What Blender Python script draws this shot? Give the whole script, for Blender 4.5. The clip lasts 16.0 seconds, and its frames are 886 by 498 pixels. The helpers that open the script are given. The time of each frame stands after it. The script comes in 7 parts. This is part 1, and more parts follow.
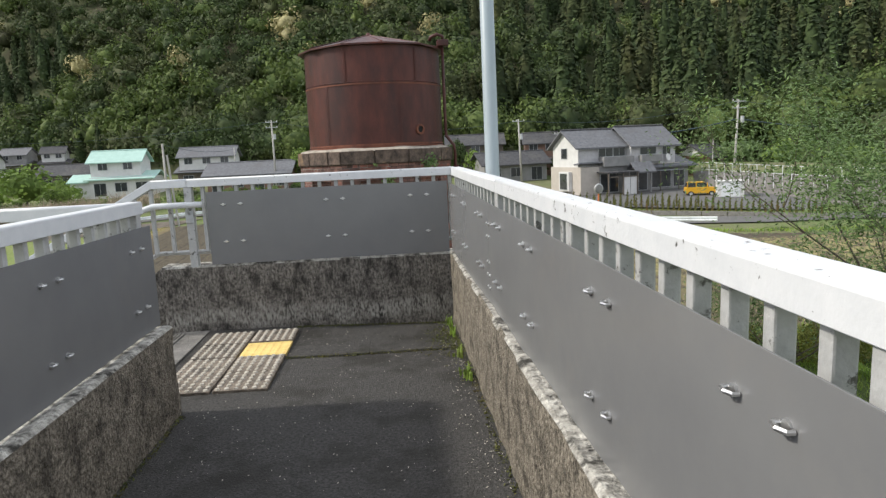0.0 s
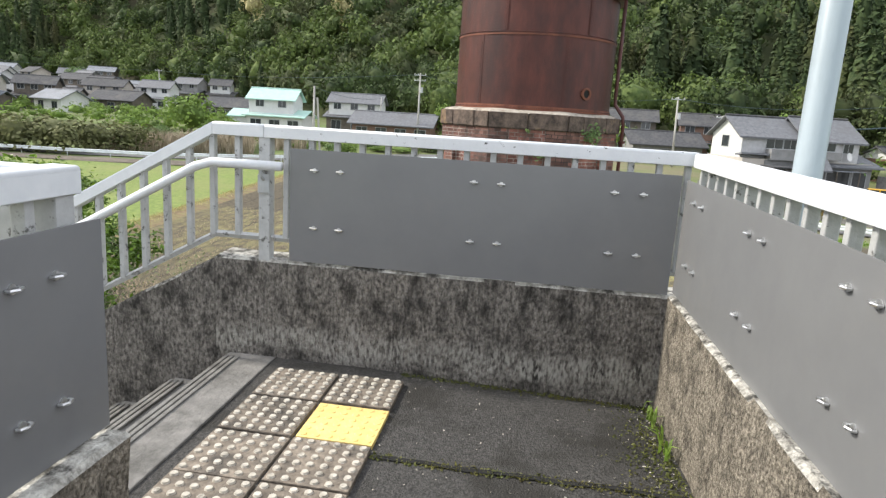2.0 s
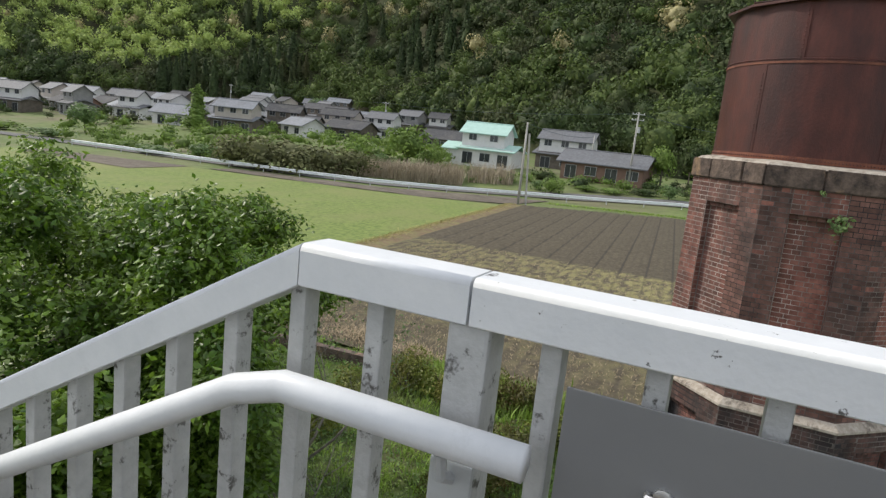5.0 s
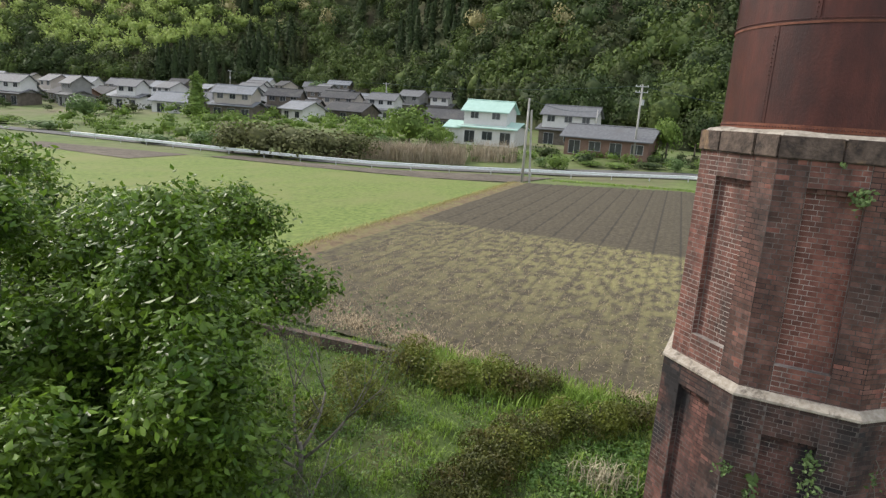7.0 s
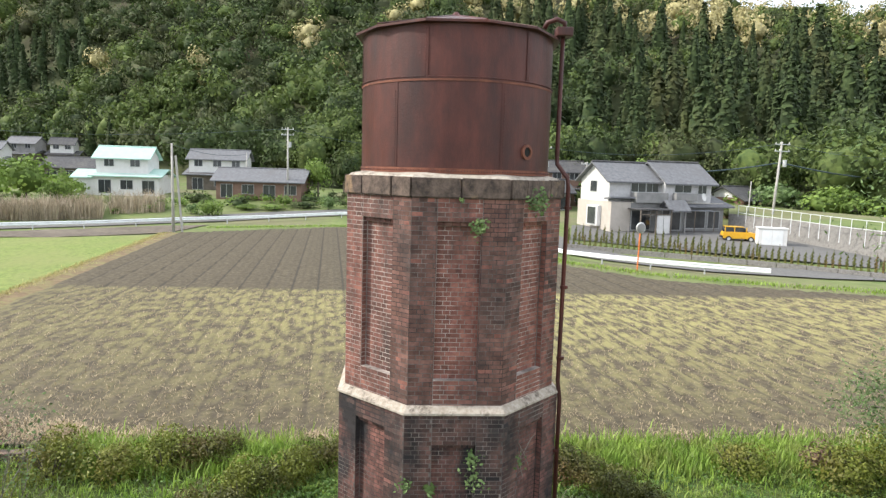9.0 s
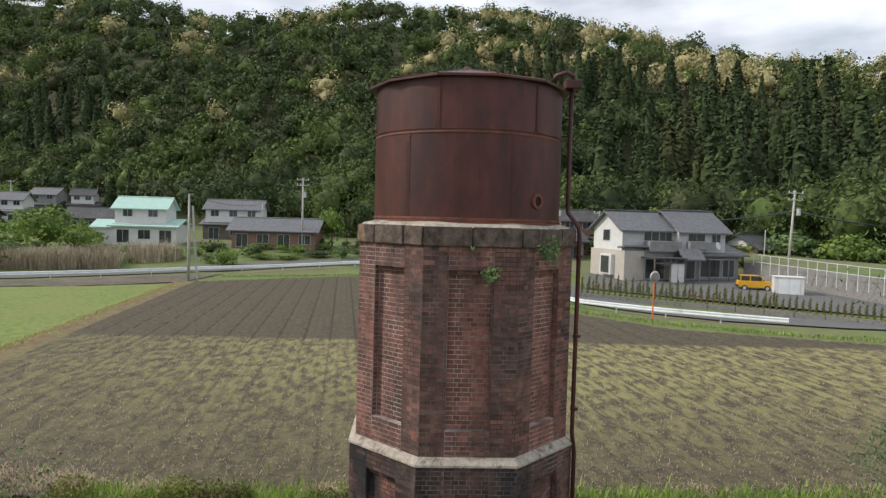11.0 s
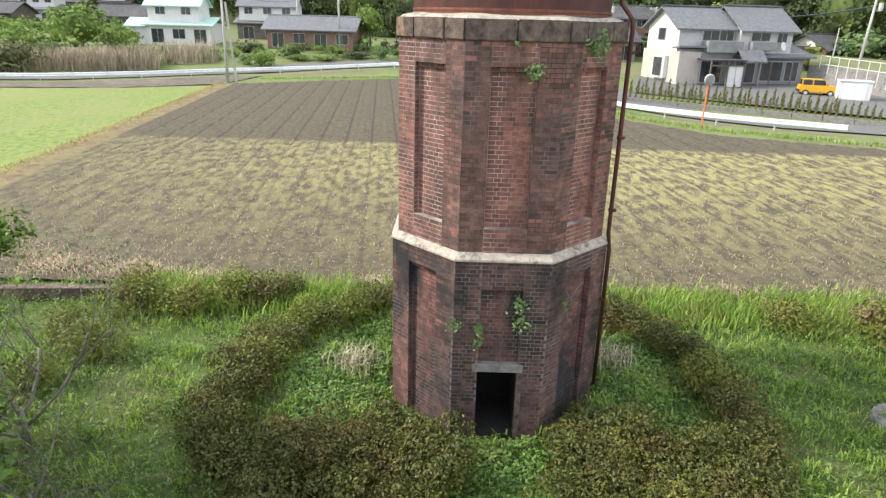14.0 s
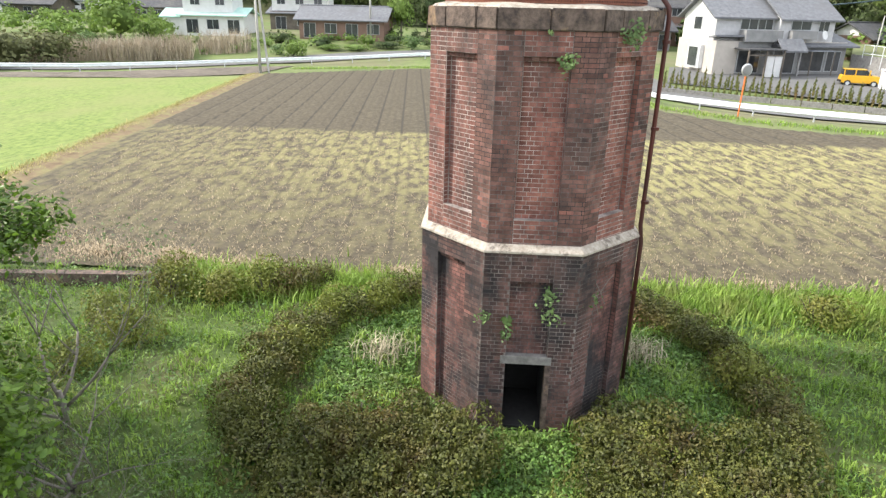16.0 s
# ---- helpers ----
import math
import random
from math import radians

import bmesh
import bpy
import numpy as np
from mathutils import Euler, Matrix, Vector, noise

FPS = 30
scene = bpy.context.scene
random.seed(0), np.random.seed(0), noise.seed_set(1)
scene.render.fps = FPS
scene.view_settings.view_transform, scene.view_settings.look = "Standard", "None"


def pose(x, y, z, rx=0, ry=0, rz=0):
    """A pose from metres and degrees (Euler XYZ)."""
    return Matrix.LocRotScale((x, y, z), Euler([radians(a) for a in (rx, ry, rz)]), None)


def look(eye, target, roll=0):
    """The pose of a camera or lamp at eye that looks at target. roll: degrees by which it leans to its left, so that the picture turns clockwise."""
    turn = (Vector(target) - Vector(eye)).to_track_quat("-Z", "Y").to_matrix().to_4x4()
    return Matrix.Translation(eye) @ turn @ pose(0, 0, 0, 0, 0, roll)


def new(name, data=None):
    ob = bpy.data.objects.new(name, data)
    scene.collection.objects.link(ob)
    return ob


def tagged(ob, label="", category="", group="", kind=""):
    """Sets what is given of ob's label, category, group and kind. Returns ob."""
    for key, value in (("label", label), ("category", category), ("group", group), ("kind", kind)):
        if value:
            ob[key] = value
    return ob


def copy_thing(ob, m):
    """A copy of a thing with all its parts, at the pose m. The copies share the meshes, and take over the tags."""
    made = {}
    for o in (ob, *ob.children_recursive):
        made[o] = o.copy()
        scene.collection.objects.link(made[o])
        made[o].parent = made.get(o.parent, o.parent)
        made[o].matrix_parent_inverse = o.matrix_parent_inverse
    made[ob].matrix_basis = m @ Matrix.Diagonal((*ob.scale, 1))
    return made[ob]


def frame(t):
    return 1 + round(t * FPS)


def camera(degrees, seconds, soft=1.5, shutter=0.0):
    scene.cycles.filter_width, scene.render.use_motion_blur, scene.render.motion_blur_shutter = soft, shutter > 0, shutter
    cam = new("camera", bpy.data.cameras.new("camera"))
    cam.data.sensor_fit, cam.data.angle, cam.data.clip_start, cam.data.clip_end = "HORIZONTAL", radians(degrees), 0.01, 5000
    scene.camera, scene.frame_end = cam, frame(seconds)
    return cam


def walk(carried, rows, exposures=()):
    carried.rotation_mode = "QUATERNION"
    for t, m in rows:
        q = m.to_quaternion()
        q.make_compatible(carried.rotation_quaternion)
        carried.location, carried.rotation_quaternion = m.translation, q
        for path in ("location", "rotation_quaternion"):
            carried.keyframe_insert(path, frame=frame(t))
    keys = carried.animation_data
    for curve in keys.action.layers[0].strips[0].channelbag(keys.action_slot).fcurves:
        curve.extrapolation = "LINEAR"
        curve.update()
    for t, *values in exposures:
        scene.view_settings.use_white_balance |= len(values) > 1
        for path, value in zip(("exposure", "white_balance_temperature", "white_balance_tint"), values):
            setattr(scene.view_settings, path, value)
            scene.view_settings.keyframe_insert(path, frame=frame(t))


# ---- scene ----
cam = camera(68.74, 16.0, soft=1.35)
# seconds, x, y, z, yaw, pitch, roll
ROWS = [
    (0.0, -0.036, -0.749, 1.211, -4.10, -8.43, -2.63),
    (0.5, -0.135, -0.299, 1.221, -1.35, -9.69, 1.65),
    (1.0, -0.172, 0.200, 1.202, 9.47, -10.15, 1.08),
    (1.5, -0.226, 0.646, 1.197, 5.82, -10.33, 5.19),
    (2.0, -0.286, 1.128, 1.197, 7.18, -11.60, 3.53),
    (2.5, -0.353, 1.618, 1.243, 15.82, -10.07, 2.93),
    (3.0, -0.460, 2.033, 1.242, 14.03, -10.64, 4.93),
    (5.5, -1.311, 3.480, 1.273, 26.14, -9.99, 6.11),
    (6.0, -1.325, 3.644, 1.262, 19.88, -12.06, 4.40),
    (6.5, -1.338, 3.850, 1.271, 31.73, -12.21, 2.52),
    (7.0, -1.305, 3.915, 1.295, 25.34, -11.79, 4.15),
    (7.5, -1.290, 3.915, 1.300, 12.86, -13.87, 3.75),
    (8.0, -1.279, 3.893, 1.320, 0.38, -17.22, 3.73),
    (8.5, -1.298, 3.906, 1.328, -4.96, -17.97, 3.40),
    (9.0, -1.269, 3.944, 1.409, -3.83, -6.72, 1.71),
    (11.5, -1.248, 3.899, 1.402, -1.80, -2.39, 1.87),
    (12.0, -1.258, 3.902, 1.363, -0.87, -8.34, 2.15),
    (12.5, -1.256, 3.909, 1.336, 0.02, -12.72, 2.09),
    (13.0, -1.257, 3.894, 1.322, 1.02, -15.97, 1.74),
    (13.5, -1.245, 3.900, 1.300, 0.82, -18.00, 1.78),
    (14.0, -1.243, 3.897, 1.316, 0.63, -19.56, 1.56),
    (14.5, -1.238, 3.906, 1.302, 1.05, -20.41, 1.26),
    (15.0, -1.256, 3.909, 1.308, 1.67, -21.07, 1.41),
    (15.5, -1.256, 3.908, 1.308, 2.44, -20.60, 1.35),
    (16.0, -1.259, 3.912, 1.311, 3.28, -20.44, 1.33),
    ]
walk(cam, [(t, pose(x, y, z, 90 + p, 0, w) @ pose(0, 0, 0, 0, 0, r)) for t, x, y, z, w, p, r in ROWS],
     exposures=[(0.0, -0.1), (0.5, 0.1), (1.5, 0.35), (3.0, 0.4), (5.3, -0.3), (6.5, -0.25), (7.3, 0.0), (9.0, 0.53), (10.5, -0.2), (11.5, -0.42), (12.0, 0.06), (12.5, 0.3), (14.0, 0.64), (16.0, 0.83)])

# ---- light ----
SUN_AZ, SUN_EL = -88.0, 38.0   # azimuth clockwise from +y
world = bpy.data.worlds.new("world")
scene.world = world
world.use_nodes = True
wn = world.node_tree
sky = wn.nodes.new("ShaderNodeTexSky")
sky.sky_type, sky.sun_disc = "NISHITA", False
sky.sun_elevation, sky.sun_rotation = radians(SUN_EL), radians(SUN_AZ)
sky.air_density, sky.dust_density = 1.0, 3.0
# thin broken cloud over the blue
wtc = wn.nodes.new("ShaderNodeTexCoord")
wmap = wn.nodes.new("ShaderNodeMapping")
wmap.inputs["Scale"].default_value = (2.2, 2.2, 7.0)
wnoise = wn.nodes.new("ShaderNodeTexNoise")
wnoise.inputs["Scale"].default_value, wnoise.inputs["Detail"].default_value = 1.6, 6.0
wramp = wn.nodes.new("ShaderNodeValToRGB")
wramp.color_ramp.elements[0].position, wramp.color_ramp.elements[1].position = 0.36, 0.62
wramp.color_ramp.elements[0].color, wramp.color_ramp.elements[1].color = (0.35, 0.35, 0.35, 1), (1, 1, 1, 1)
wmix = wn.nodes.new("ShaderNodeMix")
wmix.data_type = "RGBA"
wmix.inputs[7].default_value = (11.0, 11.4, 12.2, 1)
wn.links.new(wtc.outputs["Generated"], wmap.inputs["Vector"])
wn.links.new(wmap.outputs["Vector"], wnoise.inputs["Vector"])
wn.links.new(wnoise.outputs["Fac"], wramp.inputs["Fac"])
wn.links.new(wramp.outputs["Color"], wmix.inputs[0])
wn.links.new(sky.outputs["Color"], wmix.inputs[6])
wn.links.new(wmix.outputs[2], wn.nodes["Background"].inputs["Color"])
wn.nodes["Background"].inputs["Strength"].default_value = 0.13

sun = new("sun", bpy.data.lights.new("sun", "SUN"))
sun.data.energy, sun.data.angle, sun.data.color = 3.4, radians(3), (1.0, 0.94, 0.84)
a, e = radians(SUN_AZ), radians(SUN_EL)
sun.matrix_world = look((0, 0, 60), (-math.sin(a) * math.cos(e), -math.cos(a) * math.cos(e), 60 - math.sin(e)))


# ---- materials ----
def material(name, c1, c2, scale=8.0, rough=0.8, metal=0.0, c3=None, scale3=1.2, amount3=(0.5, 0.7), bump=0.0,
             bump_scale=60.0, stretch=(1, 1, 1), random_amount=0.0, island=False, obj=False, spec=0.4, trans=0.0, detail=6.0, stretch3=None):
    """Two colours mixed by fine noise, a third in larger stains, bump, and a random lightness per piece."""
    m = bpy.data.materials.new(name)
    m.use_nodes = True
    t = m.node_tree
    n, link = t.nodes, t.links.new
    b = n["Principled BSDF"]
    tc = n.new("ShaderNodeNewGeometry")
    mp = n.new("ShaderNodeMapping")
    mp.inputs["Scale"].default_value = stretch
    link(tc.outputs["Position"], mp.inputs["Vector"])
    n1 = n.new("ShaderNodeTexNoise")
    n1.inputs["Scale"].default_value, n1.inputs["Detail"].default_value, n1.inputs["Roughness"].default_value = scale, detail, 0.65
    link(mp.outputs["Vector"], n1.inputs["Vector"])
    r1 = n.new("ShaderNodeValToRGB")
    r1.color_ramp.elements[0].position, r1.color_ramp.elements[1].position = 0.34, 0.66
    r1.color_ramp.elements[0].color, r1.color_ramp.elements[1].color = (*c1, 1), (*c2, 1)
    link(n1.outputs["Fac"], r1.inputs["Fac"])
    out = r1.outputs["Color"]
    if c3:
        n3 = n.new("ShaderNodeTexNoise")
        n3.inputs["Scale"].default_value, n3.inputs["Detail"].default_value = scale3, 8.0
        n3.inputs["Roughness"].default_value = 0.7
        if stretch3:
            mp3 = n.new("ShaderNodeMapping")
            mp3.inputs["Scale"].default_value = stretch3
            link(tc.outputs["Position"], mp3.inputs["Vector"])
            link(mp3.outputs["Vector"], n3.inputs["Vector"])
        else:
            link(mp.outputs["Vector"], n3.inputs["Vector"])
        r3 = n.new("ShaderNodeValToRGB")
        r3.color_ramp.elements[0].position, r3.color_ramp.elements[1].position = amount3
        link(n3.outputs["Fac"], r3.inputs["Fac"])
        x3 = n.new("ShaderNodeMix")
        x3.data_type = "RGBA"
        x3.inputs[7].default_value = (*c3, 1)
        link(r3.outputs["Color"], x3.inputs[0])
        link(out, x3.inputs[6])
        out = x3.outputs[2]
    if random_amount:
        if obj:
            src = n.new("ShaderNodeObjectInfo").outputs["Random"]
        else:
            src = tc.outputs["Random Per Island"]
        hsv = n.new("ShaderNodeHueSaturation")
        mr = n.new("ShaderNodeMapRange")
        mr.inputs["To Min"].default_value, mr.inputs["To Max"].default_value = 1 - random_amount, 1 + random_amount
        link(src, mr.inputs["Value"])
        link(mr.outputs["Result"], hsv.inputs["Value"])
        link(out, hsv.inputs["Color"])
        out = hsv.outputs["Color"]
    link(out, b.inputs["Base Color"])
    b.inputs["Roughness"].default_value, b.inputs["Metallic"].default_value = rough, metal
    b.inputs["Specular IOR Level"].default_value = spec
    if trans:
        tr = n.new("ShaderNodeBsdfTranslucent")
        mx = n.new("ShaderNodeMixShader")
        mx.inputs["Fac"].default_value = trans
        link(out, tr.inputs["Color"])
        link(b.outputs["BSDF"], mx.inputs[1])
        link(tr.outputs["BSDF"], mx.inputs[2])
        link(mx.outputs["Shader"], n["Material Output"].inputs["Surface"])
    if bump:
        nb = n.new("ShaderNodeTexNoise")
        nb.inputs["Scale"].default_value, nb.inputs["Detail"].default_value = bump_scale, 5.0
        link(mp.outputs["Vector"], nb.inputs["Vector"])
        bp = n.new("ShaderNodeBump")
        bp.inputs["Strength"].default_value, bp.inputs["Distance"].default_value = bump, 0.02
        link(nb.outputs["Fac"], bp.inputs["Height"])
        link(bp.outputs["Normal"], b.inputs["Normal"])
    return m


M = {}
M["asphalt"] = material("asphalt", (0.028, 0.027, 0.026), (0.10, 0.096, 0.09), 75, 0.86, c3=(0.034, 0.032, 0.028), scale3=2.2, amount3=(0.48, 0.62), bump=0.7, bump_scale=130)
M["concrete"] = material("concrete", (0.040, 0.036, 0.032), (0.34, 0.315, 0.28), 70, 0.92, c3=(0.027, 0.025, 0.022), scale3=13, amount3=(0.46, 0.66), bump=1.0, bump_scale=100, stretch=(1, 1, 0.55), stretch3=(1, 1, 0.5), detail=8)
M["concrete_tan"] = material("concrete_tan", (0.075, 0.064, 0.048), (0.40, 0.355, 0.285), 75, 0.92, c3=(0.058, 0.050, 0.039), scale3=12, amount3=(0.47, 0.66), bump=1.0, bump_scale=90, stretch=(1, 1, 0.85), stretch3=(1, 1, 0.8), detail=8)
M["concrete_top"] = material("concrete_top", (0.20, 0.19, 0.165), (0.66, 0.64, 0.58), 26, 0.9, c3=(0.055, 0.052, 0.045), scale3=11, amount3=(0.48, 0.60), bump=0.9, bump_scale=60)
M["pole_concrete"] = material("pole_concrete", (0.34, 0.33, 0.31), (0.46, 0.45, 0.42), 4, 0.85, c3=(0.25, 0.24, 0.22), scale3=1.2, stretch=(1, 1, 0.3))
M["concrete_plain"] = material("concrete_plain", (0.16, 0.155, 0.145), (0.25, 0.24, 0.225), 9, 0.9, c3=(0.09, 0.088, 0.08), scale3=3.5, bump=0.4)
M["panel"] = material("panel", (0.175, 0.178, 0.182), (0.195, 0.198, 0.20), 3, 0.27, c3=(0.21, 0.205, 0.198), scale3=1.3, amount3=(0.55, 0.78), spec=0.55, bump=0.025, bump_scale=3)
M["white_paint"] = material("white_paint", (0.62, 0.64, 0.66), (0.69, 0.705, 0.72), 14, 0.42, c3=(0.50, 0.51, 0.51), scale3=9, amount3=(0.62, 0.80), bump=0.04, bump_scale=90)
M["chipped_paint"] = material("chipped_paint", (0.62, 0.64, 0.66), (0.69, 0.705, 0.72), 14, 0.45, c3=(0.09, 0.09, 0.085), scale3=30, amount3=(0.625, 0.65), bump=0.06, bump_scale=90)
# white paint with worn flakes; base darkened for the weaker light on balusters
M["dimmed_worn_paint"] = material("dimmed_worn_paint", (0.38, 0.385, 0.38), (0.47, 0.475, 0.47), 22, 0.5, c3=(0.10, 0.098, 0.09), scale3=24, amount3=(0.57, 0.63), bump=0.2)
M["nosing"] = material("nosing", (0.14, 0.135, 0.125), (0.23, 0.225, 0.21), 14, 0.6, c3=(0.09, 0.085, 0.078), scale3=6, bump=0.2)
M["steel"] = material("steel", (0.55, 0.55, 0.55), (0.75, 0.75, 0.74), 30, 0.3, 0.9)
# near-black: the asphalt joint, and painted shade in doorway, tower and outlet
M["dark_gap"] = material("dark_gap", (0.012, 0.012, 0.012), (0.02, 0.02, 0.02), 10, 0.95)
M["tile_grey"] = material("tile_grey", (0.13, 0.108, 0.085), (0.265, 0.225, 0.18), 24, 0.85, c3=(0.065, 0.058, 0.05), scale3=7, amount3=(0.47, 0.66), bump=0.4, random_amount=0.3, obj=True)
M["tile_stud"] = material("tile_stud", (0.40, 0.37, 0.31), (0.60, 0.56, 0.49), 30, 0.75, c3=(0.16, 0.145, 0.12), scale3=22, amount3=(0.52, 0.68))
M["tile_yellow"] = material("tile_yellow", (0.78, 0.57, 0.19), (0.86, 0.66, 0.26), 18, 0.7, c3=(0.62, 0.45, 0.17), scale3=5, bump=0.1)
M["pole_paint"] = material("pole_paint", (0.33, 0.40, 0.44), (0.42, 0.48, 0.52), 5, 0.4, c3=(0.26, 0.31, 0.34), scale3=2.5, stretch=(1, 1, 0.2))
M["brick"] = material("brick", (0.150, 0.060, 0.048), (0.32, 0.140, 0.108), 6, 0.9, c3=(0.060, 0.045, 0.042), scale3=0.9, amount3=(0.47, 0.68), bump=0.15, bump_scale=60, random_amount=0.26, stretch3=(1, 1, 0.4))
M["brick_part"] = material("brick_part", (0.150, 0.060, 0.048), (0.32, 0.140, 0.108), 6, 0.9, c3=(0.060, 0.045, 0.042), scale3=0.9, amount3=(0.47, 0.68), bump=0.15, bump_scale=60, random_amount=0.26, stretch3=(1, 1, 0.4), obj=True)
M["brick_dark"] = material("brick_dark", (0.125, 0.058, 0.050), (0.28, 0.13, 0.105), 6, 0.9, c3=(0.030, 0.027, 0.029), scale3=0.8, amount3=(0.39, 0.55), bump=0.15, bump_scale=60, random_amount=0.26, stretch3=(1, 1, 0.5))
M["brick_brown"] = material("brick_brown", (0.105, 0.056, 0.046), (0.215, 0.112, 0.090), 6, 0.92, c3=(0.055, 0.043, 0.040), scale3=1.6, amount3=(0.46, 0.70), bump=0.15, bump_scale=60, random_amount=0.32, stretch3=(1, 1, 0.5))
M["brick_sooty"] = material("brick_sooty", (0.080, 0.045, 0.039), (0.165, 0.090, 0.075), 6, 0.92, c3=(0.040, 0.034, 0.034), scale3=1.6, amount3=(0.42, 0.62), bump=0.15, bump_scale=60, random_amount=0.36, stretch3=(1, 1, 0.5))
M["mortar"] = material("mortar", (0.32, 0.28, 0.255), (0.52, 0.47, 0.43), 5, 0.95, c3=(0.075, 0.063, 0.058), scale3=0.8, amount3=(0.44, 0.60), bump=0.3, stretch3=(1, 1, 0.4))
M["stone"] = material("stone", (0.050, 0.038, 0.034), (0.17, 0.125, 0.10), 8, 0.92, c3=(0.30, 0.20, 0.12), scale3=3.2, amount3=(0.56, 0.68), bump=0.8, bump_scale=30, stretch3=(1, 1, 0.5))
M["ledge"] = material("ledge", (0.30, 0.26, 0.21), (0.48, 0.43, 0.37), 12, 0.9, c3=(0.13, 0.11, 0.09), scale3=4, amount3=(0.54, 0.66), bump=0.5)
M["rust"] = material("rust", (0.058, 0.018, 0.0145), (0.112, 0.033, 0.025), 3.0, 0.5, 0.15, c3=(0.036, 0.018, 0.018), scale3=1.1, amount3=(0.42, 0.64), bump=0.25, bump_scale=70, stretch=(1, 1, 0.35))
M["rust_light"] = material("rust_light", (0.15, 0.05, 0.032), (0.22, 0.085, 0.05), 8, 0.7, 0.1, c3=(0.08, 0.032, 0.026), scale3=3, bump=0.3)
M["soil_dark"] = material("soil_dark", (0.075, 0.062, 0.048), (0.15, 0.125, 0.098), 1.6, 0.95, c3=(0.17, 0.145, 0.11), scale3=0.3, bump=0.8, bump_scale=8)
M["earth"] = material("earth", (0.11, 0.075, 0.042), (0.21, 0.15, 0.085), 2.5, 0.95, c3=(0.19, 0.175, 0.07), scale3=1.1, amount3=(0.45, 0.62), bump=0.8, bump_scale=9, detail=9)
M["bank_grass"] = material("bank_grass", (0.31, 0.275, 0.10), (0.50, 0.43, 0.19), 5, 0.9, c3=(0.20, 0.24, 0.07), scale3=0.8, amount3=(0.54, 0.70), random_amount=0.3)
M["straw_heap"] = material("straw_heap", (0.29, 0.225, 0.14), (0.46, 0.37, 0.245), 3, 0.9, random_amount=0.3)
M["straw_pale"] = material("straw_pale", (0.34, 0.30, 0.20), (0.50, 0.45, 0.32), 6, 0.9, random_amount=0.3)
# lawn sheet coloured dark, so gaps between blades read as shaded depth
M["grass"] = material("grass", (0.040, 0.068, 0.012), (0.085, 0.125, 0.026), 2.5, 0.9, c3=(0.10, 0.092, 0.04), scale3=0.6, amount3=(0.5, 0.7), bump=0.6, bump_scale=14)
M["blade"] = material("blade", (0.135, 0.245, 0.031), (0.295, 0.415, 0.080), 0.9, 0.55, c3=(0.26, 0.25, 0.09), scale3=0.5, amount3=(0.52, 0.70), random_amount=0.38, trans=0.32)
M["green_field"] = material("green_field", (0.085, 0.135, 0.026), (0.21, 0.26, 0.062), 4.5, 0.9, c3=(0.19, 0.205, 0.068), scale3=0.16, amount3=(0.44, 0.66), bump=0.8, bump_scale=14, stretch=(1, 0.45, 1), detail=9)
M["ground"] = material("ground", (0.08, 0.12, 0.03), (0.15, 0.19, 0.06), 0.5, 0.95, c3=(0.17, 0.15, 0.09), scale3=0.06, amount3=(0.45, 0.65), bump=0.5, bump_scale=5)
M["road"] = material("road", (0.10, 0.10, 0.098), (0.15, 0.148, 0.143), 4, 0.9)
M["bark"] = material("bark", (0.07, 0.058, 0.045), (0.15, 0.128, 0.10), 14, 0.9, bump=0.6, bump_scale=30)
M["twig"] = material("twig", (0.16, 0.145, 0.125), (0.25, 0.23, 0.20), 14, 0.9)
M["leaf"] = material("leaf", (0.068, 0.145, 0.026), (0.165, 0.28, 0.062), 1.3, 0.5, c3=(0.24, 0.28, 0.09), scale3=1.1, amount3=(0.52, 0.72), random_amount=0.45, trans=0.28)
M["leaf_tree"] = material("leaf_tree", (0.049, 0.115, 0.011), (0.176, 0.275, 0.033), 1.6, 0.40, random_amount=0.45, trans=0.38)
M["leaf_pale"] = material("leaf_pale", (0.085, 0.15, 0.045), (0.17, 0.25, 0.09), 1.5, 0.55, random_amount=0.35, trans=0.3)
M["azalea"] = material("azalea", (0.052, 0.066, 0.012), (0.125, 0.132, 0.026), 3.2, 0.55, c3=(0.14, 0.074, 0.030), scale3=0.6, amount3=(0.50, 0.74), random_amount=0.30, trans=0.2)
# lighter yellow-green copy of azalea, its colour brightened for the sun
M["azalea_sunlit"] = material("azalea_sunlit", (0.105, 0.135, 0.020), (0.225, 0.250, 0.045), 3.0, 0.55, c3=(0.17, 0.11, 0.036), scale3=0.8, amount3=(0.50, 0.74), random_amount=0.28, trans=0.24)
M["wood_a"] = material("wood_a", (0.024, 0.045, 0.014), (0.072, 0.106, 0.030), 0.5, 0.8, c3=(0.080, 0.086, 0.034), scale3=0.035, amount3=(0.48, 0.66), random_amount=0.36, trans=0.18)
M["wood_b"] = material("wood_b", (0.046, 0.080, 0.020), (0.128, 0.170, 0.043), 0.5, 0.8, random_amount=0.36, trans=0.24)
M["leaf_fresh"] = material("leaf_fresh", (0.095, 0.16, 0.03), (0.20, 0.29, 0.06), 0.5, 0.7, random_amount=0.35, trans=0.3)
# sunlight on the western slope, painted in as bright yellow-green leaf colour
M["wood_sunlit"] = material("wood_sunlit", (0.20, 0.29, 0.070), (0.46, 0.54, 0.165), 0.4, 0.75, random_amount=0.32, trans=0.3)
M["wood_c"] = material("wood_c", (0.28, 0.255, 0.11), (0.47, 0.42, 0.215), 0.5, 0.7, random_amount=0.28, trans=0.15)
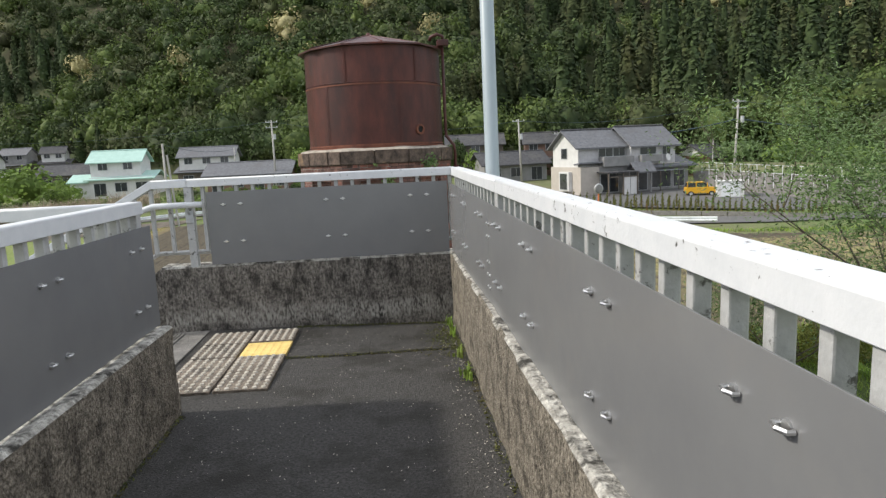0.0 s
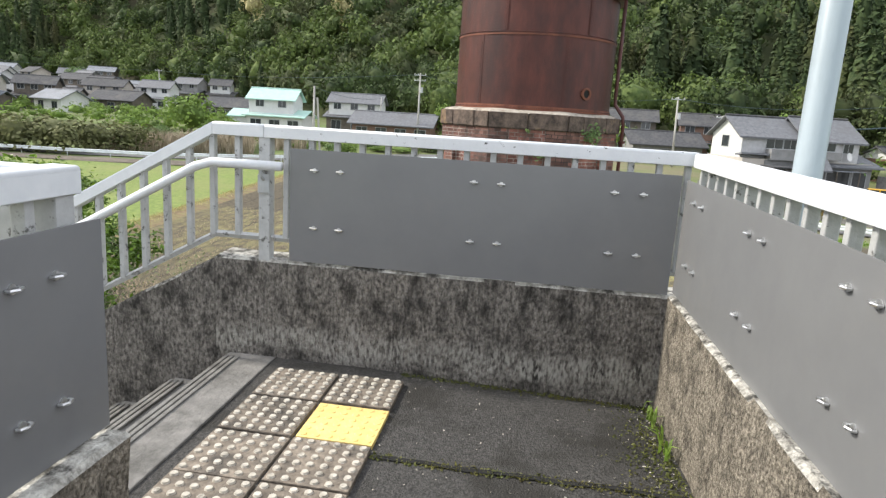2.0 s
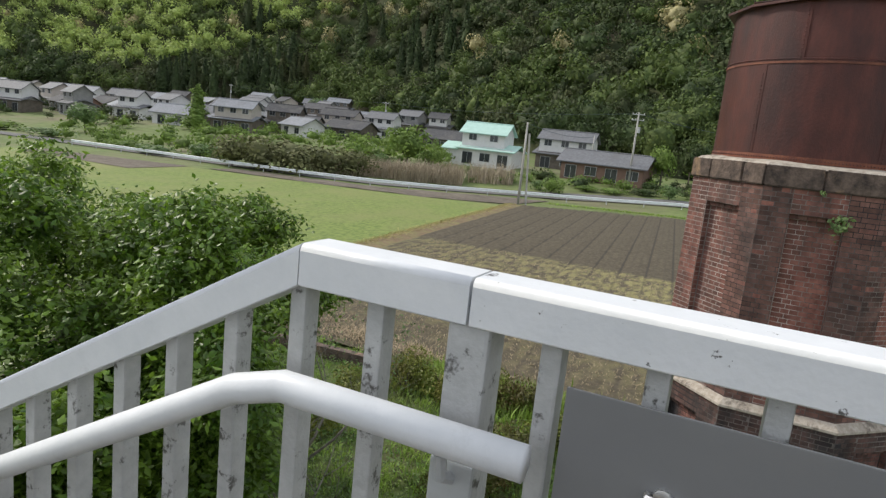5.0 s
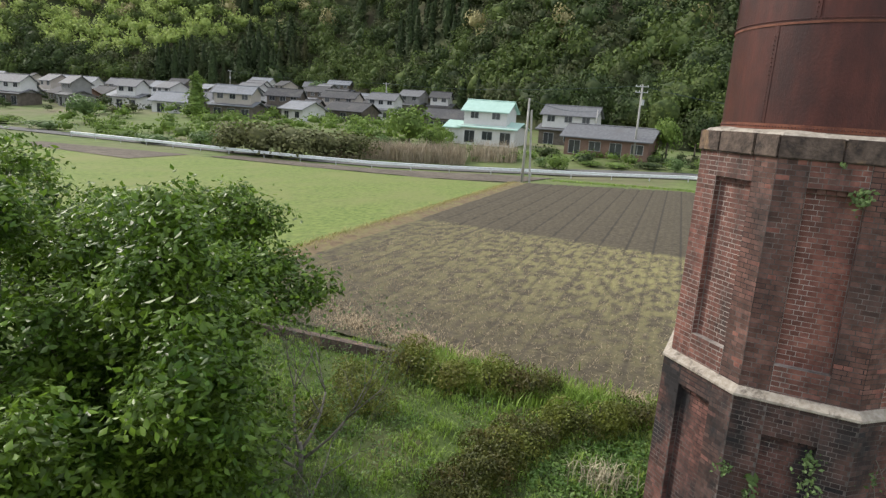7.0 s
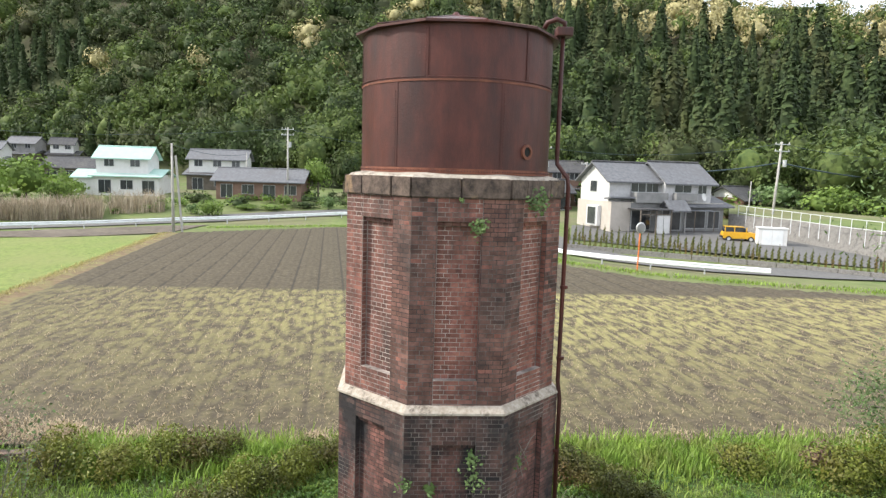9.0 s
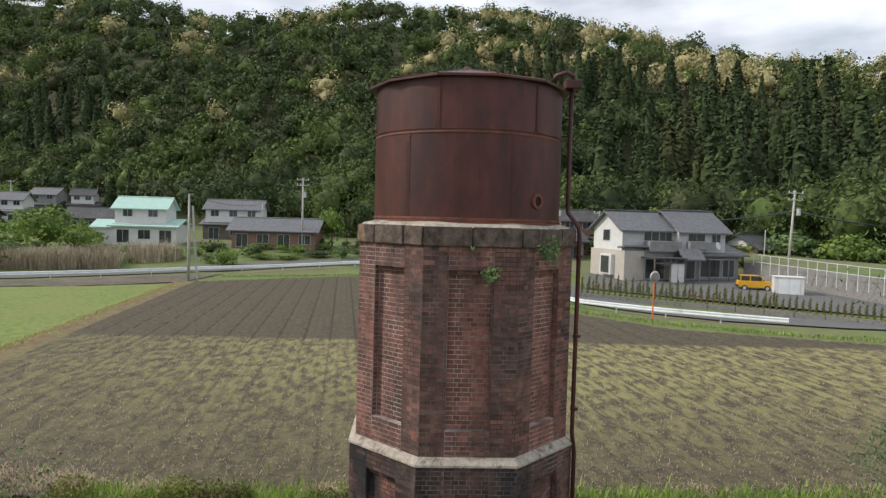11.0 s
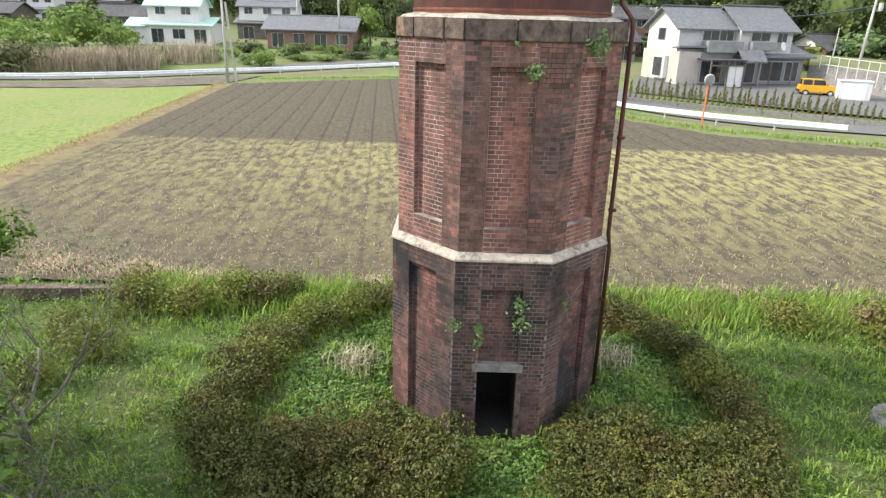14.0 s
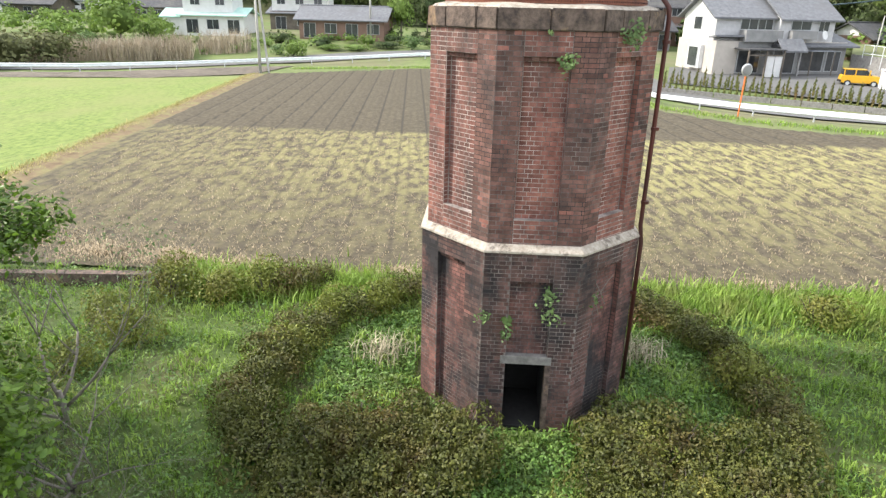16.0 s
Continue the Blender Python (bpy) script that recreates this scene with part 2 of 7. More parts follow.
M["cedar"] = material("cedar", (0.020, 0.038, 0.013), (0.055, 0.082, 0.026), 0.8, 0.9, c3=(0.075, 0.075, 0.026), scale3=0.05, amount3=(0.5, 0.7), random_amount=0.30, trans=0.06, stretch=(1, 1, 0.4))
M["bamboo"] = material("bamboo", (0.085, 0.095, 0.035), (0.155, 0.16, 0.065), 0.6, 0.8, random_amount=0.35, trans=0.15)
M["reed"] = material("reed", (0.30, 0.25, 0.175), (0.46, 0.39, 0.29), 0.8, 0.9, random_amount=0.35)
M["hill"] = material("hill", (0.035, 0.05, 0.018), (0.07, 0.08, 0.03), 0.2, 1.0, c3=(0.06, 0.048, 0.03), scale3=0.06)
M["wall_white"] = material("wall_white", (0.58, 0.58, 0.57), (0.66, 0.66, 0.65), 1.5, 0.8)
M["wall_cream"] = material("wall_cream", (0.42, 0.385, 0.34), (0.48, 0.44, 0.395), 1.5, 0.85)
M["wall_pale"] = material("wall_pale", (0.42, 0.42, 0.43), (0.52, 0.52, 0.53), 2, 0.8, c3=(0.36, 0.36, 0.36), scale3=0.7, bump=0.1)
M["wall_grey"] = material("wall_grey", (0.20, 0.20, 0.20), (0.27, 0.27, 0.265), 1.2, 0.85)
M["wall_dark"] = material("wall_dark", (0.10, 0.085, 0.07), (0.17, 0.145, 0.12), 1.2, 0.85)
M["wall_brown"] = material("wall_brown", (0.17, 0.105, 0.08), (0.23, 0.145, 0.11), 1.2, 0.85)
M["roof_grey"] = material("roof_grey", (0.11, 0.115, 0.125), (0.18, 0.186, 0.20), 2.5, 0.75, c3=(0.13, 0.13, 0.135), scale3=0.4, random_amount=0.12)
M["roof_pale"] = material("roof_pale", (0.16, 0.175, 0.20), (0.24, 0.255, 0.28), 2.5, 0.7, c3=(0.14, 0.15, 0.16), scale3=0.4, random_amount=0.12)
M["roof_dark"] = material("roof_dark", (0.045, 0.046, 0.05), (0.09, 0.09, 0.095), 2.5, 0.88, c3=(0.11, 0.107, 0.10), scale3=0.4)
M["roof_brown"] = material("roof_brown", (0.13, 0.08, 0.06), (0.19, 0.12, 0.09), 2.5, 0.88)
M["roof_green"] = material("roof_green", (0.34, 0.52, 0.46), (0.42, 0.60, 0.54), 1.2, 0.75)
M["glass_dark"] = material("glass_dark", (0.03, 0.035, 0.04), (0.06, 0.065, 0.07), 1.0, 0.08, spec=0.6)
M["film"] = material("film", (0.62, 0.65, 0.66), (0.74, 0.76, 0.77), 1.0, 0.4)
M["yellow_paint"] = material("yellow_paint", (0.62, 0.34, 0.02), (0.68, 0.39, 0.03), 3, 0.3)
M["rubber"] = material("rubber", (0.02, 0.02, 0.02), (0.03, 0.03, 0.03), 10, 0.8)
M["orange_paint"] = material("orange_paint", (0.62, 0.16, 0.04), (0.68, 0.20, 0.06), 5, 0.5)
M["galv"] = material("galv", (0.40, 0.42, 0.43), (0.52, 0.54, 0.55), 6, 0.5, 0.2, c3=(0.33, 0.33, 0.32), scale3=2)
M["mortar_dark"] = material("mortar_dark", (0.12, 0.10, 0.092), (0.28, 0.245, 0.225), 5, 0.95, c3=(0.036, 0.032, 0.032), scale3=0.9, amount3=(0.40, 0.56), bump=0.3, stretch3=(1, 1, 0.5))
M["guard_white"] = material("guard_white", (0.70, 0.74, 0.77), (0.80, 0.83, 0.85), 2, 0.5, c3=(0.55, 0.58, 0.60), scale3=0.8)
M["cable"] = material("cable", (0.03, 0.05, 0.06), (0.05, 0.08, 0.09), 3, 0.7)

M["concrete_end"] = M["concrete"].copy()
M["concrete_end"].name = "concrete_end"


def lichen_band(m, low, high, colour):
    """A ragged crust of pale lichen along the foot of a wall, broken up by noise."""
    t = m.node_tree
    n, link = t.nodes, t.links.new
    b = n["Principled BSDF"]
    old = b.inputs["Base Color"].links[0].from_socket
    geo = n.new("ShaderNodeNewGeometry")
    sep = n.new("ShaderNodeSeparateXYZ")
    link(geo.outputs["Position"], sep.inputs["Vector"])
    mp = n.new("ShaderNodeMapping")
    mp.inputs["Scale"].default_value = (1, 1, 0.35)
    link(geo.outputs["Position"], mp.inputs["Vector"])
    big, fine = n.new("ShaderNodeTexNoise"), n.new("ShaderNodeTexNoise")
    big.inputs["Scale"].default_value, fine.inputs["Scale"].default_value, fine.inputs["Detail"].default_value = 7.0, 75.0, 6.0
    link(geo.outputs["Position"], big.inputs["Vector"])
    link(mp.outputs["Vector"], fine.inputs["Vector"])
    shift = n.new("ShaderNodeMath")
    shift.operation, shift.inputs[1].default_value = "MULTIPLY_ADD", 0.22
    link(big.outputs["Fac"], shift.inputs[0])
    link(sep.outputs["Z"], shift.inputs[2])
    ramp = n.new("ShaderNodeValToRGB")
    e = ramp.color_ramp.elements
    e[0].position, e[0].color = low, (0, 0, 0, 1)
    e[1].position, e[1].color = low + 0.06, (1, 1, 1, 1)
    top = e.new(high)
    top.color = (0.75, 0.75, 0.75, 1)
    end = e.new(high + 0.05)
    end.color = (0, 0, 0, 1)
    link(shift.outputs[0], ramp.inputs["Fac"])
    cut = n.new("ShaderNodeMapRange")
    cut.inputs["From Min"].default_value, cut.inputs["From Max"].default_value = 0.42, 0.60
    link(fine.outputs["Fac"], cut.inputs["Value"])
    mul = n.new("ShaderNodeMath")
    mul.operation = "MULTIPLY"
    link(ramp.outputs["Color"], mul.inputs[0])
    link(cut.outputs["Result"], mul.inputs[1])
    mix = n.new("ShaderNodeMix")
    mix.data_type = "RGBA"
    mix.inputs[7].default_value = (*colour, 1)
    link(mul.outputs[0], mix.inputs[0])
    link(old, mix.inputs[6])
    link(mix.outputs[2], b.inputs["Base Color"])


lichen_band(M["concrete_end"], 0.12, 0.25, (0.40, 0.385, 0.345))


# ---- mesh helpers ----
def link_bm(name, bm, mat, parent=None, smooth=False):
    me = bpy.data.meshes.new(name)
    bm.normal_update()
    bm.to_mesh(me)
    bm.free()
    if smooth:
        for p in me.polygons:
            p.use_smooth = True
    for mm in (mat if isinstance(mat, (list, tuple)) else [mat]):
        me.materials.append(mm)
    ob = new(name, me)
    if parent:
        ob.parent = parent
    return ob


def part(name, bm, mat, parent, label="", smooth=False):
    ob = link_bm(name, bm, mat, parent, smooth)
    if label:
        tagged(ob, label)
    return ob


def thing(name, label, category, group="", kind="", at=None):
    ob = new(name)
    ob.empty_display_size = 0.1
    if at is not None:
        ob.matrix_world = at
    return tagged(ob, label, category, group, kind)


def mesh_np(name, verts, faces, mat, parent=None, smooth=False):
    """A mesh of equal-sided faces out of two arrays."""
    me = bpy.data.meshes.new(name)
    verts, faces = np.asarray(verts, dtype=np.float32), np.asarray(faces, dtype=np.int32)
    k = faces.shape[1]
    me.vertices.add(len(verts))
    me.vertices.foreach_set("co", verts.ravel())
    me.loops.add(faces.size)
    me.loops.foreach_set("vertex_index", faces.ravel())
    me.polygons.add(len(faces))
    me.polygons.foreach_set("loop_start", np.arange(len(faces), dtype=np.int32) * k)
    me.polygons.foreach_set("loop_total", np.full(len(faces), k, dtype=np.int32))
    me.polygons.foreach_set("use_smooth", np.full(len(faces), smooth, dtype=bool))
    me.update(calc_edges=True)
    me.validate()
    me.materials.append(mat)
    ob = new(name, me)
    if parent:
        ob.parent = parent
    return ob


def box(bm, x0, x1, y0, y1, z0, z1, bevel=0.0, m=None):
    r = bmesh.ops.create_cube(bm, size=1.0, matrix=Matrix.Translation(((x0 + x1) / 2, (y0 + y1) / 2, (z0 + z1) / 2)) @ Matrix.Diagonal((x1 - x0, y1 - y0, z1 - z0, 1)))
    vs = r["verts"]
    if bevel:
        es = list({e for v in vs for e in v.link_edges})
        rb = bmesh.ops.bevel(bm, geom=es, offset=bevel, segments=2, affect="EDGES", profile=0.6)
        vs = list({v for f in rb["faces"] for v in f.verts} | {v for v in vs if v.is_valid})
    if m is not None:
        bmesh.ops.transform(bm, matrix=m, verts=vs)
    return vs


def bx(x0, x1, y0, y1, z0, z1, bevel=0.0, m=None):
    bm = bmesh.new()
    box(bm, x0, x1, y0, y1, z0, z1, bevel, m)
    return bm


def tube(bm, points, radius, seg=8, ends=True, radii=None):
    """A round bar along points."""
    pts = [Vector(p) for p in points]
    rings = []
    up = Vector((0.13, 0.27, 0.95)).normalized()
    for i, p in enumerate(pts):
        d = (pts[min(i + 1, len(pts) - 1)] - pts[max(i - 1, 0)]).normalized()
        s = d.cross(up)
        if s.length < 0.05:
            s = d.cross(Vector((1, 0, 0)))
        s.normalize()
        u = s.cross(d)
        r = radii[i] if radii else radius
        rings.append([bm.verts.new(p + (s * math.cos(2 * math.pi * k / seg) + u * math.sin(2 * math.pi * k / seg)) * r) for k in range(seg)])
    for a, b in zip(rings, rings[1:]):
        for k in range(seg):
            bm.faces.new((a[k], a[(k + 1) % seg], b[(k + 1) % seg], b[k]))
    if ends:
        bm.faces.new(rings[0][::-1])
        bm.faces.new(rings[-1])


def tb(points, radius, seg=8, radii=None):
    bm = bmesh.new()
    tube(bm, points, radius, seg, True, radii)
    return bm


def extrude_poly(bm, pts, d):
    """A solid from a flat outline (list of points) and a depth vector."""
    a = [bm.verts.new(p) for p in pts]
    b = [bm.verts.new(Vector(p) + Vector(d)) for p in pts]
    bm.faces.new(a)
    bm.faces.new(b[::-1])
    for i in range(len(pts)):
        j = (i + 1) % len(pts)
        bm.faces.new((a[j], a[i], b[i], b[j]))
    bmesh.ops.recalc_face_normals(bm, faces=bm.faces)


# ---- the footbridge deck ----
XR, XL, YF, YB = 0.355, -1.14, 3.97, -3.0      # inner faces of the parapets
UP_F, UP_R, UP_L = 0.485, 0.498, 0.448          # heights of the concrete upstands
STAIR_X, SLOPE = -1.74, 0.556                  # where the far parapet begins to drop


def rough_block(name, outline, d, mat, top_mat, seed, amp=0.008, cuts=0.11):
    """A cast concrete wall from its upright outline, with uneven faces and broken arrises, and its upward faces in a
    lighter tone.
    """
    bm = bmesh.new()
    extrude_poly(bm, outline, d)
    es = [e for e in bm.edges]
    bmesh.ops.bevel(bm, geom=es, offset=0.012, segments=1, affect="EDGES")
    for _ in range(7):
        long = [e for e in bm.edges if e.calc_length() > cuts * 1.6]
        if not long:
            break
        bmesh.ops.subdivide_edges(bm, edges=long, cuts=1, use_grid_fill=True)
    bmesh.ops.triangulate(bm, faces=[f for f in bm.faces if len(f.verts) > 4])
    bm.normal_update()
    for v in bm.verts:
        p = v.co * 9 + Vector((seed, 0, 0))
        v.co += v.normal * (noise.noise(p) * amp + noise.noise(p * 3.1) * amp * 0.6)
    bm.normal_update()
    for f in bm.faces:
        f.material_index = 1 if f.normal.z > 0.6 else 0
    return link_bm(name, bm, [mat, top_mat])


def floor_z(x, y):
    u = min(max((y - 2.7) / 1.4, 0), 1) * min(max((x + 1.0) / 1.4, 0), 1)
    return -0.045 * u + 0.006 * noise.noise(Vector((x * 1.7, y * 1.7, 0)))


bm = bmesh.new()
nx, ny = 34, 90
grid = [[bm.verts.new((XL - 0.35 + (XR + 0.1 - XL + 0.35) * i / nx, YB + (YF + 0.06 - YB) * j / ny, 0)) for i in range(nx + 1)] for j in range(ny + 1)]
for row in grid:
    for v in row:
        v.co.z = floor_z(v.co.x, v.co.y) + 0.002 * noise.noise(v.co * 11)
for j in range(ny):
    for i in range(nx):
        bm.faces.new((grid[j][i], grid[j][i + 1], grid[j + 1][i + 1], grid[j + 1][i]))
floor = tagged(link_bm("floor", bm, M["asphalt"], smooth=True), "worn dark asphalt walkway of the footbridge", "floor", kind="structure")
bm = bx(XL - 0.36, XR + 0.22, YB, YF + 0.2, -0.75, -0.08)
tagged(link_bm("floor_slab", bm, M["concrete_plain"]), "concrete slab under the footbridge walkway", "slab", kind="structure")

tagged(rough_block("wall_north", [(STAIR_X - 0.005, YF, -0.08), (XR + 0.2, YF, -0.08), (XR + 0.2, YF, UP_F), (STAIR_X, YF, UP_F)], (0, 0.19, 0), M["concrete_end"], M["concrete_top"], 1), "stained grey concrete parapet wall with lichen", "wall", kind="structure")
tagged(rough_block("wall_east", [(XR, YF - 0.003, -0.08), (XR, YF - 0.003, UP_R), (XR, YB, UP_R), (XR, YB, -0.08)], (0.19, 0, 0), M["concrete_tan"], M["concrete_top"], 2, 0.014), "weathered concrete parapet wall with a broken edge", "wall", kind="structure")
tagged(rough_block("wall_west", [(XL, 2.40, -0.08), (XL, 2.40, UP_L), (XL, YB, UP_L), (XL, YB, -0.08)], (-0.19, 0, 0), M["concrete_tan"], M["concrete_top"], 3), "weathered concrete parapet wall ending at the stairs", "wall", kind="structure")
LOW = -4.6   # how far the stairs run down to the west
drop = (STAIR_X - LOW) * SLOPE
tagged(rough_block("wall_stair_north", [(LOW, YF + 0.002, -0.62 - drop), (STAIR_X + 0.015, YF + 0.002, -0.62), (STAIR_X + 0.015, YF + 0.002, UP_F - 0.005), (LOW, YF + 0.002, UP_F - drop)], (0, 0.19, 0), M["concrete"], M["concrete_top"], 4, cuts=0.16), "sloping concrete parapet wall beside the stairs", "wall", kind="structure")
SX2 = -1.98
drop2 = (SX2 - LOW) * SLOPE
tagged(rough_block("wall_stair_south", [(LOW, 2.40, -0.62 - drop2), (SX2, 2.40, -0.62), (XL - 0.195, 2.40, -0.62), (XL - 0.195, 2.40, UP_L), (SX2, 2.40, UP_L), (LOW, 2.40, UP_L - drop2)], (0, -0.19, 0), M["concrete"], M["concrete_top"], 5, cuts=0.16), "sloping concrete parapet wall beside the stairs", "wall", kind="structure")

# the stairs, going down to the west
stairs = thing("stairs", "grey concrete stairs with ribbed metal nosings going down", "stairs", kind="structure")
RISE, RUN, EDGE = 0.16, 0.288, -1.66
part("landing", bx(EDGE, -1.425, 2.405, YF - 0.004, -0.3, 0.008, 0.006), M["concrete_plain"], stairs)
for i in range(9):
    x1 = EDGE - i * RUN
    z1 = -RISE * (i + 1)
    part("step", bx(x1 - RUN, x1 - 0.002, 2.405, YF - 0.004, z1 - 0.45, z1, 0.006), M["concrete_plain"], stairs)
for i in range(9):
    x0 = EDGE - i * RUN
    bm = bmesh.new()
    for k in range(3):
        box(bm, x0 + 0.006 + 0.026 * k, x0 + 0.024 + 0.026 * k, 2.45, YF - 0.06, -RISE * i + 0.006, -RISE * i + 0.016, 0.003)
    part("nosing", bm, M["nosing"], stairs, "grey ribbed metal nosing")

# tactile paving, two rows of four slabs with round studs
T0X, T0Y, TS = -1.366, 3.835, 0.304
stud_me = []
for high, mat_ in ((0.007, M["tile_stud"]), (0.003, M["tile_yellow"])):
    stud = bmesh.new()
    bmesh.ops.create_cone(stud, cap_ends=True, segments=10, radius1=0.015, radius2=0.0115, depth=high)
    stud_me.append(bpy.data.meshes.new("stud"))
    stud.to_mesh(stud_me[-1])
    stud.free()
    stud_me[-1].materials.append(mat_)
for c in range(2):
    for r in range(4):
        yellow = c == 1 and r == 1
        x0, y1 = T0X + c * TS, T0Y - r * TS
        z = floor_z(x0 + 0.15, y1 - 0.15) + 0.012 + 0.002 * ((c + r) % 2)
        tile = thing("paving_tile", "yellow tactile paving tile with round studs" if yellow else "weathered grey-brown tactile paving tile with pale studs", "tile", "tactile paving tiles", at=pose(x0 + TS / 2, y1 - TS / 2, z, 0.3 * (r - 1), 0.3 * c, 0.4 * (c - r)))
        part("slab", bx(-0.1445, 0.1445, -0.1445, 0.1445, -0.02, 0.003, 0.004), M["tile_yellow"] if yellow else M["tile_grey"], tile)
        for i in range(6):
            for j in range(6):
                ob = new("stud", stud_me[yellow])
                ob.parent = tile
                ob.matrix_local = pose(-0.122 + 0.0488 * i, -0.122 + 0.0488 * j, 0.0045 if yellow else 0.006)

# ---- railings ----
RAIL_H = 1.11


# the east side falls and spreads a little towards the south
EAST = pose(0.367, 3.97, 0, 0.7, 0, 0.7) @ pose(-0.367, -3.97, 0)


def railing(name, label, a, b, base_a, base_b, top_a, top_b, posts, spacing=0.118, offset=0.06, joints=(), low=0.10):
    """A white steel railing from a to b (x, y): a box top rail, a lower rail, flat balusters and square posts (distances along it)."""
    t = thing(name, label, "railing")
    A, B = Vector((a[0], a[1], 0)), Vector((b[0], b[1], 0))
    d = (B - A).normalized()
    n = Vector((-d.y, d.x, 0))
    L = (B - A).length
    ang = math.atan2(d.y, d.x)

    def at(s, z):
        return A + d * s + Vector((0, 0, z))

    def base(s):
        return base_a + (base_b - base_a) * s / L

    def top(s):
        return top_a + (top_b - top_a) * s / L
    cuts = [0.0, *joints, L]
    for s0, s1 in zip(cuts, cuts[1:]):
        s0, s1 = s0 + (0.002 if s0 else 0), s1 - (0.002 if s1 < L else 0)
        bm = bmesh.new()
        prof = [(-0.037, -0.056), (-0.035, -0.058), (0.035, -0.058), (0.037, -0.056), (0.037, -0.010), (0.0355, -0.0045), (0.0325, -0.0014), (0.027, 0.0), (-0.027, 0.0), (-0.0325, -0.0014), (-0.0355, -0.0045), (-0.037, -0.010)]
        r0 = [bm.verts.new(at(s0, top(s0)) + n * u + Vector((0, 0, w))) for u, w in prof]
        r1 = [bm.verts.new(at(s1, top(s1)) + n * u + Vector((0, 0, w))) for u, w in prof]
        bm.faces.new(r0)
        bm.faces.new(r1[::-1])
        for k in range(len(prof)):
            bm.faces.new((r0[k], r1[k], r1[(k + 1) % len(prof)], r0[(k + 1) % len(prof)])).smooth = k in (0, 2, 4, 5, 6, 8, 9, 10)
        bmesh.ops.recalc_face_normals(bm, faces=bm.faces)
        part("top_rail", bm, M["chipped_paint"] if s0 > 0.1 else M["white_paint"], t)
    bm = bmesh.new()
    v0, v1 = at(0, base(0) + low), at(L, base(L) + low)
    tube(bm, [v0, v1], 0.016, 4)
    part("bottom_rail", bm, M["dimmed_worn_paint"], t)
    k = 0
    s = offset
    while s < L - 0.02:
        if all(abs(s - p) > 0.05 for p in posts):
            z0, z1 = base(s) + low, top(s) - 0.05
            bm = bx(-0.013, 0.013, -0.017, 0.017, 0, z1 - z0, 0.004, Matrix.Translation(at(s, z0)) @ Matrix.Rotation(ang, 4, "Z"))
            part("baluster", bm, M["dimmed_worn_paint"], t)
        s += spacing
    for p in posts:
        z0, z1 = base(p) - 0.01, top(p) - 0.055
        part("post", bx(-0.027, 0.027, -0.03, 0.03, 0, z1 - z0, 0.005, Matrix.Translation(at(p, z0)) @ Matrix.Rotation(ang, 4, "Z")), M["dimmed_worn_paint"], t, "white steel post with flaking paint")
    return t


RY = YF + 0.035
railing("railing", "white painted steel railing on the end parapet", (STAIR_X, RY), (XR + 0.05, RY), UP_F, UP_F, RAIL_H, RAIL_H, (0.247,), offset=0.11, joints=(0.247,))
railing("railing", "white painted steel railing sloping down beside the stairs", (STAIR_X - 0.002, RY), (LOW, RY), UP_F, UP_F - drop, RAIL_H, RAIL_H - drop, (0.95, 2.2), offset=0.012)
railing("railing", "white painted steel railing with dirt streaks along the walkway", (XR + 0.065, YF - 0.01), (XR + 0.065, YB), UP_R, UP_R, 1.108, 1.108, (1.86, 2.99, 4.12, 5.25), spacing=0.113, offset=0.052, joints=(1.86, 5.25)).matrix_world = EAST
railing("railing", "white painted steel railing along the walkway ending at the stairs", (XL - 0.10, 2.355), (XL - 0.10, YB), UP_L, UP_L, 1.052, 1.046, (0.04, 1.9, 3.8), offset=0.12)
railing("railing", "white painted steel railing turning down beside the stairs", (XL - 0.14, 2.31), (SX2, 2.31), UP_L, UP_L, 1.050, 1.050, (0.05,), offset=0.12)
railing("railing", "white painted steel railing sloping down beside the stairs", (SX2 - 0.002, 2.31), (LOW, 2.31), UP_L, UP_L - drop2, 1.050, 1.050 - drop2, (1.0, 2.1), offset=0.1)

# round handrail on brackets along the stairs
hand = thing("stair_handrail", "round grey steel handrail bracketed to the railing", "handrail")
HY = YF - 0.045
part("bar", tb([(-1.39, HY, 0.93), (-1.72, HY, 0.93), (-1.80, HY, 0.905), (LOW, HY, 0.905 - (-1.80 - LOW) * SLOPE)], 0.0215, 12), M["white_paint"], hand, "", True)
for sx in (-1.49, -2.69, -3.94):
    hz = 0.93 if sx > -1.72 else 0.905 - (-1.80 - sx) * SLOPE
    part("bracket", tb([(sx, HY, hz - 0.02), (sx, HY + 0.005, hz - 0.05), (sx, RY - 0.03, hz - 0.075)], 0.008, 8), M["galv"], hand)
    part("bracket_plate", bx(sx - 0.028, sx + 0.028, RY - 0.046, RY - 0.036, hz - 0.13, hz - 0.045, 0.003), M["galv"], hand)


# ---- grey sheet panels, held by hooked bolts ----
def hook_bolt(p, inward, side):
    """A bent steel hook bolt through the sheet, with its washer; returns the two meshes' builders' output in one bmesh."""
    bm = bmesh.new()
    p, i, s = Vector(p), Vector(inward), Vector(side)
    m = Matrix.Translation(p) @ i.to_track_quat("Z", "Y").to_matrix().to_4x4()
    bmesh.ops.create_cone(bm, cap_ends=True, segments=10, radius1=0.010, radius2=0.010, depth=0.004, matrix=m @ Matrix.Translation((0, 0, 0.002)))
    q = [p + s * (-0.015) + i * 0.002, p + s * (-0.015) + i * 0.011, p + i * 0.016, p + s * 0.015 + i * 0.011, p + s * 0.015 + i * 0.002]
    tube(bm, q, 0.0038, 6)
    return bm


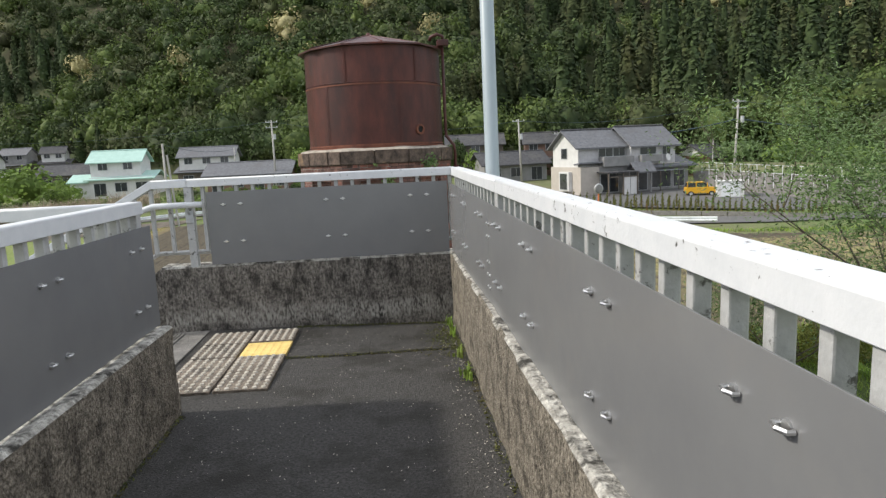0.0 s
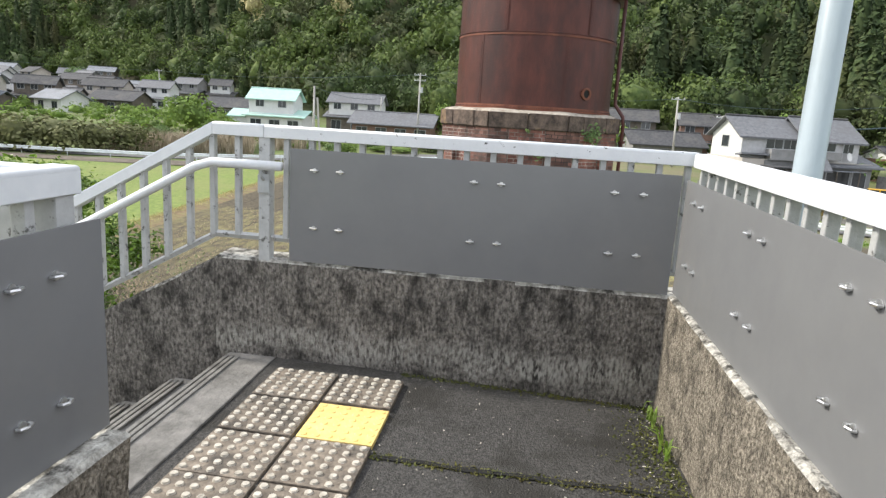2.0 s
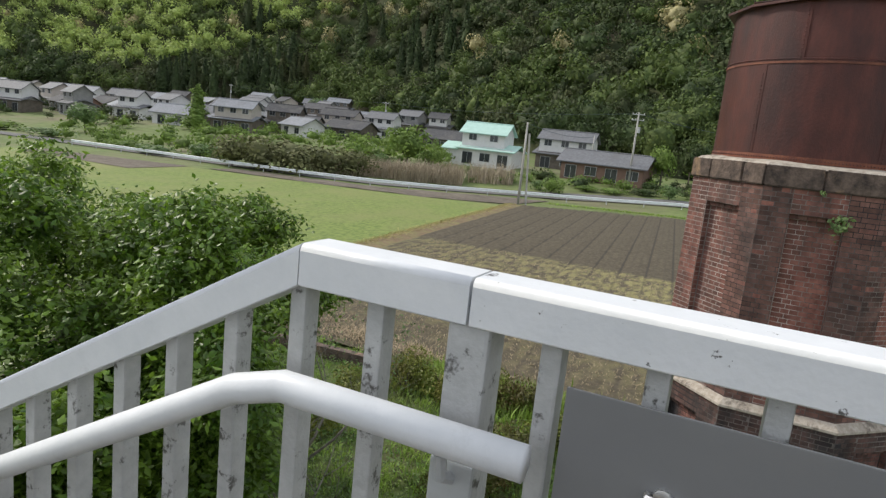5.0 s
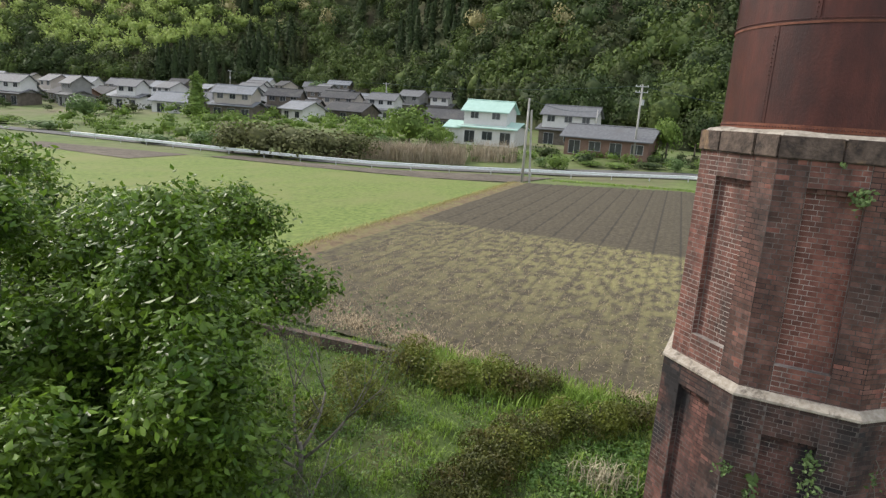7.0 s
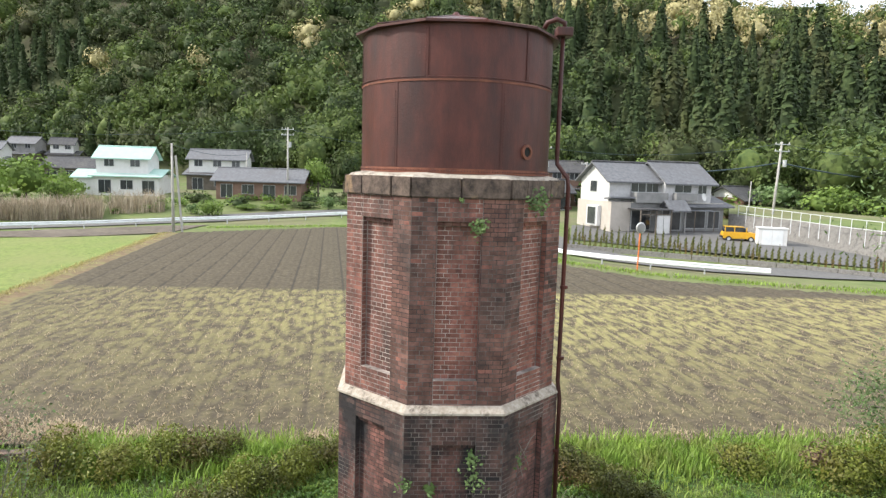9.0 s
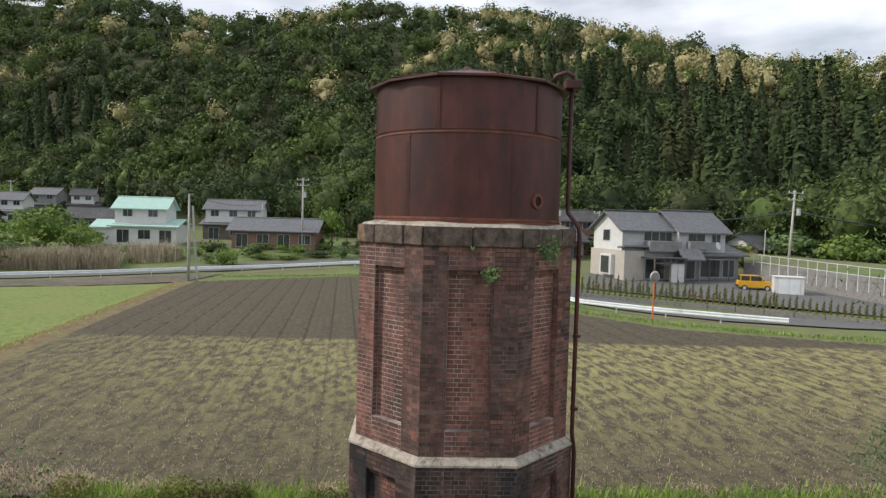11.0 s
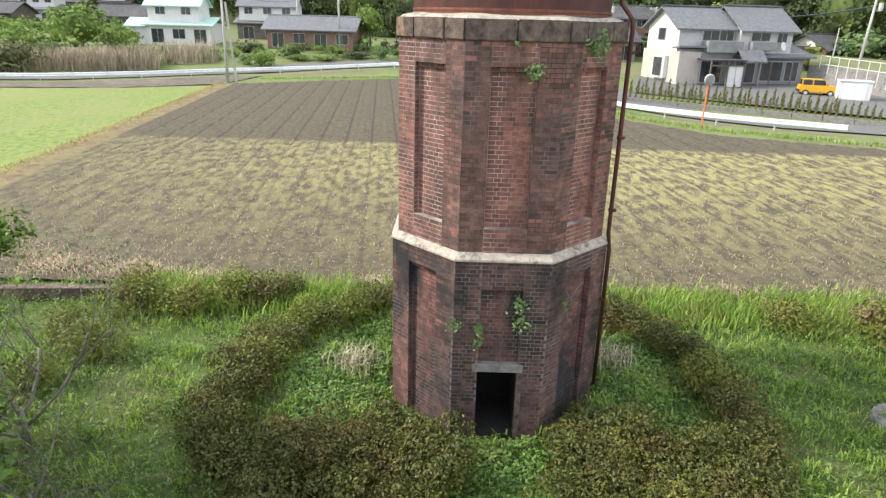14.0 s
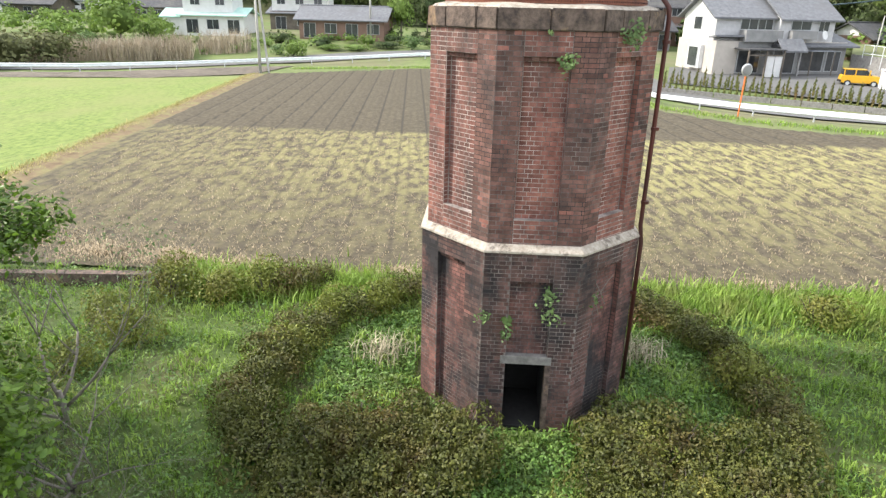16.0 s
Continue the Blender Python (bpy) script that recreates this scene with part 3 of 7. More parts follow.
def sheet(label, x0, x1, y0, y1, z0, z1, bolts, inward, side):
    t = thing("screen_panel", label, "panel", "grey screen panels")
    part("sheet", bx(x0, x1, y0, y1, z0, z1, 0.001), M["panel"], t)
    for p in bolts:
        part("hook_bolt", hook_bolt(p, inward, side), M["steel"], t, "bright steel hook bolt")
    return t


PY = YF - 0.004
bolts = [(x, PY, z) for c in (-1.19, -0.465, 0.14) for x in (c - 0.06, c + 0.06) for z in (0.92, 0.655)]
sheet("grey painted sheet-metal screen panel on the end railing", -1.366, XR - 0.004, PY, PY + 0.004, UP_F + 0.006, 1.012, bolts, (0, -1, 0), (1, 0, 0))
PX = XR + 0.012
for y1, y0, cs in ((YF - 0.012, 2.225, (3.74, 3.09, 2.475)), (2.219, -0.62, (1.965, 1.385, 0.645, 0.02)), (-0.626, YB, (-0.9, -1.6, -2.3))):
    bolts = [(PX, y, z) for c in cs for y in (c - 0.06, c + 0.06) for z in (0.919, 0.665)]
    sheet("grey painted sheet-metal screen panel along the walkway railing", PX, PX + 0.004, y0, y1, UP_R + 0.012, 0.998, bolts, (-1, 0, 0), (0, 1, 0)).matrix_world = EAST
rivets = thing("joint_rivets", "small steel rivets along a panel joint", "rivets")
for z in (0.90, 0.84, 0.72, 0.66, 0.6):
    for dy in (-0.025, 0.025):
        rb_ = bmesh.new()
        bmesh.ops.create_icosphere(rb_, subdivisions=2, radius=0.006, matrix=EAST @ Matrix.Translation((PX - 0.001, 2.222 + dy, z)))
        part("rivet", rb_, M["steel"], rivets)
QX = XL - 0.055
for y1, y0, cs in ((2.40, 0.55, (2.20, 1.465, 0.78)), (0.542, YB, (0.3, -0.5, -1.4))):
    bolts = [(QX, y, z) for c in cs for y in (c - 0.055, c + 0.055) for z in (0.843, 0.575)]
    sheet("grey painted sheet-metal screen panel on the stair-side railing", QX - 0.004, QX, y0, y1, UP_L + 0.006, 0.936, bolts, (1, 0, 0), (0, 1, 0))

# street lamp column just outside the parapet
lamp = thing("lamp_column", "pale blue-grey round steel lamp column beside the parapet", "lamp post")
part("column", tb([(0.60, 3.37, -5.4), (0.60, 3.37, 0.2), (0.585, 3.33, 5.2)], 0.044, 16, [0.06, 0.046, 0.038]), M["pole_paint"], lamp, "", True)
part("base_plate", bx(0.48, 0.72, 3.25, 3.49, -5.42, -5.38, 0.004), M["galv"], lamp)
part("arm", tb([(0.585, 3.33, 5.2), (0.50, 3.1, 5.55), (0.35, 2.6, 5.7)], 0.028, 10), M["pole_paint"], lamp, "", True)
part("lantern", bx(0.26, 0.44, 2.1, 2.62, 5.64, 5.76, 0.03), M["galv"], lamp)

# bridge piers and beams under the deck
pier = thing("bridge_pier", "grey concrete bridge pier under the walkway", "pier", kind="structure")
part("shaft", bx(-0.75, 0.0, 2.6, 3.3, -5.5, -0.75, 0.03), M["concrete_plain"], pier)

# loose grit, weeds and moss on the deck
rng = np.random.default_rng(5)


def blades(name, pts, h, w, mat, lean=0.5, seed=0, parent=None, droop=0.0):
    """Narrow grass blades as bent three-point strips, one mesh."""
    g = np.random.default_rng(seed)
    pts = np.asarray(pts, dtype=float)
    k = len(pts)
    an = g.uniform(0, 2 * np.pi, k)
    hh = h * g.uniform(0.5, 1.3, k)
    ww = w * g.uniform(0.6, 1.3, k)
    le = lean * g.uniform(0.1, 1.0, k) * hh
    d = np.stack([np.cos(an), np.sin(an), np.zeros(k)], 1)
    s = np.stack([-np.sin(an), np.cos(an), np.zeros(k)], 1) * ww[:, None]
    mid = pts + d * (le * 0.3)[:, None] + np.array([0, 0, 1.0]) * (hh * 0.6)[:, None]
    tip = pts + d * le[:, None] + np.array([0, 0, 1.0]) * (hh * (1 - droop))[:, None]
    v = np.stack([pts - s, pts + s, mid - s * 0.7, mid + s * 0.7, tip], 1).reshape(-1, 3)
    i = np.arange(k)[:, None] * 5
    f = np.concatenate([i + np.array([[0, 1, 3]]), i + np.array([[0, 3, 2]]), i + np.array([[2, 3, 4]])], 0)
    return mesh_np(name, v, f, mat, parent, True)


def leaf_quads(name, centres, normals, size, mat, parent=None, seed=0, ratio=0.55):
    """Small folded leaves: a kite of two triangles round each centre."""
    g = np.random.default_rng(seed)
    c, nrm = np.asarray(centres, dtype=float), np.asarray(normals, dtype=float)
    k = len(c)
    nrm = nrm + g.normal(0, 0.55, (k, 3))
    nrm /= np.linalg.norm(nrm, axis=1)[:, None] + 1e-9
    r = g.normal(0, 1, (k, 3))
    u = np.cross(nrm, r)
    u /= np.linalg.norm(u, axis=1)[:, None] + 1e-9
    w = np.cross(nrm, u)
    sz = size * g.uniform(0.6, 1.35, k)[:, None]
    a, b = c - u * sz, c + u * sz
    fold = nrm * sz * 0.18
    p, q = c + w * sz * ratio - fold, c - w * sz * ratio - fold
    v = np.stack([a, p, b, q], 1).reshape(-1, 3)
    i = np.arange(k)[:, None] * 4
    f = np.concatenate([i + np.array([[0, 1, 2]]), i + np.array([[0, 2, 3]])], 0)
    return mesh_np(name, v, f, mat, parent, True)


k = 1500
gx, gy = rng.uniform(XL + 0.05, XR - 0.02, k), rng.uniform(-0.3, YF, k)
side = rng.random(k) < 0.45
gx = np.where(side, XR - 0.01 - np.abs(rng.normal(0, 0.07, k)), gx)
gz = np.array([floor_z(x, y) for x, y in zip(gx, gy)]) + 0.004
grit = leaf_quads("grit", np.stack([gx, gy, gz], 1), np.tile([0, 0, 1.0], (k, 1)), 0.0042, M["tile_stud"], seed=8)
tagged(grit, "pale grit and bits of leaf scattered on the asphalt", "grit", kind="stuff")
pts = []
for cy, nn in ((2.62, 34), (3.0, 14), (3.5, 10), (3.75, 12)):
    for _ in range(nn):
        pts.append((XR - 0.03 - abs(rng.normal(0, 0.02)), cy + rng.normal(0, 0.05), -0.01))
weeds = blades("weeds", pts, 0.09, 0.007, M["blade"], 0.9, 3, None, 0.3)
tagged(weeds, "small green weeds growing at the foot of the parapet", "weeds", kind="stuff")
moss_p = np.stack([rng.normal(0.0, 0.012, 700) + XR - 0.02, rng.uniform(0.5, YF - 0.1, 700), np.full(700, 0.0)], 1)
moss_q = np.stack([rng.uniform(-0.8, XR, 700), rng.normal(YF - 0.03, 0.012, 700), np.full(700, -0.02)], 1)
moss_r = np.stack([rng.normal(XL + 0.015, 0.01, 500), rng.uniform(0.5, 2.35, 500), np.full(500, 0.006)], 1)
moss_x = rng.uniform(T0X + 2 * TS, XR, 900)
moss_s = np.stack([moss_x, 3.185 + rng.normal(0, 0.014, 900), np.full(900, 0.004)], 1)
moss_t = np.stack([XR - 0.02 - np.abs(rng.normal(0, 0.09, 900)), rng.normal(3.45, 0.28, 900), np.full(900, 0.004)], 1)
allm = np.concatenate([moss_p, moss_q, moss_r, moss_s, moss_t])
for mp_ in allm:
    mp_[2] = floor_z(mp_[0], mp_[1]) + 0.005
moss = leaf_quads("moss", allm, np.tile([0, 0, 1.0], (len(allm), 1)), 0.007, M["azalea"], seed=4)
tagged(moss, "brown-green moss and litter along the parapet foot", "moss", kind="stuff")
# seam across the asphalt
bm = bmesh.new()
prev = None
for i in range(24):
    x = T0X + 2 * TS + 0.01 + (XR - T0X - 2 * TS - 0.03) * i / 23
    y = 3.185 + 0.012 * noise.noise(Vector((x * 6, 0, 0)))
    w = 0.012 + 0.006 * noise.noise(Vector((x * 9, 3, 0)))
    z = floor_z(x, y) + 0.006
    cur = (bm.verts.new((x, y - w, z)), bm.verts.new((x, y + w, z)))
    if prev:
        bm.faces.new((prev[0], cur[0], cur[1], prev[1]))
    prev = cur
tagged(link_bm("floor_seam", bm, M["dark_gap"]), "dark joint across the asphalt", "joint", kind="structure")


# ---- the brick water tower ----
TX, TY, GZ = -0.40, 15.06, -5.42
tower = thing("water_tower", "octagonal red-brick water tower with a rusty iron tank on top", "water tower")


def octa(r, k):
    an = radians(-90 + 22.5 + 45 * k)
    return TX + r * math.cos(an), TY + r * math.sin(an)


def octagon(bm, levels):
    """A closed solid of eight sides through (radius, height) levels."""
    rings = [[bm.verts.new((*octa(r, k), z)) for k in range(8)] for r, z in levels]
    for a, b in zip(rings, rings[1:]):
        for k in range(8):
            bm.faces.new((a[k], a[(k + 1) % 8], b[(k + 1) % 8], b[k]))
    bm.faces.new(rings[0][::-1])
    bm.faces.new(rings[-1])


R_LOW, R_UP, R_CAP = 1.965, 1.865, 1.915
Z_BAND, Z_CAP, Z_TOP = -2.13, 1.045, 1.375
COURSE, REC = 0.0695, 0.10
side_up, side_low = 2 * R_UP * math.sin(math.pi / 8), 2 * R_LOW * math.sin(math.pi / 8)


def face_frame(r, k):
    """Origin at the middle of face k (0 is the front), x along it, y outward, z up."""
    an = radians(-90 + 45 * k)
    ap = r * math.cos(math.pi / 8)
    out = Vector((math.cos(an), math.sin(an), 0))
    return Matrix(((-out.y, out.x, 0, TX + out.x * ap), (out.x, out.y, 0, TY + out.y * ap), (0, 0, 1, 0), (0, 0, 0, 1)))


# masonry core: mortar plates with the recesses left open
def masonry(name, r, z0, z1, pan, label, door=False):
    w = 2 * r * math.sin(math.pi / 8)
    bm = bmesh.new()
    for k in range(8):
        m = face_frame(r, k)
        p0, p1 = pan(k)
        hw = 0.335
        d = 0.0022

        def plate(x0, x1, za, zb, y, th=0.12, dirty=0):
            if zb - za < 0.01:
                return
            vs = box(bm, x0, x1, y - th, y, za, zb)
            for f in {f for v in vs for f in v.link_faces}:
                f.material_index = dirty
            bmesh.ops.transform(bm, matrix=m, verts=vs)
        plate(-w / 2, -hw, z0, z1, -d, dirty=int(k in (0, 1)))
        plate(hw, w / 2, z0, z1, -d, dirty=int(k in (0, 1, 7)))
        plate(-hw, hw, p1, z1, -d)
        if door and k == 0:
            plate(-hw, hw, -3.97, p0 if p0 > -3.97 else -3.97, -d)
            plate(-hw, hw, -3.97, p1, -REC - d)
        else:
            plate(-hw, hw, z0, p0, -d)
            plate(-hw, hw, p0, p1, -REC - d)
    ob = part(name, bm, [M["mortar_dark"], M["mortar_dark"]] if door else [M["mortar"], M["mortar_dark"]], tower, label)
    return tagged(ob, kind="stuff")


def pan_up(k):
    return (-1.69, 0.70)


def pan_low(k):
    return (-3.97, -2.66) if k == 0 else (-5.35, -2.50)


masonry("upper_masonry", R_UP, Z_BAND, Z_CAP, pan_up, "mortar body of the upper stage")
masonry("lower_masonry", R_LOW, GZ - 0.4, Z_BAND - 0.06, pan_low, "mortar body of the lower stage", True)
# near-black core puts the tower's inner shade into colour
part("shade_core", (lambda b: (octagon(b, [(1.55, GZ + 2.2), (1.55, Z_CAP)]), b)[1])(bmesh.new()), M["dark_gap"], tower, "near-black core painted for the shade inside the tower")

# bricks, laid in courses of stretchers and headers
brick_meshes = {}


def brick_mesh(L):
    key = round(L, 2)
    if key not in brick_meshes:
        bm = bx(-L / 2, L / 2, -0.03, 0.0, -0.0305, 0.0305)
        bmesh.ops.delete(bm, geom=[f for f in bm.faces if f.normal.y < -0.9], context="FACES_ONLY")
        bmesh.ops.bevel(bm, geom=[e for e in bm.edges if not e.is_boundary and all(v.co.y > -0.001 for v in e.verts)], offset=0.0012, segments=1, affect="EDGES")
        me = bpy.data.meshes.new("brick")
        bm.to_mesh(me)
        bm.free()
        me.materials.append(M["brick_part"])
        brick_meshes[key] = me
    return brick_meshes[key]


brick_rng = random.Random(3)
loose_v, loose_f = [], []
sooty_v, sooty_f = [], []
single = 0


def put_brick(m, x0, x1, y, z, as_part, soot=False):
    global single
    L = x1 - x0 - 0.008
    if L < 0.03:
        return
    j = brick_rng.uniform(-0.0012, 0.0012)
    if as_part and single < 300:
        ob = new("brick", brick_mesh(L))
        ob.parent = tower
        ob.matrix_world = m @ Matrix.Translation(((x0 + x1) / 2, y + j, z)) @ pose(0, 0, 0, 0, brick_rng.uniform(-0.3, 0.3), 0)
        single += 1
        return
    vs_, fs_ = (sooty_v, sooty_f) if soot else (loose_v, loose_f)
    b = len(vs_)
    a0, a1, zz = x0 + 0.004, x1 - 0.004, 0.0305
    c = 0.0012
    yo = y + j
    for px, py, pz in ((a0, yo - 0.03, z - zz), (a1, yo - 0.03, z - zz), (a1, yo - 0.03, z + zz), (a0, yo - 0.03, z + zz),
                       (a0 + c, yo, z - zz + c), (a1 - c, yo, z - zz + c), (a1 - c, yo, z + zz - c), (a0 + c, yo, z + zz - c)):
        vs_.append(m @ Vector((px, py, pz)))
    fs_.extend([(b + 4, b + 5, b + 6, b + 7), (b, b + 1, b + 5, b + 4), (b + 1, b + 2, b + 6, b + 5), (b + 2, b + 3, b + 7, b + 6), (b + 3, b, b + 4, b + 7)])


def lay(m, x0, x1, z0, z1, y, shift, as_part=False, soot=0.0):
    n = max(1, round((z1 - z0) / COURSE))
    h = (z1 - z0) / n
    for i in range(n):
        z = z0 + (i + 0.5) * h
        L = 0.222 if (i + shift) % 2 else 0.113
        x = x0 - (0.055 if (i + shift) % 2 else 0.0)
        while x < x1 - 0.005:
            put_brick(m, max(x, x0), min(x + L, x1), y, z, as_part, brick_rng.random() < soot)
            x += L


def brick_faces(r, z0, z1, pan, faces, door=False, part_face=None):
    w = 2 * r * math.sin(math.pi / 8)
    hw = 0.335
    for k in faces:
        m = face_frame(r, k)
        p0, p1 = pan(k)
        pf = k == part_face
        lay(m, -hw + 0.008, hw - 0.008, p0, p1, -REC, 0, pf)
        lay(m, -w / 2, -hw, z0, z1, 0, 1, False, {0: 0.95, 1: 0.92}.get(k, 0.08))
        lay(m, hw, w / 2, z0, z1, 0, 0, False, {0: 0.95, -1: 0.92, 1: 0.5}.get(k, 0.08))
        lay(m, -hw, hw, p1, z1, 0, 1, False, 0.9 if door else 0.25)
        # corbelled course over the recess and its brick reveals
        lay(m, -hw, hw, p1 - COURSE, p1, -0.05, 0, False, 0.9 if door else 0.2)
        if p0 > z0 + 0.1 and not (door and k == 0):
            lay(m, -hw, hw, z0, p0, 0, 0, False)
        for sx in (-1, 1):
            ob_m = m @ Matrix.Translation((sx * hw, -REC / 2, 0)) @ Matrix.Rotation(radians(90 * sx), 4, "Z")
            lay(ob_m, -REC / 2 + 0.004, REC / 2 - 0.004, p0, p1, 0.0015, 0, False)


brick_faces(R_UP, Z_BAND, Z_CAP, pan_up, (0,), part_face=0)
brick_faces(R_UP, Z_BAND, Z_CAP, pan_up, (-1, 1, -2, 2))
rest = mesh_np("brickwork", [tuple(v) for v in loose_v], loose_f, M["brick"], tower)
tagged(rest, "courses of weathered red brick", kind="stuff")
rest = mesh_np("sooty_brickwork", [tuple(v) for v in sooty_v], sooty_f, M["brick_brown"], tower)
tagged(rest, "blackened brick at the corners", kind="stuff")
loose_v, loose_f = [], []
sooty_v, sooty_f = [], []
brick_faces(R_LOW, GZ - 0.1, Z_BAND - 0.06, pan_low, (0, -1, 1, -2, 2), True)
rest = mesh_np("lower_brickwork", [tuple(v) for v in loose_v], loose_f, M["brick_dark"], tower)
tagged(rest, "courses of blackened brick", kind="stuff")
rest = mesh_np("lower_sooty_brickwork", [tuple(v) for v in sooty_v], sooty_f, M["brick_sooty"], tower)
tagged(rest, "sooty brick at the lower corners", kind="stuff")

# stone string course, capping blocks, lintel and door jamb
bm = bmesh.new()
octagon(bm, [(R_LOW + 0.004, Z_BAND - 0.075), (R_LOW + 0.028, Z_BAND - 0.06), (R_LOW + 0.022, Z_BAND - 0.03), (R_UP + 0.01, Z_BAND + 0.055), (R_UP - 0.1, Z_BAND + 0.06)])
part("string_course", bm, M["ledge"], tower, "pale weathered mortar ledge")
for k in range(8):
    m = face_frame(R_CAP, k)
    w = 2 * R_CAP * math.sin(math.pi / 8)
    for i, (u0, u1) in enumerate(((0.0, 0.5), (0.5, 1.0)) if k % 2 == 0 else ((0.0, 0.28), (0.28, 0.72), (0.72, 1.0))):
        x0, x1 = -w / 2 + w * u0, -w / 2 + w * u1
        bm = bmesh.new()
        t = 0.145
        c0 = t if u0 == 0 else 0
        c1 = t if u1 == 1 else 0
        pts = [(x0 + 0.004, 0.0), (x1 - 0.004, 0.0), (x1 - 0.004 - c1, -0.35), (x0 + 0.004 + c0, -0.35)]
        dz = brick_rng.uniform(-0.008, 0.008)
        extrude_poly(bm, [m @ Vector((px, py + brick_rng.uniform(-0.006, 0.006) if py == 0 else py, Z_CAP + 0.003)) for px, py in pts], (0, 0, Z_TOP - Z_CAP + dz - 0.04))
        bmesh.ops.bevel(bm, geom=list(bm.edges), offset=0.014, segments=2, affect="EDGES")
        part("capping_stone", bm, M["stone"], tower)
bm = bmesh.new()
octagon(bm, [(1.86, Z_TOP - 0.05), (1.80, Z_TOP - 0.005), (1.62, Z_TOP + 0.03), (1.2, Z_TOP + 0.03)])
part("capping_mortar", bm, M["ledge"], tower, "cracked pale mortar fillet")
m0 = face_frame(R_LOW, 0)
part("lintel", bx(-0.42, 0.41, -0.2, 0.012, -4.12, -3.975, 0.01, m0), M["concrete_plain"], tower, "grey stone door lintel")
part("door_jamb", bx(0.315, 0.405, -0.14, 0.006, -5.35, -4.124, 0.008, m0), M["stone"], tower)
# black sheets added in the doorway, their colour standing in for its shade
part("doorway_shade", bx(-0.6, 0.6, -1.3, -1.2, GZ, -3.9, 0, m0), M["dark_gap"], tower, "black sheet painted for the shade in the open doorway")
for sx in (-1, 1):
    part("doorway_shade_side", bx(sx * 0.36 - 0.02, sx * 0.36 + 0.02, -1.2, -0.14, GZ, -3.9, 0, m0), M["dark_gap"], tower)
part("doorway_shade_floor", bx(-0.34, 0.34, -1.2, -0.01, GZ - 0.1, GZ + 0.10, 0.01, m0), M["dark_gap"], tower)
part("doorway_shade_top", bx(-0.38, 0.38, -1.2, -0.145, -4.1, -4.0, 0, m0), M["dark_gap"], tower)

# iron tank of riveted plates
TK, TKX = 1.575, TX + 0.03
bm = bmesh.new()
seg = 144
levels = [(TK, Z_TOP + 0.02), (TK, 2.74), (TK + 0.006, 2.745), (TK + 0.006, 2.80), (TK - 0.006, 2.805), (TK - 0.006, 3.56)]
rings = [[bm.verts.new((TKX + r * math.cos(2 * math.pi * i / seg), TY + r * math.sin(2 * math.pi * i / seg), z)) for i in range(seg)] for r, z in levels]
for a_, b_ in zip(rings, rings[1:]):
    for i in range(seg):
        bm.faces.new((a_[i], a_[(i + 1) % seg], b_[(i + 1) % seg], b_[i]))
tank = part("tank", bm, M["rust"], tower, "dark red-brown rusted iron tank")


def on_tank(deg, z, r):
    an = radians(-90 + deg)
    return Vector((TKX + r * math.cos(an), TY + r * math.sin(an), z))


def plate_strip(d0, d1, z0, z1, r, n=1):
    bm = bmesh.new()
    cols = [[bm.verts.new(on_tank(d0 + (d1 - d0) * i / n, z, rr)) for rr, z in ((r, z0), (r, z1))] for i in range(n + 1)]
    for c0, c1 in zip(cols, cols[1:]):
        bm.faces.new((c0[0], c1[0], c1[1], c0[1]))
    return bm


for d, za, zb in ((-22, 2.80, 3.61), (38, 2.80, 3.61), (88, 2.8, 3.61), (-82, 2.8, 3.61), (22, Z_TOP + 0.05, 2.74), (-40, Z_TOP + 0.05, 2.74), (78, Z_TOP + 0.05, 2.74)):
    part("lap_plate", plate_strip(d - 1.6, d + 1.6, za, zb, TK + 0.006, 2), M["rust"], tank)
part("seam_band", plate_strip(-180, 180, 2.735, 2.765, TK + 0.012, 72), M["rust_light"], tank)
part("foot_angle", plate_strip(-180, 180, Z_TOP + 0.02, Z_TOP + 0.10, TK + 0.010, 72), M["rust_light"], tank)
bm = bmesh.new()
for z, st in ((2.79, 1.55), (Z_TOP + 0.06, 1.55)):
    for i in range(int(200 / st)):
        p = on_tank(-100 + st * i, z, TK + 0.012)
        bmesh.ops.create_icosphere(bm, subdivisions=1, radius=0.011, matrix=Matrix.Translation(p))
for d, za, zb in ((-22, 2.82, 3.6), (38, 2.82, 3.6), (22, 1.5, 2.7), (-40, 1.5, 2.7)):
    for i in range(int((zb - za) / 0.055)):
        bmesh.ops.create_icosphere(bm, subdivisions=1, radius=0.010, matrix=Matrix.Translation(on_tank(d, za + 0.055 * i, TK + 0.010)))
rv = part("rivets", bm, M["rust"], tank)
tagged(rv, "rows of round rivet heads", kind="stuff")
# flanged outlet hole
hc = on_tank(39, 1.755, TK)
hm = Matrix.Translation(hc) @ (hc - Vector((TKX, TY, 1.755))).to_track_quat("Z", "Y").to_matrix().to_4x4()
bm = bmesh.new()
outer = [bm.verts.new(hm @ Vector((0.115 * math.cos(t * math.pi / 10), 0.115 * math.sin(t * math.pi / 10), 0.03))) for t in range(20)]
inner = [bm.verts.new(hm @ Vector((0.075 * math.cos(t * math.pi / 10), 0.075 * math.sin(t * math.pi / 10), 0.032))) for t in range(20)]
back = [bm.verts.new(hm @ Vector((0.115 * math.cos(t * math.pi / 10), 0.115 * math.sin(t * math.pi / 10), -0.03))) for t in range(20)]
deep = [bm.verts.new(hm @ Vector((0.072 * math.cos(t * math.pi / 10), 0.072 * math.sin(t * math.pi / 10), 0.006))) for t in range(20)]
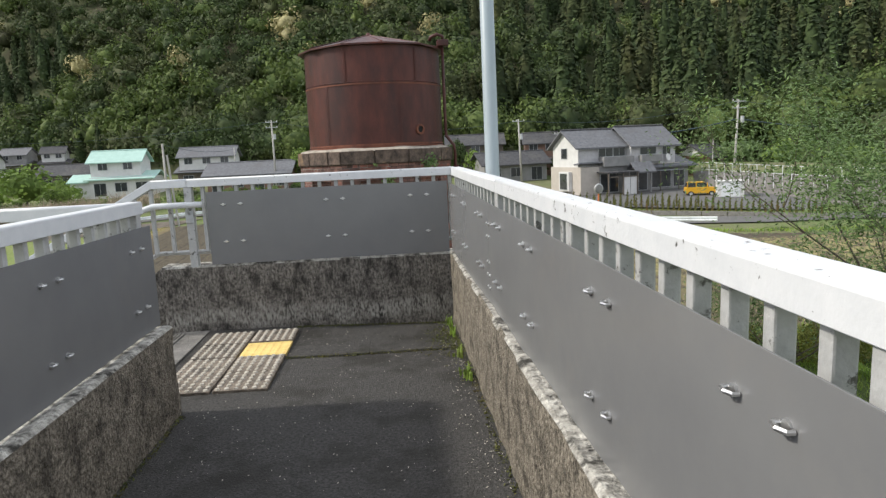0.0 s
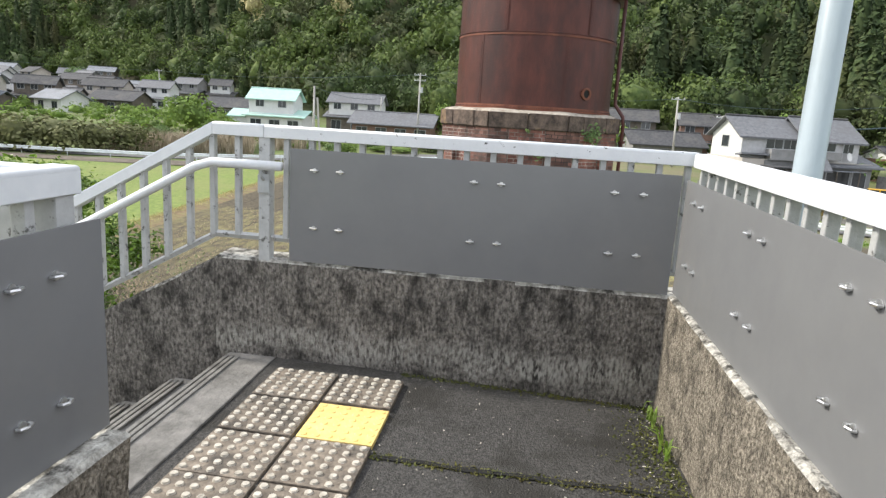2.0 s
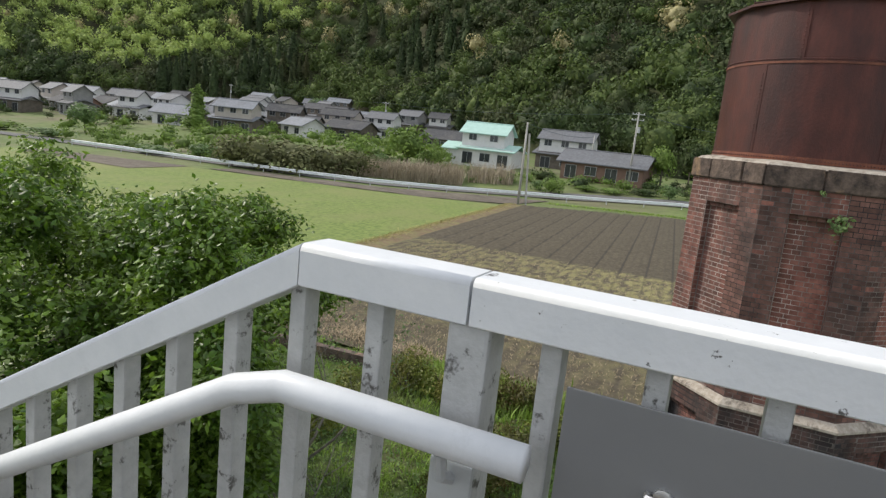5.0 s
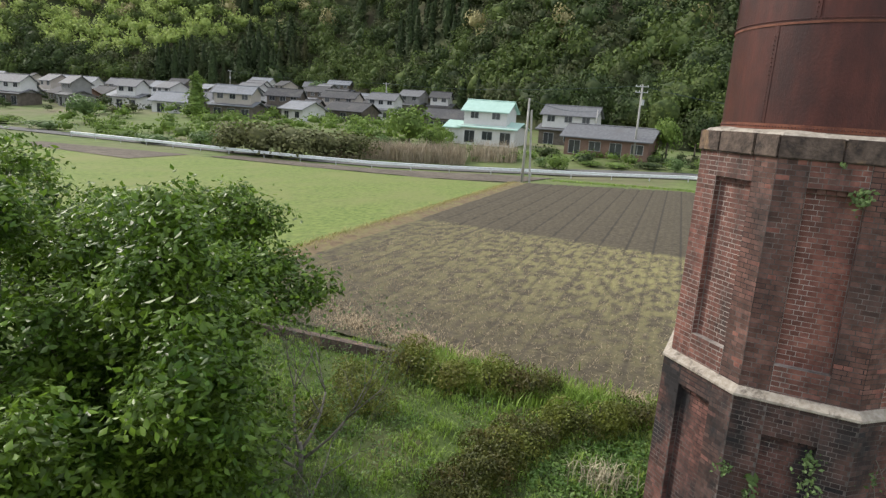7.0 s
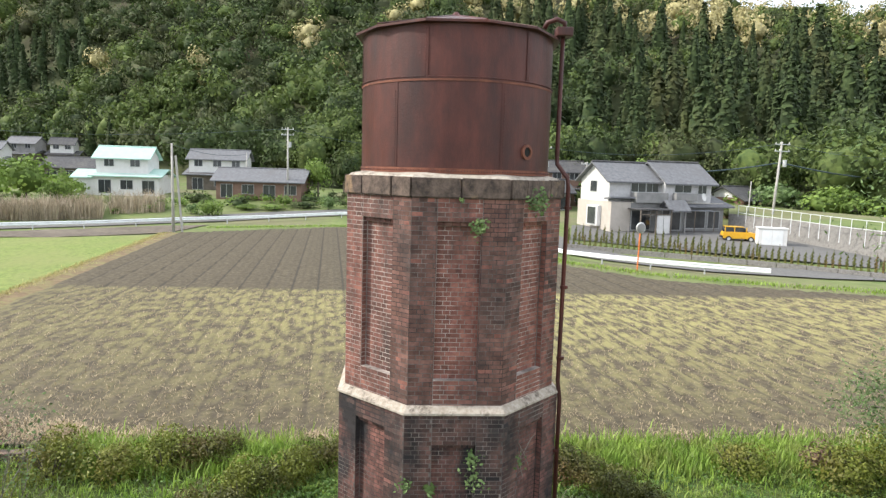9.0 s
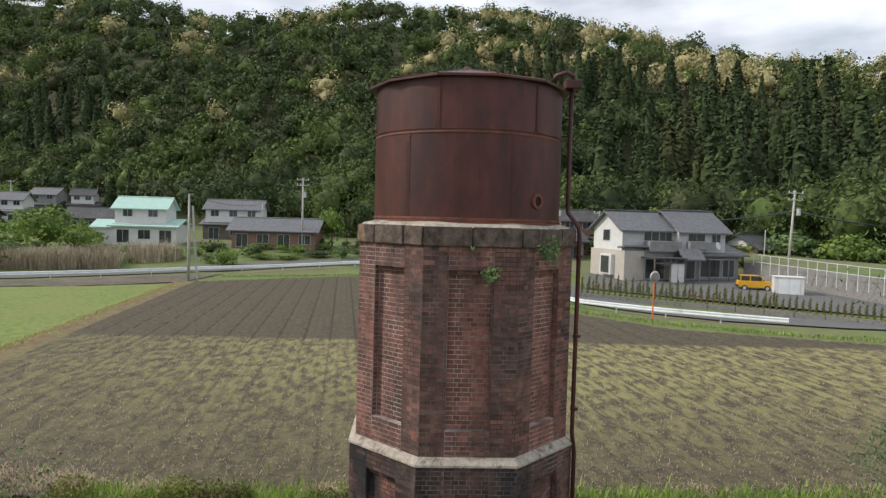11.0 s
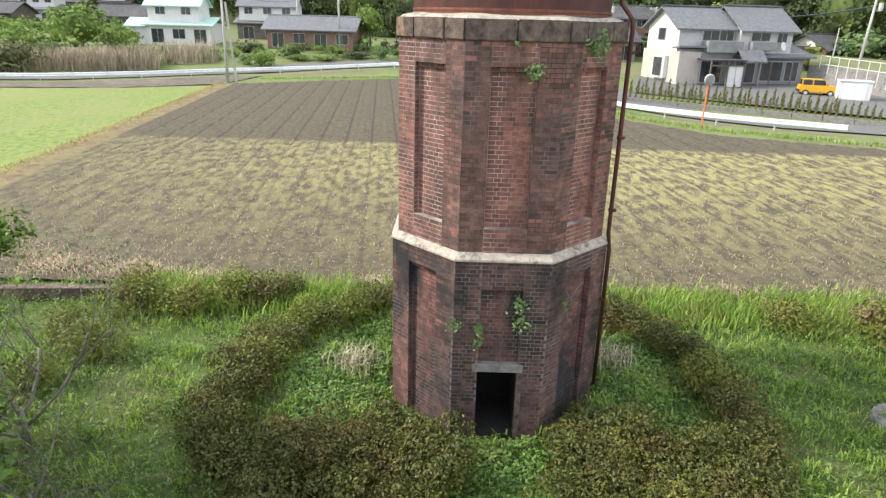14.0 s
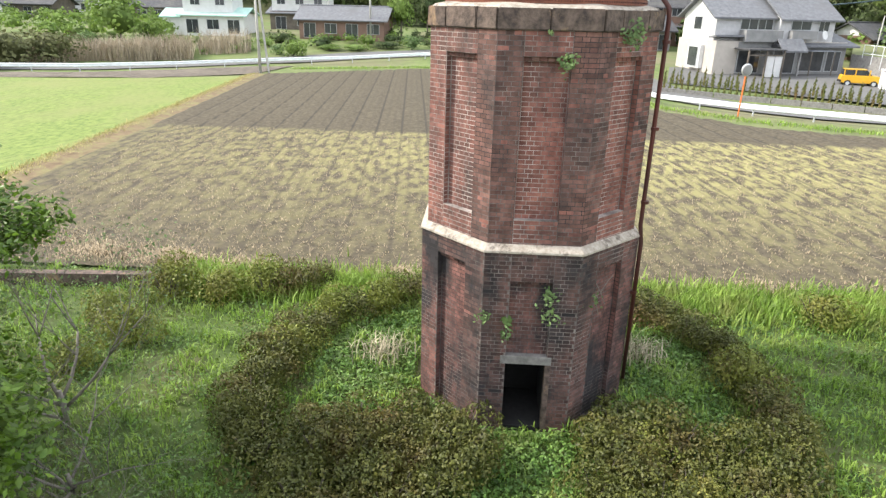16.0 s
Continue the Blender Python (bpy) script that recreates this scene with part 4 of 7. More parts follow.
for i in range(20):
    j = (i + 1) % 20
    bm.faces.new((outer[i], outer[j], inner[j], inner[i]))
    bm.faces.new((back[i], back[j], outer[j], outer[i]))
    bm.faces.new((inner[i], inner[j], deep[j], deep[i]))
part("outlet_flange", bm, M["rust_light"], tank)
# black disc over the tank wall, painted for the shade in the outlet
bm = bmesh.new()
bm.faces.new([bm.verts.new(hm @ Vector((0.074 * math.cos(t * math.pi / 10), 0.074 * math.sin(t * math.pi / 10), 0.013))) for t in range(20)])
part("outlet_hole", bm, M["dark_gap"], tank, "black disc painted for the shade in the open outlet")
# low conical roof of sheet iron
bm = bmesh.new()
apex = bm.verts.new((TKX - 0.05, TY, 4.01))
n = 12
e0 = [bm.verts.new(on_tank(360 * i / n + 9, 3.585 + 0.012 * math.sin(i * 2.3), 1.70)) for i in range(n)]
e1 = [bm.verts.new(v.co - Vector((0, 0, 0.035))) for v in e0]
e2 = [bm.verts.new(on_tank(360 * i / n + 9, 3.54, 1.50)) for i in range(n)]
for i in range(n):
    j = (i + 1) % n
    bm.faces.new((e0[i], e0[j], apex))
    bm.faces.new((e1[i], e1[j], e0[j], e0[i]))
    bm.faces.new((e2[i], e2[j], e1[j], e1[i]))
bm.faces.new(e2)
bmesh.ops.recalc_face_normals(bm, faces=bm.faces)
roof = part("roof", bm, M["rust"], tower, "low rusty sheet-iron roof")
for i in range(n):
    part("roof_rib", tb([on_tank(360 * i / n + 9, 3.595, 1.68), Vector((TKX - 0.05, TY, 4.015))], 0.012, 5), M["rust"], roof)
part("finial", tb([(TKX - 0.05, TY, 3.97), (TKX - 0.05, TY, 4.06)], 0.09, 8, [0.12, 0.03]), M["rust"], roof)
# overflow pipe down the side
px, py = on_tank(68, 0, TK + 0.16).xy
qx, qy = octa(R_UP + 0.09, 1)
part("overflow_pipe", tb([(px, py, 3.62), (px, py, 1.75), (px + 0.01, py, 1.6), (qx, qy, 1.38), (qx + 0.02, qy, 1.2), (qx + 0.01, qy, -2.0), (qx + 0.05, qy - 0.02, -2.3), (qx + 0.05, qy - 0.02, -4.9)], 0.036, 10), M["rust"], tower, "dark rusty overflow pipe", True)
for z in (0.9, -0.4, -1.6, -3.2):
    part("pipe_clip", tb([(qx + 0.03, qy, z - 0.025), (qx + 0.03, qy, z + 0.025)], 0.065, 10), M["rust"], tower)
part("gutter_box", bx(px - 0.12, px + 0.14, py - 0.12, py + 0.12, 3.60, 3.74, 0.02), M["rust"], tower)
part("inlet_bend", tb([(px - 0.28, py + 0.1, 3.74), (px - 0.24, py + 0.08, 3.83), (px - 0.1, py, 3.87), (px + 0.02, py, 3.82), (px + 0.02, py, 3.7)], 0.04, 8), M["rust"], tower, "", True)

# plants rooted in the brickwork
def tuft(pos, out, k, size, spread, seed):
    g = np.random.default_rng(seed)
    c = np.array(pos) + np.array(out) * np.abs(g.normal(0.05, 0.05, k))[:, None] + g.normal(0, spread, (k, 3))
    ob = leaf_quads("wall_plant", c, np.tile(out, (k, 1)), size, M["leaf_pale"], seed=seed)
    return tagged(ob, "small green plant rooted in the tower brickwork", "plant", "wall plants", "stuff")


def wall_at(r, face, x, z, y=0.02):
    return tuple(face_frame(r, face) @ Vector((x, y, z)))


for i, (r, fc, x, z, kk, sz, sp) in enumerate(((R_UP, 0, 0.27, 0.62, 70, 0.035, 0.06), (R_CAP, 1, -0.1, 1.0, 140, 0.035, 0.09), (R_LOW, 0, 0.3, -2.85, 60, 0.03, 0.07), (R_LOW, 0, 0.3, -3.2, 60, 0.03, 0.08),
                                             (R_LOW, 0, -0.36, -3.55, 40, 0.035, 0.05), (R_LOW, 0, -0.33, -3.35, 16, 0.06, 0.04), (R_LOW, 0, -0.72, -3.3, 50, 0.03, 0.05), (R_LOW, 1, -0.4, -3.0, 30, 0.03, 0.09), (R_UP, 0, 0.0, 1.0, 14, 0.025, 0.02))):
    tuft(wall_at(r, fc, x, z), (0, -1, 0.3), kk, sz, sp, 40 + i)
vine = thing("dry_vine", "dry bare vine clinging to the dark brickwork", "vine")
for i, pp in enumerate((((-0.35, -2.75), (-0.2, -2.95), (-0.05, -3.2)), ((-0.2, -2.95), (-0.05, -2.8), (0.1, -2.72)), ((-0.28, -2.86), (-0.3, -3.1), (-0.2, -3.35)))):
    part("stem", tb([wall_at(R_LOW, 1, x, z, 0.015) for x, z in pp], 0.006, 5), M["twig"], vine)


# ---- land ----
CX, CY = -1.26, 3.9


def ground_z(x, y):
    """Flat fields, then the village terraces to the north-west and a gentler rise in the north-east."""
    west = 0.11 * min(max(y - 84, 0), 22) + 0.022 * min(max(y - 106, 0), 40) + 0.08 * max(y - 146, 0)
    east = 0.05 * max(0.0, y - 60)
    w = min(max((x + 6) / 18, 0), 1)
    return GZ + west * (1 - w) + east * w


def hill_foot(az):
    """Distance of the hill's foot by azimuth in degrees."""
    pts = ((-90, 420), (-66, 385), (-50, 325), (-38, 305), (-30, 250), (-22, 180), (-15, 148), (0, 122), (12, 112), (25, 108), (40, 100), (70, 110))
    for (a0, f0), (a1, f1) in zip(pts, pts[1:]):
        if a0 <= az <= a1:
            return f0 + (f1 - f0) * (az - a0) / (a1 - a0)
    return 300


def hill_el(az):
    pts = ((-90, 10), (-62, 13), (-45, 16), (-33, 16.4), (-25, 17.2), (-16, 16.6), (-9, 17.6), (-3, 18.4), (7, 18.3), (10, 18.0), (19, 15.8), (23, 14.9), (29, 13.6), (35, 12.8), (70, 11))
    for (a0, f0), (a1, f1) in zip(pts, pts[1:]):
        if a0 <= az <= a1:
            return f0 + (f1 - f0) * (az - a0) / (a1 - a0)
    return 10


def hill_z(x, y):
    dx, dy = x + 1.26, y - 3.9
    r, az = math.hypot(dx, dy), math.degrees(math.atan2(dx, dy))
    base = ground_z(x, y)
    if az < -90 or az > 70:
        return base
    f = hill_foot(az)
    rd = max(330.0, f + 190)
    if r < f:
        return base
    top = rd * math.tan(radians(hill_el(az) - 1.8)) + 1.3
    u = min((r - f) / (rd - f), 1.0)
    b0 = ground_z(f * dx / r - 1.26, f * dy / r + 3.9)
    z = b0 + (top - b0) * (0.55 * u + 0.45 * u * u * (3 - 2 * u)) + 7 * noise.noise(Vector((x * 0.016, y * 0.016, 1.0))) * min(1, 4 * u) * (1 - u * 0.7)
    if r > rd:
        z -= (r - rd) * 0.35
    return max(z, base - 40)


# one ground sheet out to the horizon
xs = sorted(set([-1500, -900, -600, -420, -320, -260, -210, -170, -140] + list(range(-120, 121, 6)) + [140, 170, 210, 260, 320, 420, 600, 900, 1500]))
ys = sorted(set([-1500, -700, -300, -120, -60, -30, -12] + list(range(-6, 61, 6)) + [66, 72, 78, 84, 90, 98, 106, 114, 122, 130, 138, 146, 170, 210, 260, 330, 450, 700, 1500]))
V = [(x, y, (ground_z(x, min(y, 330)) if y > -20 else GZ) - 0.03) for y in ys for x in xs]
nx = len(xs)
F = [(j * nx + i, j * nx + i + 1, (j + 1) * nx + i + 1, (j + 1) * nx + i) for j in range(len(ys) - 1) for i in range(nx - 1)]
tagged(mesh_np("ground", V, F, M["ground"], smooth=True), "rough grassy ground of the valley floor", "ground", kind="structure")

# the wooded hillside
V, F, cols = [], [], []
azs = [(-90 + 2 * i) for i in range(81)]
rs = [0, 6, 14, 24, 36, 50, 66, 84, 104, 126, 150, 180, 215, 260, 330]
for az in azs:
    f = hill_foot(az)
    for d in rs:
        r = f - 1 + d
        x, y = -1.26 + r * math.sin(radians(az)), 3.9 + r * math.cos(radians(az))
        V.append((x, y, hill_z(x, y) - (0.6 if d == 0 else 0)))
nr = len(rs)
F = [(i * nr + j, i * nr + j + 1, (i + 1) * nr + j + 1, (i + 1) * nr + j) for i in range(len(azs) - 1) for j in range(nr - 1)]
tagged(mesh_np("hillside", V, [f[::-1] for f in F], M["hill"], smooth=True), "steep wooded hillside behind the village", "hill", kind="structure")


# fields
def patch(name, mat, outline, dz, step, label, relief):
    """A piece of ground cut out by an outline, as a fine sheet with relief."""
    bm = bmesh.new()
    bm.faces.new([bm.verts.new((x, y, 0)) for x, y in outline])
    x0, x1 = min(p[0] for p in outline), max(p[0] for p in outline)
    y0, y1 = min(p[1] for p in outline), max(p[1] for p in outline)
    sx, sy = step
    g = list(bm.faces) + list(bm.edges) + list(bm.verts)
    x = x0 + sx
    while x < x1:
        r = bmesh.ops.bisect_plane(bm, geom=list(bm.faces) + list(bm.edges) + list(bm.verts), plane_co=(x, 0, 0), plane_no=(1, 0, 0))
        x += sx
    y = y0 + sy
    while y < y1:
        bmesh.ops.bisect_plane(bm, geom=list(bm.faces) + list(bm.edges) + list(bm.verts), plane_co=(0, y, 0), plane_no=(0, 1, 0))
        y += sy
    for v in bm.verts:
        v.co.z = ground_z(v.co.x, v.co.y) + dz + relief(v.co.x, v.co.y)
    if bm.faces and sum(f.normal.z for f in bm.faces) < 0:
        bmesh.ops.reverse_faces(bm, faces=list(bm.faces))
    bm.normal_update()
    for f in bm.faces:
        if f.normal.z < 0:
            f.normal_flip()
    return tagged(link_bm(name, bm, mat, smooth=True), label, "field", kind="structure")


def bx_line(y):
    return -19.75 - 0.105 * (y - 27)      # strip between the green field and the ploughed one


plough = [(bx_line(19.3), 19.3), (-2, 19.3), (10, 18.8), (45, 18.0), (45, 37), (28.8, 41), (22.4, 43.4), (16.1, 46), (11, 52.5), (8, 62), (3, 80), (-9, 80.5), (bx_line(69.5), 69.5)]
M["plough"] = material("plough", (0.043, 0.035, 0.022), (0.118, 0.097, 0.061), 4.0, 0.95, bump=1.0, bump_scale=9, detail=10)
t = M["plough"].node_tree
n_, l_ = t.nodes, t.links.new
# straw-coloured stubble on the near part, bare soil past it
bsdf = n_["Principled BSDF"]
old = bsdf.inputs["Base Color"].links[0].from_socket
geo = n_.new("ShaderNodeNewGeometry")
sep = n_.new("ShaderNodeSeparateXYZ")
l_(geo.outputs["Position"], sep.inputs["Vector"])
mrow = n_.new("ShaderNodeMapping")
mrow.inputs["Rotation"].default_value = (0, 0, radians(-6.2))
mrow.inputs["Scale"].default_value = (1.0, 0.42, 1)
l_(geo.outputs["Position"], mrow.inputs["Vector"])
nrow = n_.new("ShaderNodeTexNoise")
nrow.inputs["Scale"].default_value, nrow.inputs["Detail"].default_value = 2.6, 9.0
l_(mrow.outputs["Vector"], nrow.inputs["Vector"])
nfine = n_.new("ShaderNodeTexNoise")
nfine.inputs["Scale"].default_value, nfine.inputs["Detail"].default_value, nfine.inputs["Roughness"].default_value = 6.5, 10.0, 0.95
l_(geo.outputs["Position"], nfine.inputs["Vector"])
madd = n_.new("ShaderNodeMath")
madd.operation = "ADD"
l_(nrow.outputs["Fac"], madd.inputs[0])
l_(nfine.outputs["Fac"], madd.inputs[1])
rr = n_.new("ShaderNodeValToRGB")
rr.color_ramp.elements[0].position, rr.color_ramp.elements[1].position = 0.455, 0.54
mhalf = n_.new("ShaderNodeMath")
mhalf.operation = "MULTIPLY"
mhalf.inputs[1].default_value = 0.5
l_(madd.outputs[0], mhalf.inputs[0])
l_(mhalf.outputs[0], rr.inputs["Fac"])
edge = n_.new("ShaderNodeMapRange")
edge.inputs["From Min"].default_value, edge.inputs["From Max"].default_value = 40.6, 39.6
l_(sep.outputs["Y"], edge.inputs["Value"])
near = n_.new("ShaderNodeMapRange")
near.inputs["From Min"].default_value, near.inputs["From Max"].default_value = 20.5, 33.0
near.inputs["To Min"].default_value, near.inputs["To Max"].default_value = 0.12, 0.95
l_(sep.outputs["Y"], near.inputs["Value"])
mm1 = n_.new("ShaderNodeMath")
mm1.operation = "MULTIPLY"
mm2 = n_.new("ShaderNodeMath")
mm2.operation = "MULTIPLY"
l_(rr.outputs["Color"], mm1.inputs[0])
l_(edge.outputs["Result"], mm1.inputs[1])
l_(mm1.outputs[0], mm2.inputs[0])
l_(near.outputs["Result"], mm2.inputs[1])
stub = n_.new("ShaderNodeMix")
stub.data_type = "RGBA"
stub.inputs[7].default_value = (0.285, 0.262, 0.105, 1)
# thinner towards the bank in the west
west = n_.new("ShaderNodeMapRange")
west.inputs["From Min"].default_value, west.inputs["From Max"].default_value = -19.0, 3.0
west.inputs["To Min"].default_value, west.inputs["To Max"].default_value = 0.40, 1.0
l_(sep.outputs["X"], west.inputs["Value"])
mm3 = n_.new("ShaderNodeMath")
mm3.operation = "MULTIPLY"
l_(mm2.outputs[0], mm3.inputs[0])
l_(west.outputs["Result"], mm3.inputs[1])
l_(mm3.outputs[0], stub.inputs[0])
l_(old, stub.inputs[6])
# furrows along the field, darkened in colour for groove shade and wheel tracks
dotp = n_.new("ShaderNodeVectorMath")
dotp.operation = "DOT_PRODUCT"
dotp.inputs[1].default_value = (1 / 1.45, 0.108 / 1.45, 0)
l_(geo.outputs["Position"], dotp.inputs[0])
wob = n_.new("ShaderNodeMath")
wob.operation = "MULTIPLY_ADD"
wob.inputs[1].default_value = 0.06
l_(nfine.outputs["Fac"], wob.inputs[0])
l_(dotp.outputs["Value"], wob.inputs[2])
fr_ = n_.new("ShaderNodeMath")
fr_.operation = "PINGPONG"
fr_.inputs[1].default_value = 0.5
l_(wob.outputs[0], fr_.inputs[0])
fm_ = n_.new("ShaderNodeMapRange")
fm_.inputs["From Min"].default_value, fm_.inputs["From Max"].default_value = 0.022, 0.07
fm_.inputs["To Min"].default_value, fm_.inputs["To Max"].default_value = 0.75, 0.0
l_(fr_.outputs[0], fm_.inputs["Value"])
fx_ = n_.new("ShaderNodeMix")
fx_.data_type = "RGBA"
fx_.inputs[7].default_value = (0.030, 0.025, 0.020, 1)
faint = n_.new("ShaderNodeMath")
faint.operation = "MULTIPLY_ADD"
faint.inputs[1].default_value, faint.inputs[2].default_value = -0.62, 1.0
l_(edge.outputs["Result"], faint.inputs[0])
ff_ = n_.new("ShaderNodeMath")
ff_.operation = "MULTIPLY"
l_(fm_.outputs["Result"], ff_.inputs[0])
l_(faint.outputs[0], ff_.inputs[1])
l_(ff_.outputs[0], fx_.inputs[0])
l_(stub.outputs[2], fx_.inputs[6])
row_ = n_.new("ShaderNodeMath")
row_.operation = "MULTIPLY"
row_.inputs[1].default_value = 3.0
l_(wob.outputs[0], row_.inputs[0])
rp_ = n_.new("ShaderNodeMath")
rp_.operation = "PINGPONG"
rp_.inputs[1].default_value = 0.5
l_(row_.outputs[0], rp_.inputs[0])
rm_ = n_.new("ShaderNodeMapRange")
rm_.inputs["From Min"].default_value, rm_.inputs["From Max"].default_value = 0.03, 0.2
rm_.inputs["To Min"].default_value, rm_.inputs["To Max"].default_value = 0.28, 0.0
l_(rp_.outputs[0], rm_.inputs["Value"])
rx_ = n_.new("ShaderNodeMix")
rx_.data_type = "RGBA"
rx_.inputs[7].default_value = (0.052, 0.042, 0.031, 1)
l_(rm_.outputs["Result"], rx_.inputs[0])
l_(fx_.outputs[2], rx_.inputs[6])
l_(rx_.outputs[2], bsdf.inputs["Base Color"])


def furrow(x, y):
    s = ((x + 0.108 * y) / 1.45 + 0.03 + 0.5) % 1.0
    g = (-0.035 if y < 40 else -0.07) * math.exp(-((s - 0.5) / 0.07) ** 2)
    g -= 0.02 * math.cos(2 * math.pi * 2 * (s - 0.5))
    return g + 0.035 * noise.noise(Vector((x * 1.7, y * 1.1, 0))) + 0.02 * noise.noise(Vector((x * 5, y * 4, 2)))


patch("plough_field", M["plough"], plough, 0.10, (0.26, 1.3), "ploughed brown field with furrows and pale stubble", furrow)
green = [(bx_line(14), 14), (bx_line(68.5), 68.5), (-32.6, 63.8), (-41, 61.6), (-60, 58), (-80, 50), (-80, 14)]
patch("green_field", M["green_field"], green, 0.02, (2.2, 2.2), "flat bright green field of young crop", lambda x, y: 0.04 * noise.noise(Vector((x * 0.5, y * 0.5, 0))))
patch("far_soil", M["soil_dark"], [(-58.5, 49), (-60, 58.6), (-70, 55.6), (-79, 53.4), (-76, 49)], 0.06, (4, 4), "bare brown soil strip beyond the green field", lambda x, y: 0.0)

patch("road_shoulder", M["soil_dark"], [(-24.6, 69.8), (-32.6, 64.2), (-41, 62.0), (-58, 59.2), (-58, 63.6), (-50, 64.8), (-40, 67.4), (-33, 73), (-27.5, 78.6), (-23.4, 80.5)], 0.03, (2.0, 2.0), "strip of bare brown earth below the guard rail", lambda x, y: 0.08 * noise.noise(Vector((x * 0.6, y * 0.6, 0))))

# bank of dry grass between the fields, and straw heaps
g = np.random.default_rng(11)
yy = g.uniform(17, 69.5, 9000)
pts = np.stack([np.array([bx_line(v) for v in yy]) + g.normal(-0.15, 0.26, 9000), yy, np.full(9000, GZ + 0.10)], 1)
tagged(blades("field_bank", pts, 0.15, 0.013, M["bank_grass"], 1.2, 12), "bank of dry yellow grass between two fields", "grass bank", kind="stuff")
bm = bmesh.new()
prev = None
for i in range(40):
    y = 15 + 54.5 * i / 39
    x = bx_line(y)
    cur = [bm.verts.new((x + o, y, GZ + h + 0.03 * noise.noise(Vector((o, y, 0))))) for o, h in ((-0.7, -0.02), (-0.3, 0.16), (0.3, 0.17), (1.5, 0.03))]
    if prev:
        for k_ in range(3):
            bm.faces.new((prev[k_], prev[k_ + 1], cur[k_ + 1], cur[k_]))
    prev = cur
tagged(link_bm("earth_bank", bm, M["earth"], smooth=True), "low earth bank between two fields", "bank", kind="structure")
c = []
for cx, cy, k_, sp in ((-9.6, 19.9, 1500, 0.7), (-11.5, 20.2, 900, 0.9), (-7.5, 19.6, 500, 0.6), (-3.2, 19.5, 500, 0.5), (11, 19.3, 700, 1.6), (6, 19.6, 300, 0.8), (-14, 21, 500, 1.2)):
    q = g.normal(0, 1, (k_, 2)) * [sp, sp * 0.35]
    c.append(np.stack([cx + q[:, 0], cy + q[:, 1], GZ + 0.05 + 0.28 * np.exp(-(q[:, 0] / sp) ** 2) * g.random(k_)], 1))
tagged(blades("straw_heap", np.concatenate(c), 0.16, 0.010, M["straw_heap"], 2.6, 13, None, 0.85), "heaps of pale dry straw at the field edge", "straw", kind="stuff")
k_ = 30000
q = np.stack([g.uniform(-19, 30, k_), 19.5 + 20.5 * g.random(k_) ** 1.3, np.full(k_, GZ + 0.10)], 1)
q = q[q[:, 0] > -19.75 - 0.105 * (q[:, 1] - 27) + 2.2]
tagged(blades("stubble", q, 0.10, 0.009, M["straw_heap"], 2.4, 14, None, 0.8), "cut straw stubble lying on the field", "stubble", kind="stuff")

# lawn around the tower
lawn = [(-24, 4.5), (20, 4.5), (20, 18.6), (10, 18.9), (-2, 19.4), (-18, 19.4)]
patch("lawn", M["grass"], lawn, 0.015, (0.7, 0.7), "rough green grass round the tower", lambda x, y: 0.06 * noise.noise(Vector((x * 0.9, y * 0.9, 0))))
k_ = 105000
q = np.stack([g.uniform(-15, 15, k_), 4.8 + 14.4 * g.random(k_), np.full(k_, GZ + 0.0)], 1)
ht = 62000
tc_ = np.stack([g.uniform(-15, 15, 1300), 4.8 + 14.2 * g.random(1300)], 1)
ti_, off_ = g.integers(0, 1300, ht), g.normal(0, 0.17, (ht, 2))
size_ = g.uniform(0.4, 1.5, 1300)[ti_]
q[:ht, :2] = tc_[ti_] + off_ * size_[:, None]
q[:ht, 2] += 0.20 * size_ * np.exp(-(off_ ** 2).sum(1) / 0.05)
d = np.hypot(q[:, 0] - TX, q[:, 1] - TY)
q = q[d > 1.95]
tagged(blades("lawn_grass", q, 0.15, 0.014, M["blade"], 1.1, 15, None, 0.2), "tall uneven green grass and weeds", "grass", kind="stuff")
q = np.stack([g.uniform(-9, 15, 26000), g.normal(18.7, 0.5, 26000), np.full(26000, GZ + 0.0)], 1)
tagged(blades("grass_verge", q, 0.36, 0.02, M["blade"], 0.7, 16), "bright green tall grass along the field edge", "grass", kind="stuff")
k_ = 22000
an = g.uniform(0, 2 * np.pi, k_)
rd = np.sqrt(g.uniform(2.0 ** 2, 3.9 ** 2, k_))
q = np.stack([TX + rd * np.cos(an), TY + rd * np.sin(an), GZ + 0.05 + 0.15 * g.random(k_)], 1)
tagged(leaf_quads("herb_layer", q, np.tile([0, 0, 1.0], (k_, 1)), 0.042, M["leaf"], seed=17), "low broad-leaved weeds round the tower foot", "weeds", kind="stuff")
k_ = 46000
clump = np.stack([g.uniform(-13, 11, 900), g.uniform(6.5, 19.2, 900)], 1)[g.integers(0, 900, k_)]
q = np.concatenate([clump + g.normal(0, 0.28, (k_, 2)), (GZ + 0.06 + 0.16 * g.random(k_))[:, None]], 1)
q = q[np.hypot(q[:, 0] - TX, q[:, 1] - TY) > 2.1]
tagged(leaf_quads("clover", q, np.tile([0, 0, 1.0], (len(q), 1)), 0.034, M["leaf"], seed=19), "clover and small broad-leaved weeds in the grass", "weeds", kind="stuff")
for cx, cy in ((-3.1, 15.4), (2.1, 15.9)):
    q = np.array([cx, cy, GZ + 0.1]) + g.normal(0, 1, (260, 3)) * [0.28, 0.25, 0.05]
    tagged(blades("dry_grass_tuft", q, 0.34, 0.010, M["straw_pale"], 1.2, 18, None, 0.2), "tuft of pale dry grass beside the tower", "grass tuft", "dry grass tufts", "stuff")
